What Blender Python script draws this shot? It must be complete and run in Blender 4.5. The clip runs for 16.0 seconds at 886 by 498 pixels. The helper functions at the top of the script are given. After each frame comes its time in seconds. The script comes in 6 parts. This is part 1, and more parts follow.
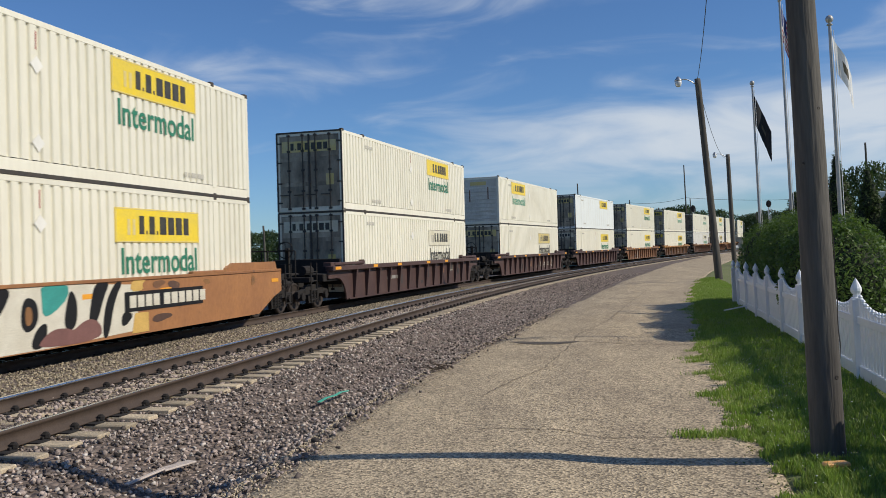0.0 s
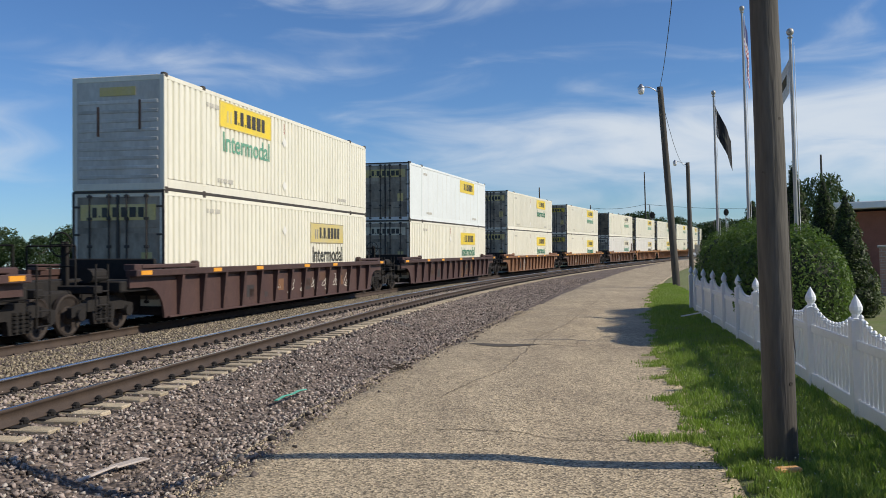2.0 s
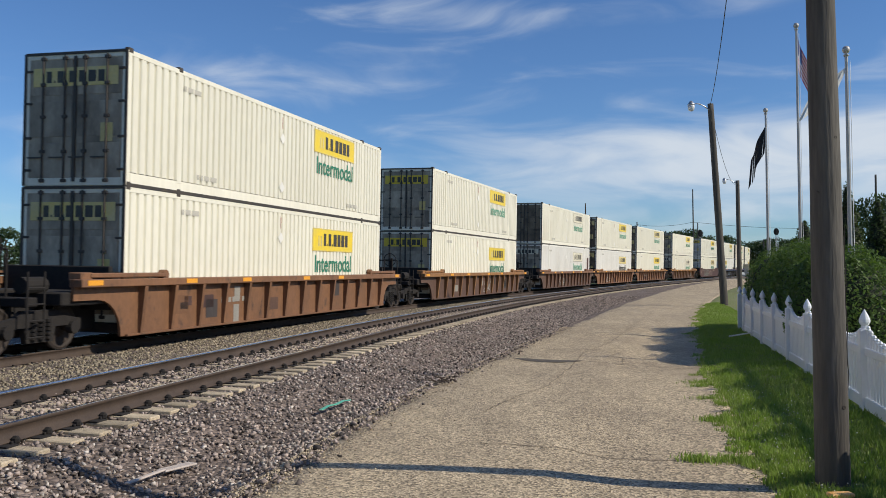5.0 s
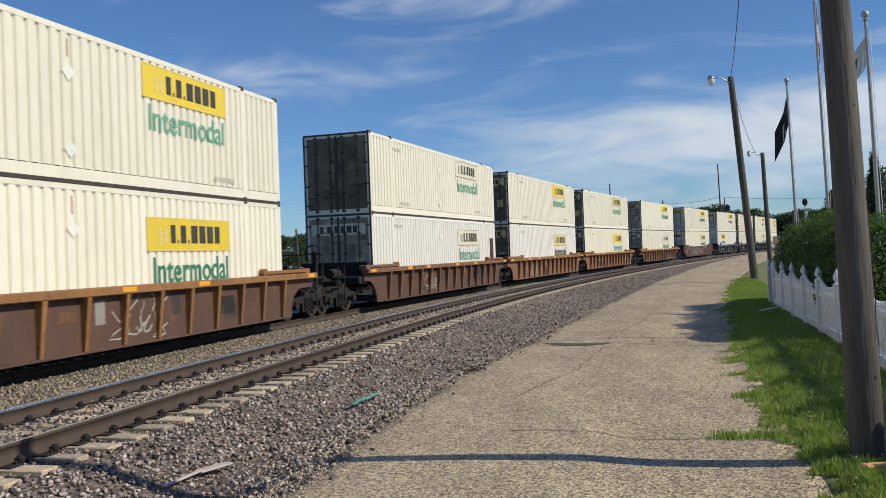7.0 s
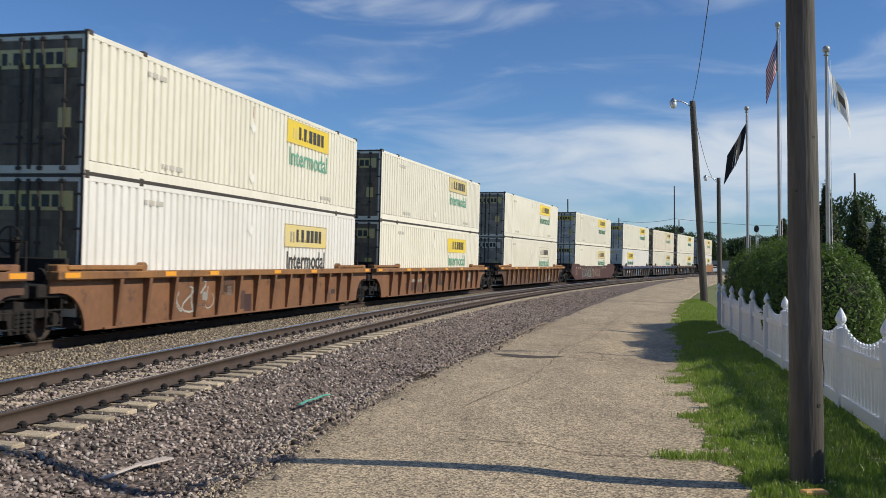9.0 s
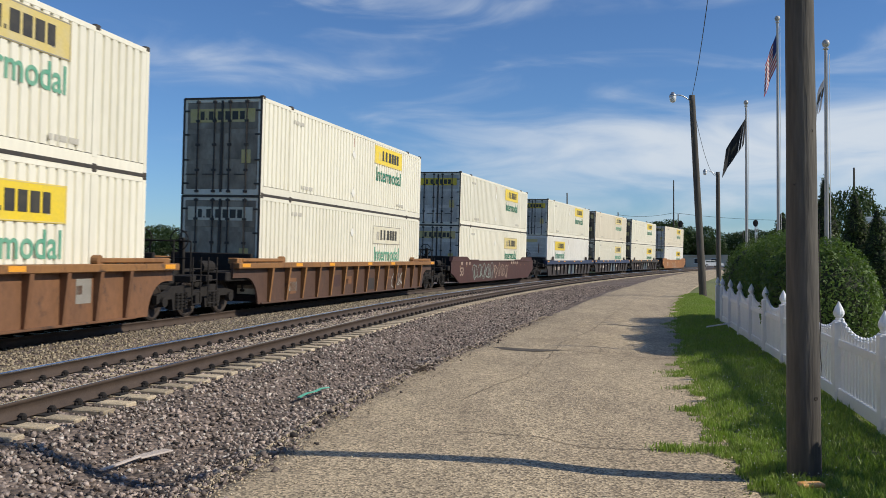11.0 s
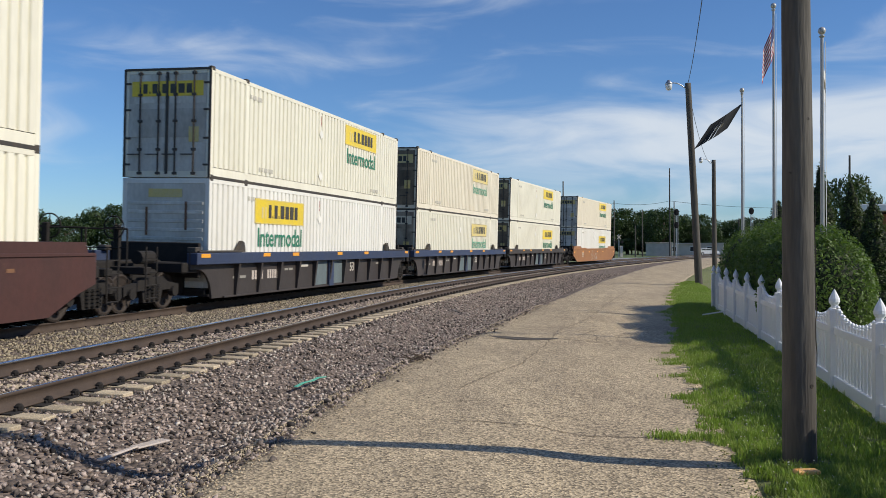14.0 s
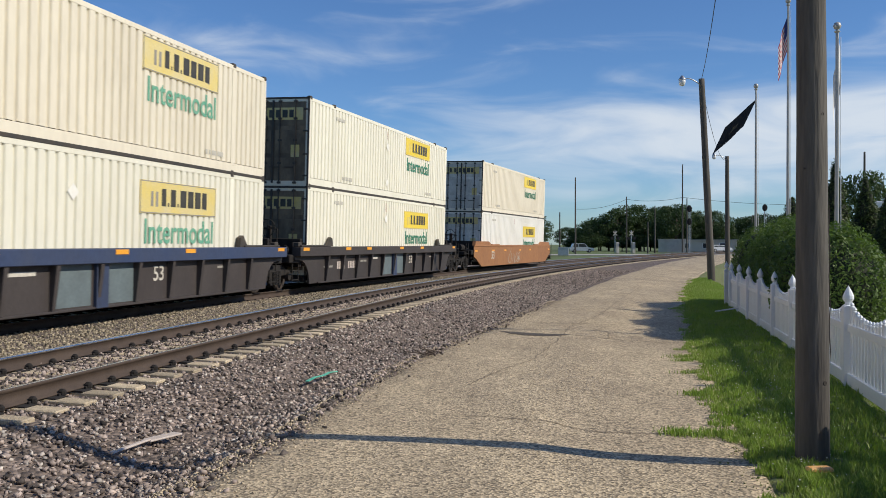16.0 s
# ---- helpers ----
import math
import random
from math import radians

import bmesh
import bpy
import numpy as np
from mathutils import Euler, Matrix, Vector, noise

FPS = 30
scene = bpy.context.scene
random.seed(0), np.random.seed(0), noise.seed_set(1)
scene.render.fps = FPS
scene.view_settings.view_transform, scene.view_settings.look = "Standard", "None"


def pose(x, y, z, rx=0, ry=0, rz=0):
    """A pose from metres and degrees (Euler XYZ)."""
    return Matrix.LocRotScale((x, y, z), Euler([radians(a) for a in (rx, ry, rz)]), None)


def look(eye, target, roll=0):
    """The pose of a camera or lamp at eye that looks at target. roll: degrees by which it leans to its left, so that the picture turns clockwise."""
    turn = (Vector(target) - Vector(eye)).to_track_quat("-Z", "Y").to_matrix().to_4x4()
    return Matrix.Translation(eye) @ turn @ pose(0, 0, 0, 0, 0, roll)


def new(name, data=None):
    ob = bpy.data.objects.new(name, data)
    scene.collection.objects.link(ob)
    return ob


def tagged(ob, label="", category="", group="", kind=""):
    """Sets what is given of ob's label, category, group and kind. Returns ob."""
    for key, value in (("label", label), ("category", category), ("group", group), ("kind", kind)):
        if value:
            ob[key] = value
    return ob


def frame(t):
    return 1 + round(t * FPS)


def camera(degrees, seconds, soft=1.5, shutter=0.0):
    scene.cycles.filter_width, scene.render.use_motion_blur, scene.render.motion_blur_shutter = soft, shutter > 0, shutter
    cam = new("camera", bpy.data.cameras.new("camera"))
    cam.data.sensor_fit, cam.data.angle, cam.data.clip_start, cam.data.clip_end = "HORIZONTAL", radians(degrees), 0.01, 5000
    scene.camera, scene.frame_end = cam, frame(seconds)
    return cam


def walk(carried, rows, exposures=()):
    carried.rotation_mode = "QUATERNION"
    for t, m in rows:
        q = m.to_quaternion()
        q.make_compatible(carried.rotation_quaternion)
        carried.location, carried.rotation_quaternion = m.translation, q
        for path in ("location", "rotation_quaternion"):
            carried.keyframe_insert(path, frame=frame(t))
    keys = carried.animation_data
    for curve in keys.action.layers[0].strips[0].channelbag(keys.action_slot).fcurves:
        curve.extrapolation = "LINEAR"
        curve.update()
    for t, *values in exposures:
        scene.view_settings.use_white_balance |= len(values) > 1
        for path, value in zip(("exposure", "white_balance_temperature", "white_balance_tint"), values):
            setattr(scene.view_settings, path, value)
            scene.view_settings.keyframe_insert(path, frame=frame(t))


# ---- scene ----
cam = camera(53.11, 16.0, soft=0.8, shutter=0.12)
PATH = [
    (0.0, pose(0.018, 0.001, 1.651, 90.552, 3.071, 0.206)),
    (0.5, pose(0.017, -0.004, 1.649, 90.621, 2.898, 0.346)),
    (1.0, pose(0.010, -0.002, 1.647, 90.501, 2.684, -0.284)),
    (1.5, pose(-0.006, -0.004, 1.655, 90.545, 2.364, -1.205)),
    (2.0, pose(0.004, 0.021, 1.645, 90.499, 1.749, -2.328)),
    (2.5, pose(-0.012, 0.018, 1.649, 90.819, 0.767, -2.464)),
    (3.0, pose(-0.017, 0.008, 1.640, 91.470, -0.071, -1.860)),
    (3.5, pose(-0.026, -0.006, 1.642, 91.717, -0.662, -1.583)),
    (4.0, pose(-0.038, -0.006, 1.642, 91.884, -1.023, -1.098)),
    (6.5, pose(0.005, -0.015, 1.648, 90.736, 3.299, 2.850)),
    (7.0, pose(0.018, -0.019, 1.652, 90.799, 3.528, 2.276)),
    (7.5, pose(0.025, -0.021, 1.652, 90.845, 3.044, 2.379)),
    (8.0, pose(0.007, -0.013, 1.651, 90.703, 1.569, 1.689)),
    (8.5, pose(-0.004, 0.001, 1.657, 90.874, 0.402, 0.333)),
    (9.0, pose(-0.005, 0.006, 1.655, 91.074, 0.119, -0.630)),
    (9.5, pose(-0.009, 0.002, 1.653, 90.879, -0.091, -1.032)),
    (12.0, pose(0.000, -0.007, 1.647, 90.531, 0.083, -0.499)),
    (12.5, pose(-0.001, -0.000, 1.650, 90.299, 0.049, -0.793)),
    (13.0, pose(0.003, -0.004, 1.652, 90.014, 0.268, -1.141)),
    (13.5, pose(0.000, 0.008, 1.648, 89.902, 0.186, -1.139)),
    (14.0, pose(-0.004, -0.002, 1.651, 89.955, 0.209, -0.933)),
    (14.5, pose(0.010, 0.012, 1.646, 89.999, 0.505, -0.800)),
    (15.0, pose(0.005, 0.007, 1.648, 89.794, 0.552, -0.719)),
    (15.5, pose(-0.001, 0.008, 1.648, 89.719, 0.269, -0.364)),
    (16.0, pose(-0.001, 0.007, 1.644, 89.683, 0.014, -0.168)),
]
walk(cam, PATH, exposures=[(0, -0.22), (1.5, -0.12), (4.0, -0.12), (6.5, -0.18), (7.5, -0.16), (8.0, -0.12), (9.5, -0.17), (12.0, -0.12), (16.0, -0.08)])

# ---------------------------------------------------------------- world, sun
SUN_AZ = math.atan2(0.97, -0.25)          # compass angle of the sun from +y towards +x
SUN_EL = radians(35)

world = bpy.data.worlds.new("sky")
scene.world = world
world.use_nodes = True


def build_sky():
    nt = world.node_tree
    nt.nodes.clear()
    N, L = nt.nodes.new, nt.links.new
    out, bg = N("ShaderNodeOutputWorld"), N("ShaderNodeBackground")
    sky = N("ShaderNodeTexSky")
    sky.sky_type, sky.sun_disc = "NISHITA", False
    sky.sun_elevation, sky.sun_rotation = SUN_EL, SUN_AZ
    sky.altitude, sky.air_density, sky.dust_density, sky.ozone_density = 200, 1.0, 0.15, 2.5
    tc = N("ShaderNodeTexCoord")
    sep = N("ShaderNodeSeparateXYZ")
    L(tc.outputs["Generated"], sep.inputs[0])
    def math_node(op, x, y, clamp=False):
        m = N("ShaderNodeMath"); m.operation = op; m.use_clamp = clamp
        for i, q in enumerate((x, y)):
            if isinstance(q, (int, float)):
                m.inputs[i].default_value = q
            else:
                L(q, m.inputs[i])
        return m.outputs[0]

    def bell(src, middle, half):
        q = math_node("MULTIPLY", math_node("SUBTRACT", src, middle), 1 / half)
        return math_node("POWER", 2.718, math_node("MULTIPLY", math_node("MULTIPLY", q, q), -1.0))
    # wind-drawn wisps: long in bearing, thin in height, combed a little downwards to the east
    mp = N("ShaderNodeMapping"); mp.inputs["Scale"].default_value = (3.4, 3.4, 15.0)
    mp.inputs["Rotation"].default_value = (0, radians(9), 0)
    mp.inputs["Location"].default_value = (2.3, 0.4, 0.9)
    L(tc.outputs["Generated"], mp.inputs[0])
    n1 = N("ShaderNodeTexNoise"); n1.inputs["Scale"].default_value = 1.5; n1.inputs["Detail"].default_value = 7; n1.inputs["Roughness"].default_value = 0.52
    n1.inputs["Distortion"].default_value = 0.9
    L(mp.outputs[0], n1.inputs["Vector"])
    X, Z = sep.outputs["X"], sep.outputs["Z"]
    # a bank of thin cloud a little above the horizon, thickening towards the east, a veil under it, and stray wisps over it
    east = math_node("ADD", math_node("MULTIPLY", X, 1.9), 0.50, True)
    bank = math_node("MULTIPLY", bell(Z, 0.128, 0.040), east)
    veil = math_node("MULTIPLY", math_node("MULTIPLY", bell(Z, 0.085, 0.05), east), 0.55)
    stray = math_node("MULTIPLY", bell(Z, 0.205, 0.025), bell(X, -0.20, 0.16))
    high = math_node("MULTIPLY", bell(Z, 0.275, 0.022), bell(X, 0.10, 0.30))
    side = math_node("MULTIPLY", bell(Z, 0.12, 0.05), bell(X, -0.42, 0.14))
    haze = math_node("MULTIPLY", math_node("MULTIPLY", bell(Z, 0.13, 0.13), east), 0.42)
    mask = math_node("ADD", math_node("ADD", math_node("ADD", bank, haze), veil), math_node("MULTIPLY", math_node("ADD", math_node("ADD", stray, high), math_node("MULTIPLY", side, 0.35)), 0.75))
    cover = math_node("ADD", math_node("MULTIPLY", n1.outputs["Fac"], 0.9), math_node("MULTIPLY", mask, 0.32))
    m2 = N("ShaderNodeMapRange"); m2.interpolation_type = "SMOOTHSTEP"
    m2.inputs["From Min"].default_value, m2.inputs["From Max"].default_value = 0.50, 1.06
    m2.inputs["To Max"].default_value = 0.88
    L(cover, m2.inputs["Value"])
    tint = N("ShaderNodeMix"); tint.data_type = "RGBA"; tint.blend_type = "MULTIPLY"; tint.inputs["Factor"].default_value = 1.0
    tint.inputs["B"].default_value = (0.69, 0.965, 1.33, 1)
    L(sky.outputs[0], tint.inputs["A"])
    mix = N("ShaderNodeMix"); mix.data_type = "RGBA"
    mix.inputs["B"].default_value = (8.3, 9.0, 9.8, 1)
    L(m2.outputs[0], mix.inputs["Factor"]); L(tint.outputs["Result"], mix.inputs["A"])
    L(mix.outputs["Result"], bg.inputs["Color"])
    bg.inputs["Strength"].default_value = 0.090
    L(bg.outputs[0], out.inputs["Surface"])


build_sky()
sun = new("sun", bpy.data.lights.new("sun", "SUN"))
sun.data.energy, sun.data.angle, sun.data.color = 4.6, radians(0.55), (1.0, 0.92, 0.79)
sun.matrix_world = look((60 * math.sin(SUN_AZ), 60 * math.cos(SUN_AZ), 60 * math.tan(SUN_EL)), (0, 0, 0))

# ---------------------------------------------------------------- materials


def material(name, color, rough=0.6, metal=0.0, second=None, scale=3.0, amount=0.5, fine=40.0, fine_amount=0.15,
             bump=0.0, bump_scale=60.0, stretch=(1, 1, 1), per_object=0.0, island=0.0, spec=0.5, rust=None, rust_level=0.6):
    """A painted, worn or natural surface: two scales of colour change, fine relief."""
    m = bpy.data.materials.new(name)
    m.use_nodes = True
    nt = m.node_tree
    N, L = nt.nodes.new, nt.links.new
    b = nt.nodes["Principled BSDF"]
    b.inputs["Roughness"].default_value, b.inputs["Metallic"].default_value = rough, metal
    b.inputs["Specular IOR Level"].default_value = spec
    tc, mp = N("ShaderNodeTexCoord"), N("ShaderNodeMapping")
    mp.inputs["Scale"].default_value = stretch
    L(tc.outputs["Object"], mp.inputs[0])
    if per_object:
        oi = N("ShaderNodeObjectInfo")
        sc = N("ShaderNodeVectorMath"); sc.operation = "SCALE"; sc.inputs["Scale"].default_value = 37.0
        cb = N("ShaderNodeCombineXYZ")
        for i in range(3):
            L(oi.outputs["Random"], cb.inputs[i])
        L(cb.outputs[0], sc.inputs[0]); L(sc.outputs[0], mp.inputs["Location"])
    second = second or tuple(c * 0.6 for c in color)
    n = N("ShaderNodeTexNoise"); n.inputs["Scale"].default_value = scale; n.inputs["Detail"].default_value = 5; n.inputs["Roughness"].default_value = 0.6
    L(mp.outputs[0], n.inputs["Vector"])
    r = N("ShaderNodeMapRange"); r.inputs["From Min"].default_value, r.inputs["From Max"].default_value = 0.35, 0.7
    r.inputs["To Min"].default_value, r.inputs["To Max"].default_value = 0.0, amount
    L(n.outputs["Fac"], r.inputs["Value"])
    mix = N("ShaderNodeMix"); mix.data_type = "RGBA"
    mix.inputs["A"].default_value, mix.inputs["B"].default_value = (*color, 1), (*second, 1)
    L(r.outputs[0], mix.inputs["Factor"])
    last = mix.outputs["Result"]
    if rust:
        nr = N("ShaderNodeTexNoise"); nr.inputs["Scale"].default_value = scale * 2.3; nr.inputs["Detail"].default_value = 8; nr.inputs["Roughness"].default_value = 0.7
        L(mp.outputs[0], nr.inputs["Vector"])
        rr = N("ShaderNodeMapRange"); rr.inputs["From Min"].default_value, rr.inputs["From Max"].default_value = rust_level, rust_level + 0.1
        L(nr.outputs["Fac"], rr.inputs["Value"])
        mr = N("ShaderNodeMix"); mr.data_type = "RGBA"; mr.inputs["B"].default_value = (*rust, 1)
        L(rr.outputs[0], mr.inputs["Factor"]); L(last, mr.inputs["A"])
        last = mr.outputs["Result"]
    f = N("ShaderNodeTexNoise"); f.inputs["Scale"].default_value = fine; f.inputs["Detail"].default_value = 3
    L(mp.outputs[0], f.inputs["Vector"])
    hs = N("ShaderNodeHueSaturation")
    v = N("ShaderNodeMapRange")
    v.inputs["From Min"].default_value, v.inputs["From Max"].default_value = 0.25, 0.75
    v.inputs["To Min"].default_value, v.inputs["To Max"].default_value = 1 - fine_amount, 1 + fine_amount
    L(f.outputs["Fac"], v.inputs["Value"])
    val = v.outputs[0]
    if per_object or island:
        if island:
            g = N("ShaderNodeNewGeometry"); src, k = g.outputs["Random Per Island"], island
        else:
            src, k = oi.outputs["Random"], per_object
        v2 = N("ShaderNodeMapRange"); v2.inputs["To Min"].default_value, v2.inputs["To Max"].default_value = 1 - k, 1 + k
        L(src, v2.inputs["Value"])
        mm = N("ShaderNodeMath"); mm.operation = "MULTIPLY"
        L(val, mm.inputs[0]); L(v2.outputs[0], mm.inputs[1])
        val = mm.outputs[0]
    L(val, hs.inputs["Value"]); L(last, hs.inputs["Color"])
    L(hs.outputs[0], b.inputs["Base Color"])
    if bump:
        bn = N("ShaderNodeTexNoise"); bn.inputs["Scale"].default_value = bump_scale; bn.inputs["Detail"].default_value = 4
        L(mp.outputs[0], bn.inputs["Vector"])
        bp = N("ShaderNodeBump"); bp.inputs["Strength"].default_value = bump; bp.inputs["Distance"].default_value = 0.02
        L(bn.outputs["Fac"], bp.inputs["Height"]); L(bp.outputs[0], b.inputs["Normal"])
    return m


M = {}
M["cream"] = material("cream_paint", (0.80, 0.765, 0.625), 0.42, 0, (0.71, 0.67, 0.53), 0.7, 0.7, 9, 0.05, per_object=0.06, stretch=(1, 1, 0.25), rust=(0.45, 0.36, 0.25), rust_level=0.74)
M["pale"] = material("pale_paint", (0.80, 0.78, 0.71), 0.42, 0, (0.72, 0.69, 0.60), 0.7, 0.7, 9, 0.05, per_object=0.05, stretch=(1, 1, 0.25), rust=(0.45, 0.36, 0.25), rust_level=0.75)
M["white"] = material("white_plate_paint", (0.75, 0.78, 0.75), 0.4, 0, (0.68, 0.70, 0.66), 0.8, 0.6, 9, 0.04, per_object=0.03, rust=(0.42, 0.33, 0.24), rust_level=0.76)
M["tan"] = material("weathered_tan_paint", (0.77, 0.705, 0.555), 0.5, 0, (0.67, 0.60, 0.46), 0.7, 0.7, 9, 0.06, per_object=0.05, stretch=(1, 1, 0.25), rust=(0.38, 0.3, 0.2), rust_level=0.72)
# grime, on a base also darkened for the shade on the door ends
M["door"] = material("grimy_shaded_door_paint", (0.44, 0.375, 0.275), 0.6, 0, (0.085, 0.066, 0.045), 1.4, 0.9, 14, 0.12, per_object=0.15, stretch=(1, 1, 0.5), rust=(0.2, 0.16, 0.12), rust_level=0.66)
M["door_light"] = material("chalky_door_paint", (0.64, 0.62, 0.55), 0.6, 0, (0.30, 0.27, 0.22), 1.4, 0.7, 14, 0.12, per_object=0.12, stretch=(1, 1, 0.5), rust=(0.2, 0.16, 0.12), rust_level=0.68)
M["front"] = material("pale_front_wall_paint", (0.66, 0.64, 0.57), 0.55, 0, (0.38, 0.34, 0.27), 1.1, 0.65, 12, 0.1, per_object=0.1, stretch=(1, 1, 0.4), rust=(0.22, 0.17, 0.12), rust_level=0.70)
# heavier brown dirt, its base likewise darkened for the shaded end
M["door_dirty"] = material("dirty_shaded_door_paint", (0.23, 0.175, 0.11), 0.6, 0, (0.04, 0.03, 0.02), 1.2, 0.95, 14, 0.15, per_object=0.15, stretch=(1, 1, 0.5))
M["dark"] = material("dark_steel", (0.055, 0.05, 0.045), 0.6, 0.3, (0.12, 0.09, 0.06), 4, 0.5, 30, 0.2)
M["yellow"] = material("yellow_panel", (0.80, 0.58, 0.025), 0.45, 0, (0.68, 0.52, 0.08), 2.2, 0.8, 20, 0.06, per_object=0.08)
M["dull"] = material("faded_yellow_panel", (0.66, 0.52, 0.16), 0.5, 0, (0.60, 0.52, 0.30), 2.2, 0.8, 20, 0.08, per_object=0.08)
M["bleached"] = material("bleached_panel", (0.70, 0.66, 0.52), 0.5, 0, (0.58, 0.53, 0.36), 2.2, 0.8, 20, 0.08, per_object=0.08)
M["ink"] = material("black_ink", (0.035, 0.033, 0.03), 0.5, 0, (0.09, 0.08, 0.05), 5, 0.6)
M["green"] = material("green_ink", (0.02, 0.17, 0.095), 0.5, 0, (0.06, 0.25, 0.15), 6, 0.6)
M["green_faded"] = material("faded_green_ink", (0.10, 0.33, 0.21), 0.5, 0, (0.25, 0.43, 0.30), 6, 0.7)
M["grey_ink"] = material("grey_stencil_ink", (0.30, 0.28, 0.24), 0.6)
M["panel_grey"] = material("blue_grey_panel_paint", (0.13, 0.165, 0.17), 0.6, 0, (0.09, 0.11, 0.115), 2, 0.8, 14, 0.12)
M["faint_ink"] = material("faint_stencil_ink", (0.52, 0.49, 0.41), 0.6)
M["stencil"] = material("white_stencil_ink", (0.62, 0.58, 0.50), 0.6, 0, (0.38, 0.34, 0.28), 9, 0.7)
M["orange_mark"] = material("orange_reflector", (0.85, 0.36, 0.03), 0.35, 0, (0.7, 0.33, 0.05), 8, 0.6)


def car_paint(name, c, c2, rust=(0.17, 0.08, 0.035), level=0.56):
    return material(name, c, 0.6, 0, c2, 1.1, 0.85, 12, 0.14, bump=0.15, bump_scale=30, per_object=0.12, rust=rust, rust_level=level, stretch=(1, 1, 0.6))


M["maroon"] = car_paint("maroon_car_paint", (0.058, 0.030, 0.026), (0.085, 0.047, 0.037), (0.18, 0.10, 0.06), 0.64)
M["brown"] = car_paint("brown_car_paint", (0.105, 0.056, 0.036), (0.075, 0.043, 0.03), (0.19, 0.10, 0.045), 0.62)
M["rust"] = car_paint("rusty_orange_car_paint", (0.205, 0.098, 0.045), (0.14, 0.07, 0.036), (0.07, 0.042, 0.028), 0.57)
M["ochre"] = car_paint("ochre_car_paint", (0.30, 0.145, 0.045), (0.19, 0.09, 0.038), (0.085, 0.05, 0.03), 0.56)
M["orange"] = car_paint("orange_brown_car_paint", (0.33, 0.15, 0.055), (0.25, 0.11, 0.045), (0.15, 0.08, 0.045), 0.60)
M["red_oxide"] = car_paint("red_oxide_car_paint", (0.068, 0.026, 0.020), (0.052, 0.023, 0.018), (0.13, 0.065, 0.042), 0.64)
M["blue"] = car_paint("blue_car_paint", (0.030, 0.048, 0.105), (0.040, 0.052, 0.09), (0.08, 0.06, 0.05), 0.68)
M["slate"] = car_paint("slate_grey_car_paint", (0.042, 0.034, 0.031), (0.058, 0.048, 0.043), (0.085, 0.06, 0.045), 0.66)
# grimy steel, darkened further to carry the shadow about the car ends
M["under"] = material("grimy_shaded_gear", (0.012, 0.010, 0.009), 0.95, 0.0, (0.026, 0.021, 0.016), 5, 0.6, 40, 0.2, bump=0.2)
M["wheel"] = material("wheel_steel", (0.028, 0.021, 0.017), 0.75, 0.2, (0.06, 0.042, 0.03), 6, 0.6)
M["rail"] = material("rusty_rail_steel", (0.056, 0.038, 0.027), 0.7, 0.15, (0.09, 0.062, 0.043), 3, 0.7, 60, 0.2, bump=0.15)
M["railhead"] = material("polished_rail_head", (0.62, 0.65, 0.70), 0.25, 0.95, (0.3, 0.28, 0.27), 2, 0.6)
M["tie"] = material("weathered_tie_wood", (0.56, 0.46, 0.315), 0.85, 0, (0.36, 0.29, 0.20), 4, 0.9, 40, 0.25, bump=0.5, stretch=(1, 6, 6), per_object=0.25)
M["stone"] = material("ballast_stone", (0.320, 0.258, 0.218), 0.85, 0, (0.105, 0.083, 0.07), 6, 0.8, 60, 0.25, island=0.95)
M["stone_pale"] = material("pale_crushed_stone", (0.50, 0.45, 0.39), 0.85, 0, (0.34, 0.29, 0.24), 6, 0.8, 60, 0.2, island=0.4)
M["stone_far"] = material("pale_ballast_stone", (0.33, 0.275, 0.185), 0.85, 0, (0.15, 0.122, 0.082), 6, 0.8, 60, 0.2, island=0.5)
M["wood_pole"] = material("weathered_pole_wood", (0.112, 0.101, 0.086), 0.9, 0, (0.052, 0.045, 0.037), 1.6, 0.9, 12, 0.24, bump=0.5, bump_scale=11, stretch=(3, 3, 0.30), rust=(0.035, 0.030, 0.025), rust_level=0.70)
M["steel"] = material("galvanised_steel", (0.45, 0.46, 0.47), 0.4, 0.8, (0.35, 0.36, 0.37), 6, 0.6)
M["alu"] = material("dull_aluminium", (0.42, 0.41, 0.39), 0.5, 0.3, (0.33, 0.32, 0.30), 6, 0.5)
M["vinyl"] = material("white_vinyl", (0.80, 0.81, 0.82), 0.35, 0, (0.72, 0.73, 0.72), 1.5, 0.5, 18, 0.03)
M["knot"] = material("dark_knot_wood", (0.030, 0.025, 0.02), 0.9, 0, (0.05, 0.04, 0.03), 20, 0.6)
M["wire"] = material("cable_black", (0.03, 0.03, 0.03), 0.6)
M["black"] = material("black_enamel", (0.016, 0.016, 0.017), 0.8, spec=0.2)
M["rubber"] = material("rubber", (0.03, 0.03, 0.03), 0.8)
M["concrete"] = material("pale_concrete", (0.50, 0.47, 0.42), 0.85, 0, (0.38, 0.35, 0.31), 1.2, 0.7, 30, 0.1, bump=0.2)
M["siding"] = material("grey_tan_siding", (0.52, 0.48, 0.41), 0.6, 0, (0.42, 0.39, 0.33), 0.5, 0.7, 10, 0.06)
M["brickwall"] = material("red_brick_face", (0.30, 0.12, 0.085), 0.85, 0, (0.22, 0.09, 0.065), 3, 0.7, 30, 0.15, per_object=0.2)


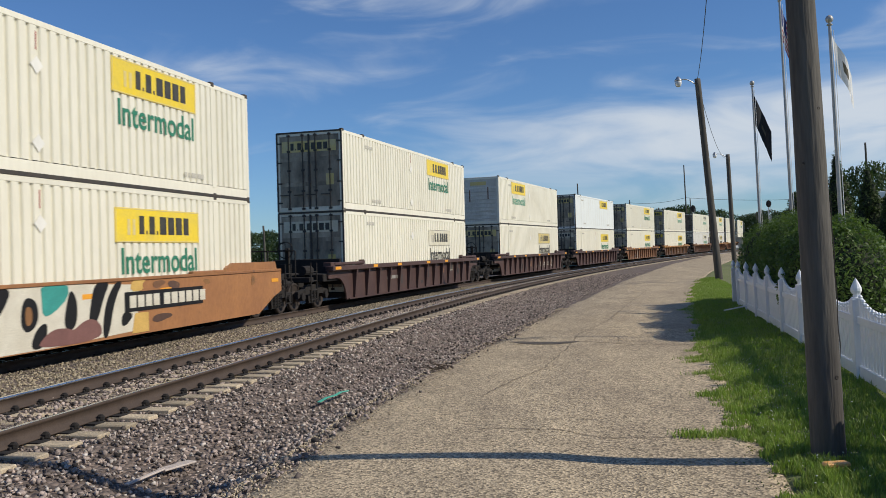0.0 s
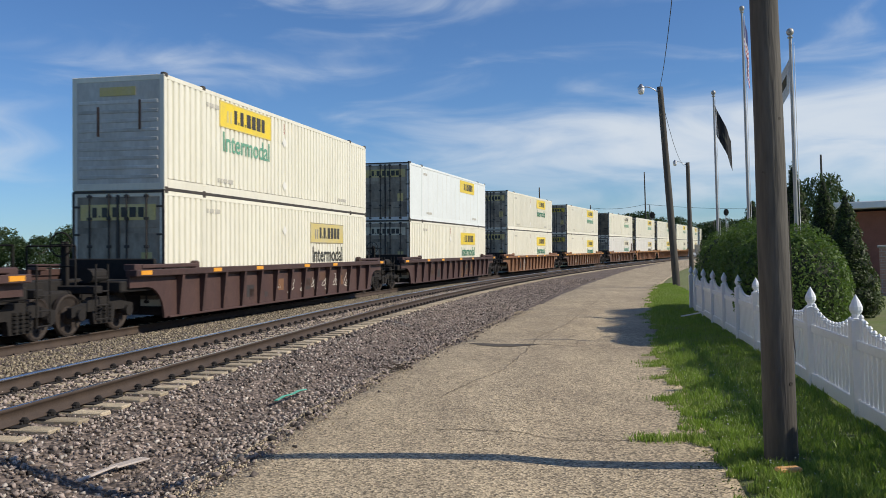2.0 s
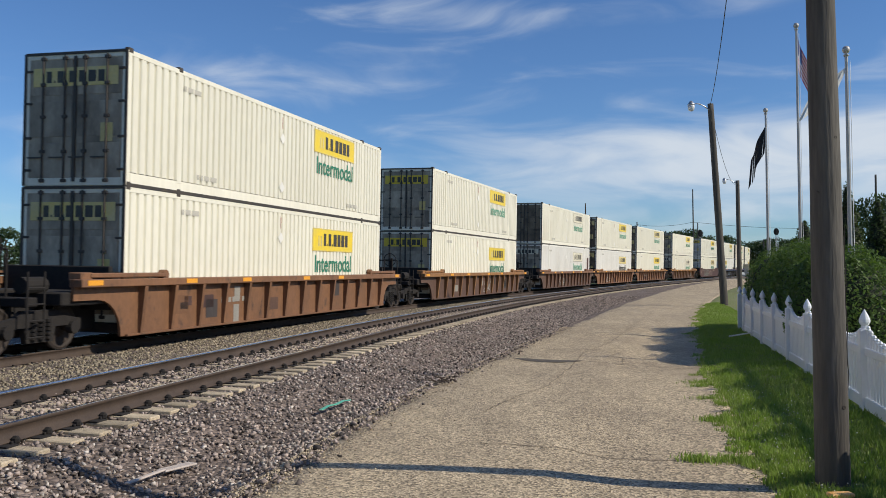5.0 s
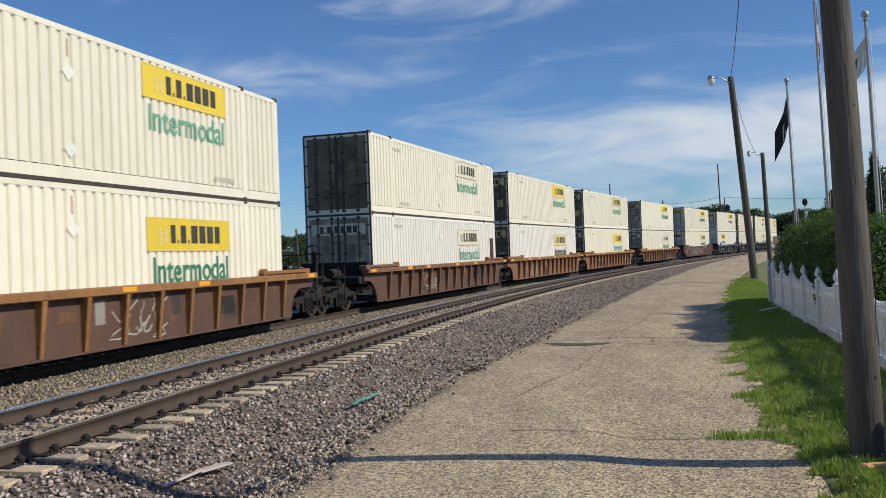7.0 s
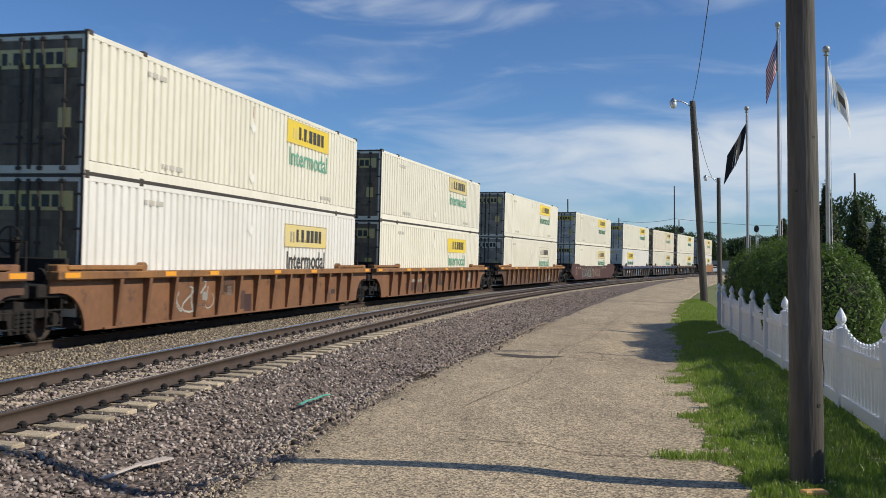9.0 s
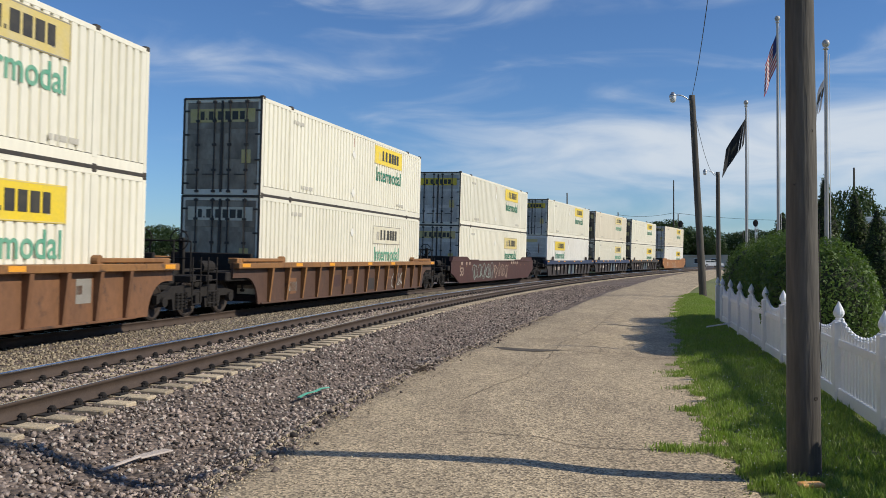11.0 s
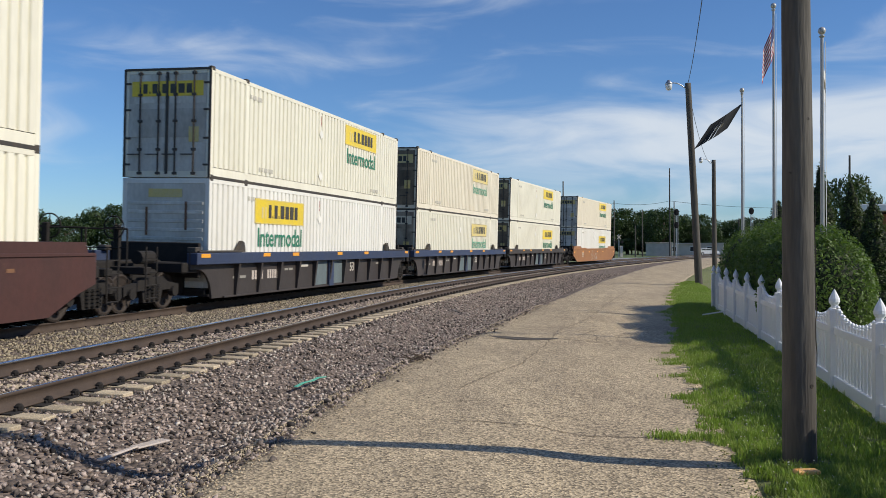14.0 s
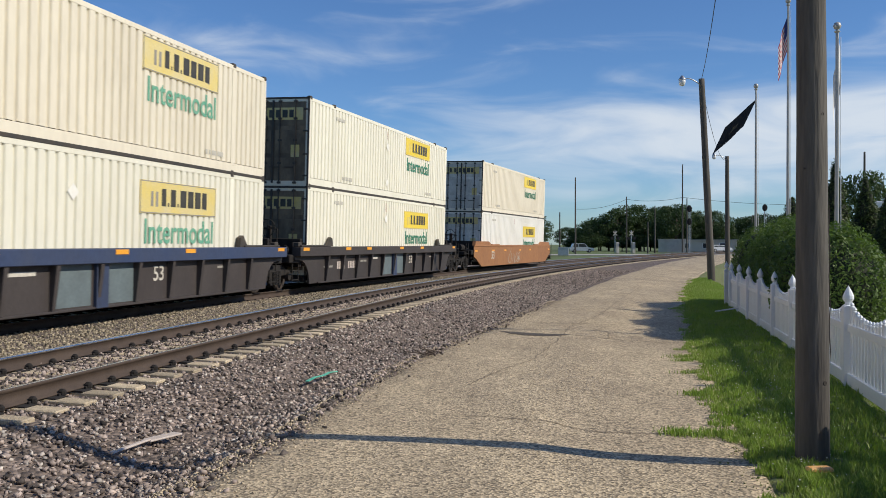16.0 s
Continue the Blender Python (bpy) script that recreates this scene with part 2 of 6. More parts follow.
def brick_material():
    m = material("pink_brick_courses", (0.46, 0.25, 0.19), 0.85, 0, (0.36, 0.19, 0.15), 3, 0.6)
    nt = m.node_tree
    b = nt.nodes["Principled BSDF"]
    src = b.inputs["Base Color"].links[0].from_socket
    tc, br, mp = nt.nodes.new("ShaderNodeTexCoord"), nt.nodes.new("ShaderNodeTexBrick"), nt.nodes.new("ShaderNodeMapping")
    mp.inputs["Rotation"].default_value = (radians(90), 0, 0)
    br.inputs["Scale"].default_value = 1.0
    br.inputs["Brick Width"].default_value, br.inputs["Row Height"].default_value, br.inputs["Mortar Size"].default_value = 0.24, 0.08, 0.008
    br.inputs["Mortar"].default_value = (0.45, 0.40, 0.36, 1)
    nt.links.new(tc.outputs["Object"], mp.inputs[0]); nt.links.new(mp.outputs[0], br.inputs["Vector"])
    nt.links.new(src, br.inputs["Color1"]); nt.links.new(src, br.inputs["Color2"])
    nt.links.new(br.outputs["Color"], b.inputs["Base Color"])
    return m


M["brick_courses"] = brick_material()
M["bark"] = material("bark", (0.12, 0.09, 0.065), 0.9, 0, (0.07, 0.05, 0.04), 8, 0.8, 30, 0.2, bump=0.4)
M["silver"] = material("silver_car_paint", (0.55, 0.57, 0.60), 0.25, 0.5)
M["carwhite"] = material("white_car_paint", (0.75, 0.75, 0.76), 0.25, 0.1)
M["glass"] = material("dark_car_glass", (0.03, 0.035, 0.04), 0.08, 0.0)
M["teal"] = material("teal_spray_paint", (0.05, 0.32, 0.27), 0.5)
M["spray_white"] = material("cream_spray_paint", (0.66, 0.62, 0.50), 0.55, 0, (0.52, 0.47, 0.36), 2.5, 0.7)
M["ochre_spray"] = material("ochre_spray_paint", (0.62, 0.40, 0.11), 0.55, 0, (0.5, 0.30, 0.08), 3, 0.7)
M["spray_mauve"] = material("mauve_spray_paint", (0.21, 0.10, 0.085), 0.55)
M["spray_mint"] = material("pale_mint_spray_line", (0.30, 0.38, 0.33), 0.6, 0, (0.18, 0.24, 0.21), 4, 0.7)
M["spray_tan"] = material("tan_spray_line", (0.42, 0.32, 0.24), 0.6, 0, (0.28, 0.2, 0.15), 4, 0.7)
M["spray_grey"] = material("pale_spray_line", (0.40, 0.40, 0.36), 0.6)
M["litter_green"] = material("green_plastic", (0.09, 0.46, 0.33), 0.4)
M["litter_wood"] = material("bleached_wood", (0.55, 0.48, 0.42), 0.8, 0, (0.4, 0.33, 0.28), 20, 0.7)
M["litter_orange"] = material("orange_wrapper", (0.8, 0.34, 0.06), 0.5, 0, (0.75, 0.55, 0.3), 25, 0.9)
M["flag_black"] = material("black_flag_cloth", (0.016, 0.017, 0.02), 0.8)
M["flag_white"] = material("white_flag_cloth", (0.74, 0.74, 0.72), 0.8)
M["flag_red"] = material("red_flag_cloth", (0.42, 0.03, 0.04), 0.8)
M["flag_blue"] = material("blue_flag_cloth", (0.03, 0.045, 0.17), 0.8)
M["emblem"] = material("flag_emblem_cloth", (0.13, 0.105, 0.07), 0.8, 0, (0.06,0.07,0.05), 9, 0.9)
M["lampglass"] = material("lamp_lens", (0.75, 0.76, 0.76), 0.2)
M["crack"] = material("road_crack_dirt", (0.12, 0.095, 0.065), 0.95, 0, (0.27, 0.21, 0.14), 7, 0.9)
M["dark_lane"] = material("dark_lane_patch", (0.075, 0.062, 0.05), 0.9, 0, (0.12, 0.10, 0.075), 6, 0.8, 50, 0.3, bump=0.4)
M["grit"] = material("pale_tan_grit", (0.50, 0.41, 0.28), 0.9, 0, (0.34, 0.27, 0.18), 6, 0.7, 60, 0.2, island=0.4)
M["clover"] = material("white_clover_heads", (0.72, 0.72, 0.66), 0.8)


def leaf_material(name, color, second, translucent=0.35):
    m = material(name, color, 0.5, 0, second, 0.6, 0.9, 6, 0.2, island=0.35, spec=0.22)
    nt = m.node_tree
    b, out = nt.nodes["Principled BSDF"], nt.nodes["Material Output"]
    tr = nt.nodes.new("ShaderNodeBsdfTranslucent")
    tr.inputs["Color"].default_value = (color[0] * 1.6, color[1] * 1.9, color[2] * 0.9, 1)
    mx = nt.nodes.new("ShaderNodeMixShader")
    mx.inputs[0].default_value = translucent
    nt.links.new(b.outputs[0], mx.inputs[1]); nt.links.new(tr.outputs[0], mx.inputs[2])
    nt.links.new(mx.outputs[0], out.inputs["Surface"])
    return m


M["leaf_far"] = leaf_material("far_foliage", (0.048, 0.076, 0.028), (0.032, 0.052, 0.02), 0.2)
M["conifer"] = leaf_material("conifer_sprays", (0.060, 0.088, 0.025), (0.036, 0.050, 0.017), 0.15)
M["hedge"] = leaf_material("hedge_leaves", (0.115, 0.170, 0.046), (0.060, 0.098, 0.028), 0.25)
# near-black solid filling: the shade deep inside foliage, put into the colour
M["core"] = material("foliage_shade", (0.02, 0.028, 0.012), 0.9)
M["grass"] = leaf_material("grass_blades", (0.185, 0.260, 0.053), (0.28, 0.30, 0.11), 0.33)


def ground_material():
    m = material("meadow", (0.085, 0.14, 0.035), 0.9, 0, (0.15, 0.15, 0.06), 0.25, 0.9, 4, 0.25, bump=0.5, bump_scale=8)
    return m


def turf_material():
    return material("turf_soil", (0.15, 0.19, 0.05), 0.95, 0, (0.21, 0.185, 0.095), 1.3, 0.8, 30, 0.35, bump=0.8, bump_scale=40)


def road_material():
    """Old tan chip seal: pale stone chips, worn tracks, darker patches."""
    m = material("tan_chip_seal", (0.47, 0.375, 0.242), 0.9, 0, (0.31, 0.245, 0.162), 0.55, 0.9, 3.2, 0.13, stretch=(1.5, 0.55, 1))
    nt = m.node_tree
    N, L = nt.nodes.new, nt.links.new
    b = nt.nodes["Principled BSDF"]
    src = b.inputs["Base Color"].links[0].from_socket
    tc = N("ShaderNodeTexCoord")
    vo = N("ShaderNodeTexVoronoi"); vo.inputs["Scale"].default_value = 55
    L(tc.outputs["Object"], vo.inputs["Vector"])
    sp = N("ShaderNodeSeparateColor"); L(vo.outputs["Color"], sp.inputs[0])
    mr = N("ShaderNodeMapRange"); mr.inputs["To Min"].default_value, mr.inputs["To Max"].default_value = 0.30, 1.62
    L(sp.outputs[0], mr.inputs["Value"])
    hs = N("ShaderNodeHueSaturation"); L(mr.outputs[0], hs.inputs["Value"]); L(src, hs.inputs["Color"])
    L(hs.outputs[0], b.inputs["Base Color"])
    bp = N("ShaderNodeBump"); bp.inputs["Strength"].default_value = 0.7; bp.inputs["Distance"].default_value = 0.008
    L(vo.outputs["Distance"], bp.inputs["Height"]); L(bp.outputs[0], b.inputs["Normal"])
    return m


def ballast_material():
    m = material("ballast_bed", (0.205, 0.158, 0.128), 0.95, 0, (0.11, 0.084, 0.069), 0.8, 0.8, 5, 0.15)
    nt = m.node_tree
    N, L = nt.nodes.new, nt.links.new
    b = nt.nodes["Principled BSDF"]
    src = b.inputs["Base Color"].links[0].from_socket
    tc = N("ShaderNodeTexCoord")
    vo = N("ShaderNodeTexVoronoi"); vo.inputs["Scale"].default_value = 17
    L(tc.outputs["Object"], vo.inputs["Vector"])
    sp = N("ShaderNodeSeparateColor"); L(vo.outputs["Color"], sp.inputs[0])
    mr = N("ShaderNodeMapRange"); mr.inputs["To Min"].default_value, mr.inputs["To Max"].default_value = 0.5, 1.5
    L(sp.outputs[0], mr.inputs["Value"])
    hs = N("ShaderNodeHueSaturation"); L(mr.outputs[0], hs.inputs["Value"]); L(src, hs.inputs["Color"])
    L(hs.outputs[0], b.inputs["Base Color"])
    bp = N("ShaderNodeBump"); bp.inputs["Strength"].default_value = 1.0; bp.inputs["Distance"].default_value = 0.05
    bp.invert = True
    L(vo.outputs["Distance"], bp.inputs["Height"]); L(bp.outputs[0], b.inputs["Normal"])
    return m


M["ground"], M["turf"], M["road"], M["ballast"] = ground_material(), turf_material(), road_material(), ballast_material()

# ---------------------------------------------------------------- mesh tools


class Geo:
    """Collects vertices and faces of one mesh."""

    def __init__(self):
        self.v, self.f, self.mi = [], [], []

    def add(self, verts, faces, mi=0):
        k = len(self.v)
        self.v += [tuple(p) for p in verts]
        self.f += [tuple(i + k for i in q) for q in faces]
        self.mi += [mi] * len(faces)
        return self

    def box(self, c, size, bevel=0.0, turn=None, mi=0):
        h = [s / 2 for s in size]
        if not bevel:
            vs = [(sx * h[0], sy * h[1], sz * h[2]) for sx in (-1, 1) for sy in (-1, 1) for sz in (-1, 1)]
            fs = [(0, 1, 3, 2), (4, 6, 7, 5), (0, 4, 5, 1), (2, 3, 7, 6), (0, 2, 6, 4), (1, 5, 7, 3)]
        else:
            b = min(bevel, min(h) * 0.95)
            vs, idx = [], {}
            for s in [(sx, sy, sz) for sx in (-1, 1) for sy in (-1, 1) for sz in (-1, 1)]:
                for a in range(3):
                    q = [s[i] * (h[i] if i == a else h[i] - b) for i in range(3)]
                    idx[(s, a)] = len(vs)
                    vs.append(tuple(q))
            fs = []
            for a in range(3):
                o = [i for i in range(3) if i != a]
                for sa in (-1, 1):
                    ring = []
                    for so in ((-1, -1), (1, -1), (1, 1), (-1, 1)):
                        s = [0, 0, 0]; s[a] = sa; s[o[0]], s[o[1]] = so
                        ring.append(idx[(tuple(s), a)])
                    flip = (sa > 0) == (a == 1)
                    fs.append(tuple(ring[::-1]) if flip else tuple(ring))
                for so in ((-1, -1), (1, -1), (1, 1), (-1, 1)):
                    s1, s2 = [0, 0, 0], [0, 0, 0]
                    s1[a], s2[a] = -1, 1
                    s1[o[0]], s1[o[1]] = so; s2[o[0]], s2[o[1]] = so
                    fs.append((idx[(tuple(s1), o[0])], idx[(tuple(s2), o[0])], idx[(tuple(s2), o[1])], idx[(tuple(s1), o[1])]))
            for s in [(sx, sy, sz) for sx in (-1, 1) for sy in (-1, 1) for sz in (-1, 1)]:
                fs.append((idx[(s, 0)], idx[(s, 1)], idx[(s, 2)]))
        if turn is not None:
            vs = [turn @ Vector(q) for q in vs]
        return self.add([(q[0] + c[0], q[1] + c[1], q[2] + c[2]) for q in vs], fs, mi)

    def tube(self, a, b, r0, r1=None, n=10, caps=True, mi=0):
        a, b = Vector(a), Vector(b)
        r1 = r0 if r1 is None else r1
        q = (b - a).to_track_quat("Z", "Y")
        vs = []
        for p, r in ((a, r0), (b, r1)):
            vs += [p + q @ Vector((r * math.cos(2 * math.pi * i / n), r * math.sin(2 * math.pi * i / n), 0)) for i in range(n)]
        fs = [(i, (i + 1) % n, n + (i + 1) % n, n + i) for i in range(n)]
        if caps:
            fs += [tuple(range(n))[::-1], tuple(range(n, 2 * n))]
        return self.add(vs, fs, mi)

    def lathe(self, profile, n=14, c=(0, 0, 0), axis="Z", mi=0):
        vs, fs = [], []
        for r, z in profile:
            for i in range(n):
                a = 2 * math.pi * i / n
                p = (r * math.cos(a), r * math.sin(a), z)
                if axis == "Y":
                    p = (p[0], p[2], p[1])
                vs.append((p[0] + c[0], p[1] + c[1], p[2] + c[2]))
        for k in range(len(profile) - 1):
            fs += [(k * n + i, k * n + (i + 1) % n, (k + 1) * n + (i + 1) % n, (k + 1) * n + i) for i in range(n)]
        fs += [tuple(range(n))[::-1], tuple(range((len(profile) - 1) * n, len(profile) * n))]
        return self.add(vs, fs, mi)

    def slab(self, poly, y0, y1, mi=0):
        """A polygon in x, z given a thickness from y0 to y1."""
        n = len(poly)
        vs = [(x, y0, z) for x, z in poly] + [(x, y1, z) for x, z in poly]
        fs = [tuple(range(n)), tuple(range(2 * n - 1, n - 1, -1))] + [(i, n + i, n + (i + 1) % n, (i + 1) % n) for i in range(n)]
        return self.add(vs, fs, mi)

    def path(self, pts, r, n=6, mi=0):
        pts = [Vector(p) for p in pts]
        vs, fs = [], []
        for k, p in enumerate(pts):
            d = pts[min(k + 1, len(pts) - 1)] - pts[max(k - 1, 0)]
            q = d.to_track_quat("Z", "Y")
            vs += [p + q @ Vector((r * math.cos(2 * math.pi * i / n), r * math.sin(2 * math.pi * i / n), 0)) for i in range(n)]
            if k:
                fs += [((k - 1) * n + i, (k - 1) * n + (i + 1) % n, k * n + (i + 1) % n, k * n + i) for i in range(n)]
        fs += [tuple(range(n))[::-1], tuple(range((len(pts) - 1) * n, len(pts) * n))]
        return self.add(vs, fs, mi)

    def mesh(self, name, mats, smooth=False):
        me = bpy.data.meshes.new(name)
        me.from_pydata(self.v, [], self.f)
        for m in (mats if isinstance(mats, (list, tuple)) else [mats]):
            me.materials.append(m)
        if any(self.mi):
            me.polygons.foreach_set("material_index", self.mi)
        if smooth:
            me.shade_smooth()
        bm = bmesh.new()
        bm.from_mesh(me)
        bmesh.ops.recalc_face_normals(bm, faces=bm.faces)
        bm.to_mesh(me)
        bm.free()
        return me


def from_arrays(name, verts, faces, mats, smooth=False):
    """A mesh from numpy arrays: verts n x 3, faces m x 3 or m x 4."""
    me = bpy.data.meshes.new(name)
    k = faces.shape[1]
    me.vertices.add(len(verts)); me.vertices.foreach_set("co", np.ascontiguousarray(verts, dtype=np.float32).ravel())
    me.loops.add(faces.size); me.loops.foreach_set("vertex_index", faces.astype(np.int32).ravel())
    me.polygons.add(len(faces)); me.polygons.foreach_set("loop_start", np.arange(0, faces.size, k, dtype=np.int32))
    me.update(calc_edges=True)
    me.materials.append(mats)
    if smooth:
        me.shade_smooth()
    return me


def part(name, data, parent, label="", at=None):
    """One mesh object under a thing or under a part."""
    ob = new(name, data)
    ob.parent = parent
    if at is not None:
        ob.matrix_basis = at
    if label:
        ob["label"] = label
    return ob


def thing(name, label, category, group="", at=None, kind=""):
    ob = tagged(new(name), label, category, group, kind)
    if at is not None:
        ob.matrix_basis = at
    return ob


CACHE = {}


def shared(key, make):
    if key not in CACHE:
        CACHE[key] = make()
    return CACHE[key]


def text_mesh(words, width, height, mat, bold=0.012):
    """Built-in lettering laid in x and z, facing -y, its lower left corner at the origin."""
    cu = bpy.data.curves.new("lettering", "FONT")
    cu.body, cu.size, cu.offset, cu.extrude = words, 1.0, bold, 0.002
    cu.resolution_u = 3
    ob = new("lettering", cu)
    me = bpy.data.meshes.new_from_object(ob.evaluated_get(bpy.context.evaluated_depsgraph_get()))
    bpy.data.objects.remove(ob)
    co = np.array([v.co[:] for v in me.vertices])
    lo, hi = co.min(0), co.max(0)
    for v in me.vertices:
        x = (v.co.x - lo[0]) / (hi[0] - lo[0]) * width
        z = (v.co.y - lo[1]) / (hi[1] - lo[1]) * height
        v.co = (x, -(v.co.z - lo[2]), z)
    me.materials.clear()
    me.materials.append(mat)
    return me

# ---------------------------------------------------------------- the railway's line
LINE_STEP = 0.5
LINE_S = np.arange(20, 420.01, LINE_STEP)


def build_line():
    """The near upper edge of the passing train: a right-hand curve that eases with distance."""
    z = np.clip(LINE_S, 20, 330) - 100
    th = np.radians(15.266) + 2.668e-3 * z - 0.975e-5 * z ** 2 - 0.055e-7 * z ** 3
    x, y = np.cumsum(np.sin(th)) * LINE_STEP, np.cumsum(np.cos(th)) * LINE_STEP
    i = int(np.searchsorted(LINE_S, 100))
    return x - x[i] - 3.894, y - y[i] + 29.973, th


LINE_X, LINE_Y, LINE_T = build_line()
TRACK_A = -1.47        # middle of the train's track, to the right of the line
RAIL_Z = 0.20
LEAN = 1.6             # cant of the curve, degrees


def near_track(s):
    """Middle of the free track, to the right of the line."""
    return np.interp(s, (40, 80, 87, 91, 97, 104, 115, 131, 330), (3.75, 3.70, 3.58, 3.43, 3.20, 3.02, 2.87, 2.78, 2.76))


def along(s, off=0.0):
    """Plan place and heading at s along the line, off metres to its right."""
    th = np.interp(s, LINE_S, LINE_T)
    return np.interp(s, LINE_S, LINE_X) + off * np.cos(th), np.interp(s, LINE_S, LINE_Y) - off * np.sin(th), th


# ---------------------------------------------------------------- ground, road, ballast
def grid_mesh(name, rows, mat, smooth=True):
    """A sheet through equal rows of points."""
    rows = np.array(rows)
    a, b = rows.shape[:2]
    idx = np.arange(a * b).reshape(a, b)
    f = np.stack([idx[:-1, :-1], idx[:-1, 1:], idx[1:, 1:], idx[1:, :-1]], -1).reshape(-1, 4)
    return from_arrays(name, rows.reshape(-1, 3), f, mat, smooth)


def wobble(x, y, k, amp):
    return amp * noise.noise((x * k, y * k, 3.7))


def build_ground():
    t = np.linspace(-1, 1, 61)
    ax = np.sign(t) * np.abs(t) ** 3 * 2600
    rows = [[(x, y, -0.5 + 0.36 * min(1, max(0, (math.hypot(x, y - 12) - 48) / 25))) for x in ax] for y in ax]
    tagged(new("ground", grid_mesh("ground", rows, M["ground"])), "flat summer meadow reaching the horizon", "ground", kind="structure")


ROAD_Y = np.array([-40, -8, 0, 5.9, 7.4, 10.1, 12.4, 15.7, 20.6, 31.1, 44.1, 62, 79.8, 112, 135])
ROAD_L = np.array([-6.5, -3.4, -2.6, -1.82, -1.47, -1.04, -0.5, 0.38, 1.81, 4.72, 8.6, 14.3, 20.2, 32.3, 42])
ROAD_RY = np.array([-40, -8, 0, 5.8, 6.5, 8.0, 9.8, 12.7, 16.9, 23.9, 33.2, 46.9, 67.7, 90, 112, 135])
ROAD_R = np.array([-1.5, 0.9, 1.6, 2.13, 2.25, 2.58, 2.99, 3.67, 4.66, 6.54, 9.2, 13.6, 20.9, 29.3, 38.2, 48])


def road_sides(y):
    return np.interp(y, ROAD_Y, ROAD_L), np.interp(y, ROAD_RY, ROAD_R)


def road_z(x, y):
    """Height of the worn lane: a low crown, the east side sunk a little, and small waves."""
    l, r = road_sides(y)
    u = min(max((x - l) / (r - l), 0), 1)
    return float(np.interp(u, (0, 0.12, 0.35, 0.57, 0.72, 0.88, 1), (-0.030, -0.002, 0.016, 0.014, -0.026, -0.030, -0.018))) + wobble(x, y, 0.5, 0.012) + wobble(x, y, 2.2, 0.004)


def build_road():
    rows = []
    ys = np.concatenate([np.arange(-40, 4, 2.0), np.arange(4, 40, 0.12), np.arange(40, 135.1, 1.0)])
    for y in ys:
        l, r = road_sides(y)
        l += wobble(0, y, 0.9, 0.16) + wobble(9, y, 4.0, 0.07) - 0.05
        r += 0.30 + wobble(5, y, 0.8, 0.08)
        row = []
        for i in range(25):
            u = i / 24
            x = l + (r - l) * u
            z = road_z(x, y)
            if i in (0, 24):
                z = -0.20
            row.append((x, y, z))
        rows.append(row)
    tagged(new("road", grid_mesh("road", rows, M["road"])), "worn tan chip-seal lane with cracks, beside the railway", "road", kind="structure")


def crack(name, pts, width):
    """A dirt-filled crack along a broken line, a few millimetres deep in look."""
    verts, faces = [], []
    for i, (x, y) in enumerate(pts):
        w = width * (0.35 + 0.65 * abs(math.sin(i * 1.7))) * (0.3 if i in (0, len(pts) - 1) else 1)
        a = pts[min(i + 1, len(pts) - 1)]; b = pts[max(i - 1, 0)]
        d = Vector((a[0] - b[0], a[1] - b[1])).normalized()
        z = road_z(x, y) + 0.006
        verts += [(x - d.y * w, y + d.x * w, z), (x + d.y * w, y - d.x * w, z)]
        if i:
            k = 2 * i
            faces.append((k - 2, k - 1, k + 1, k))
    ob = new(name, Geo().add(verts, faces).mesh(name, M["crack"]))
    return tagged(ob, "dark dirt-filled crack in the lane", "road crack", "cracks in the lane", "structure")


def build_cracks():
    rnd = random.Random(4)
    lines = (((0.15, 8.45), (0.51, 8.33), (1.02, 8.11), (1.28, 7.86), (1.67, 7.81), (2.1, 7.8)), ((0.93, 16.14), (2.24, 15.94), (3.14, 15.36), (4.12, 14.83)),
             ((1.6, 18.25), (2.54, 18.06), (3.77, 18.44), (4.9, 17.9)), ((2.75, 11.42), (3.05, 11.36), (3.4, 11.4)), ((2.95, 15.5), (3.1, 16.4), (3.0, 16.9), (3.35, 17.6)),
             ((0.3, 10.2), (0.72, 11.32), (1.27, 12.41), (1.96, 14.92), (2.56, 17.45), (3.61, 20.18), (5.39, 26.36), (7.41, 33.14)), ((2.4, 21.8), (4.0, 22.2), (5.8, 21.9)),
             ((4.4, 28.5), (6.0, 29.1), (7.8, 28.7)), ((6.6, 36.5), (8.5, 37.4), (10, 37)), ((0.9, 12.9), (1.6, 12.75), (2.1, 12.9)), ((1.2, 9.9), (1.9, 9.75), (2.6, 9.9)))
    widths = (0.010, 0.018, 0.015, 0.010, 0.008, 0.009, 0.018, 0.022, 0.022, 0.005, 0.004)
    for line, wd in zip(lines, widths):
        pts = []
        for (x0, y0), (x1, y1) in zip(line[:-1], line[1:]):
            n = max(2, int(math.hypot(x1 - x0, y1 - y0) / 0.11))
            for i in range(n):
                k = 0.022 if pts else 0
                pts.append((x0 + (x1 - x0) * i / n + rnd.uniform(-k, k), y0 + (y1 - y0) * i / n + rnd.uniform(-k, k)))
        pts.append(line[-1])
        crack("road_crack", pts, wd)
    # a flat dark tapered patch just above the lane's surface
    ring = ((1.10, 16.75), (1.28, 16.2), (1.52, 15.82), (1.80, 15.66), (2.08, 15.70), (2.36, 15.92), (2.12, 16.00), (1.86, 16.06), (1.62, 16.22), (1.38, 16.48))
    me = Geo().add([(x, y, road_z(x, y) + 0.007) for x, y in ring] + [(1.72, 15.95, road_z(1.72, 15.95) + 0.007)],
                   [(i, (i + 1) % len(ring), len(ring)) for i in range(len(ring))]).mesh("dark_patch", M["dark_lane"])
    tagged(new("dark_patch", me), "dark tapered patch on the lane", "road patch", kind="structure")


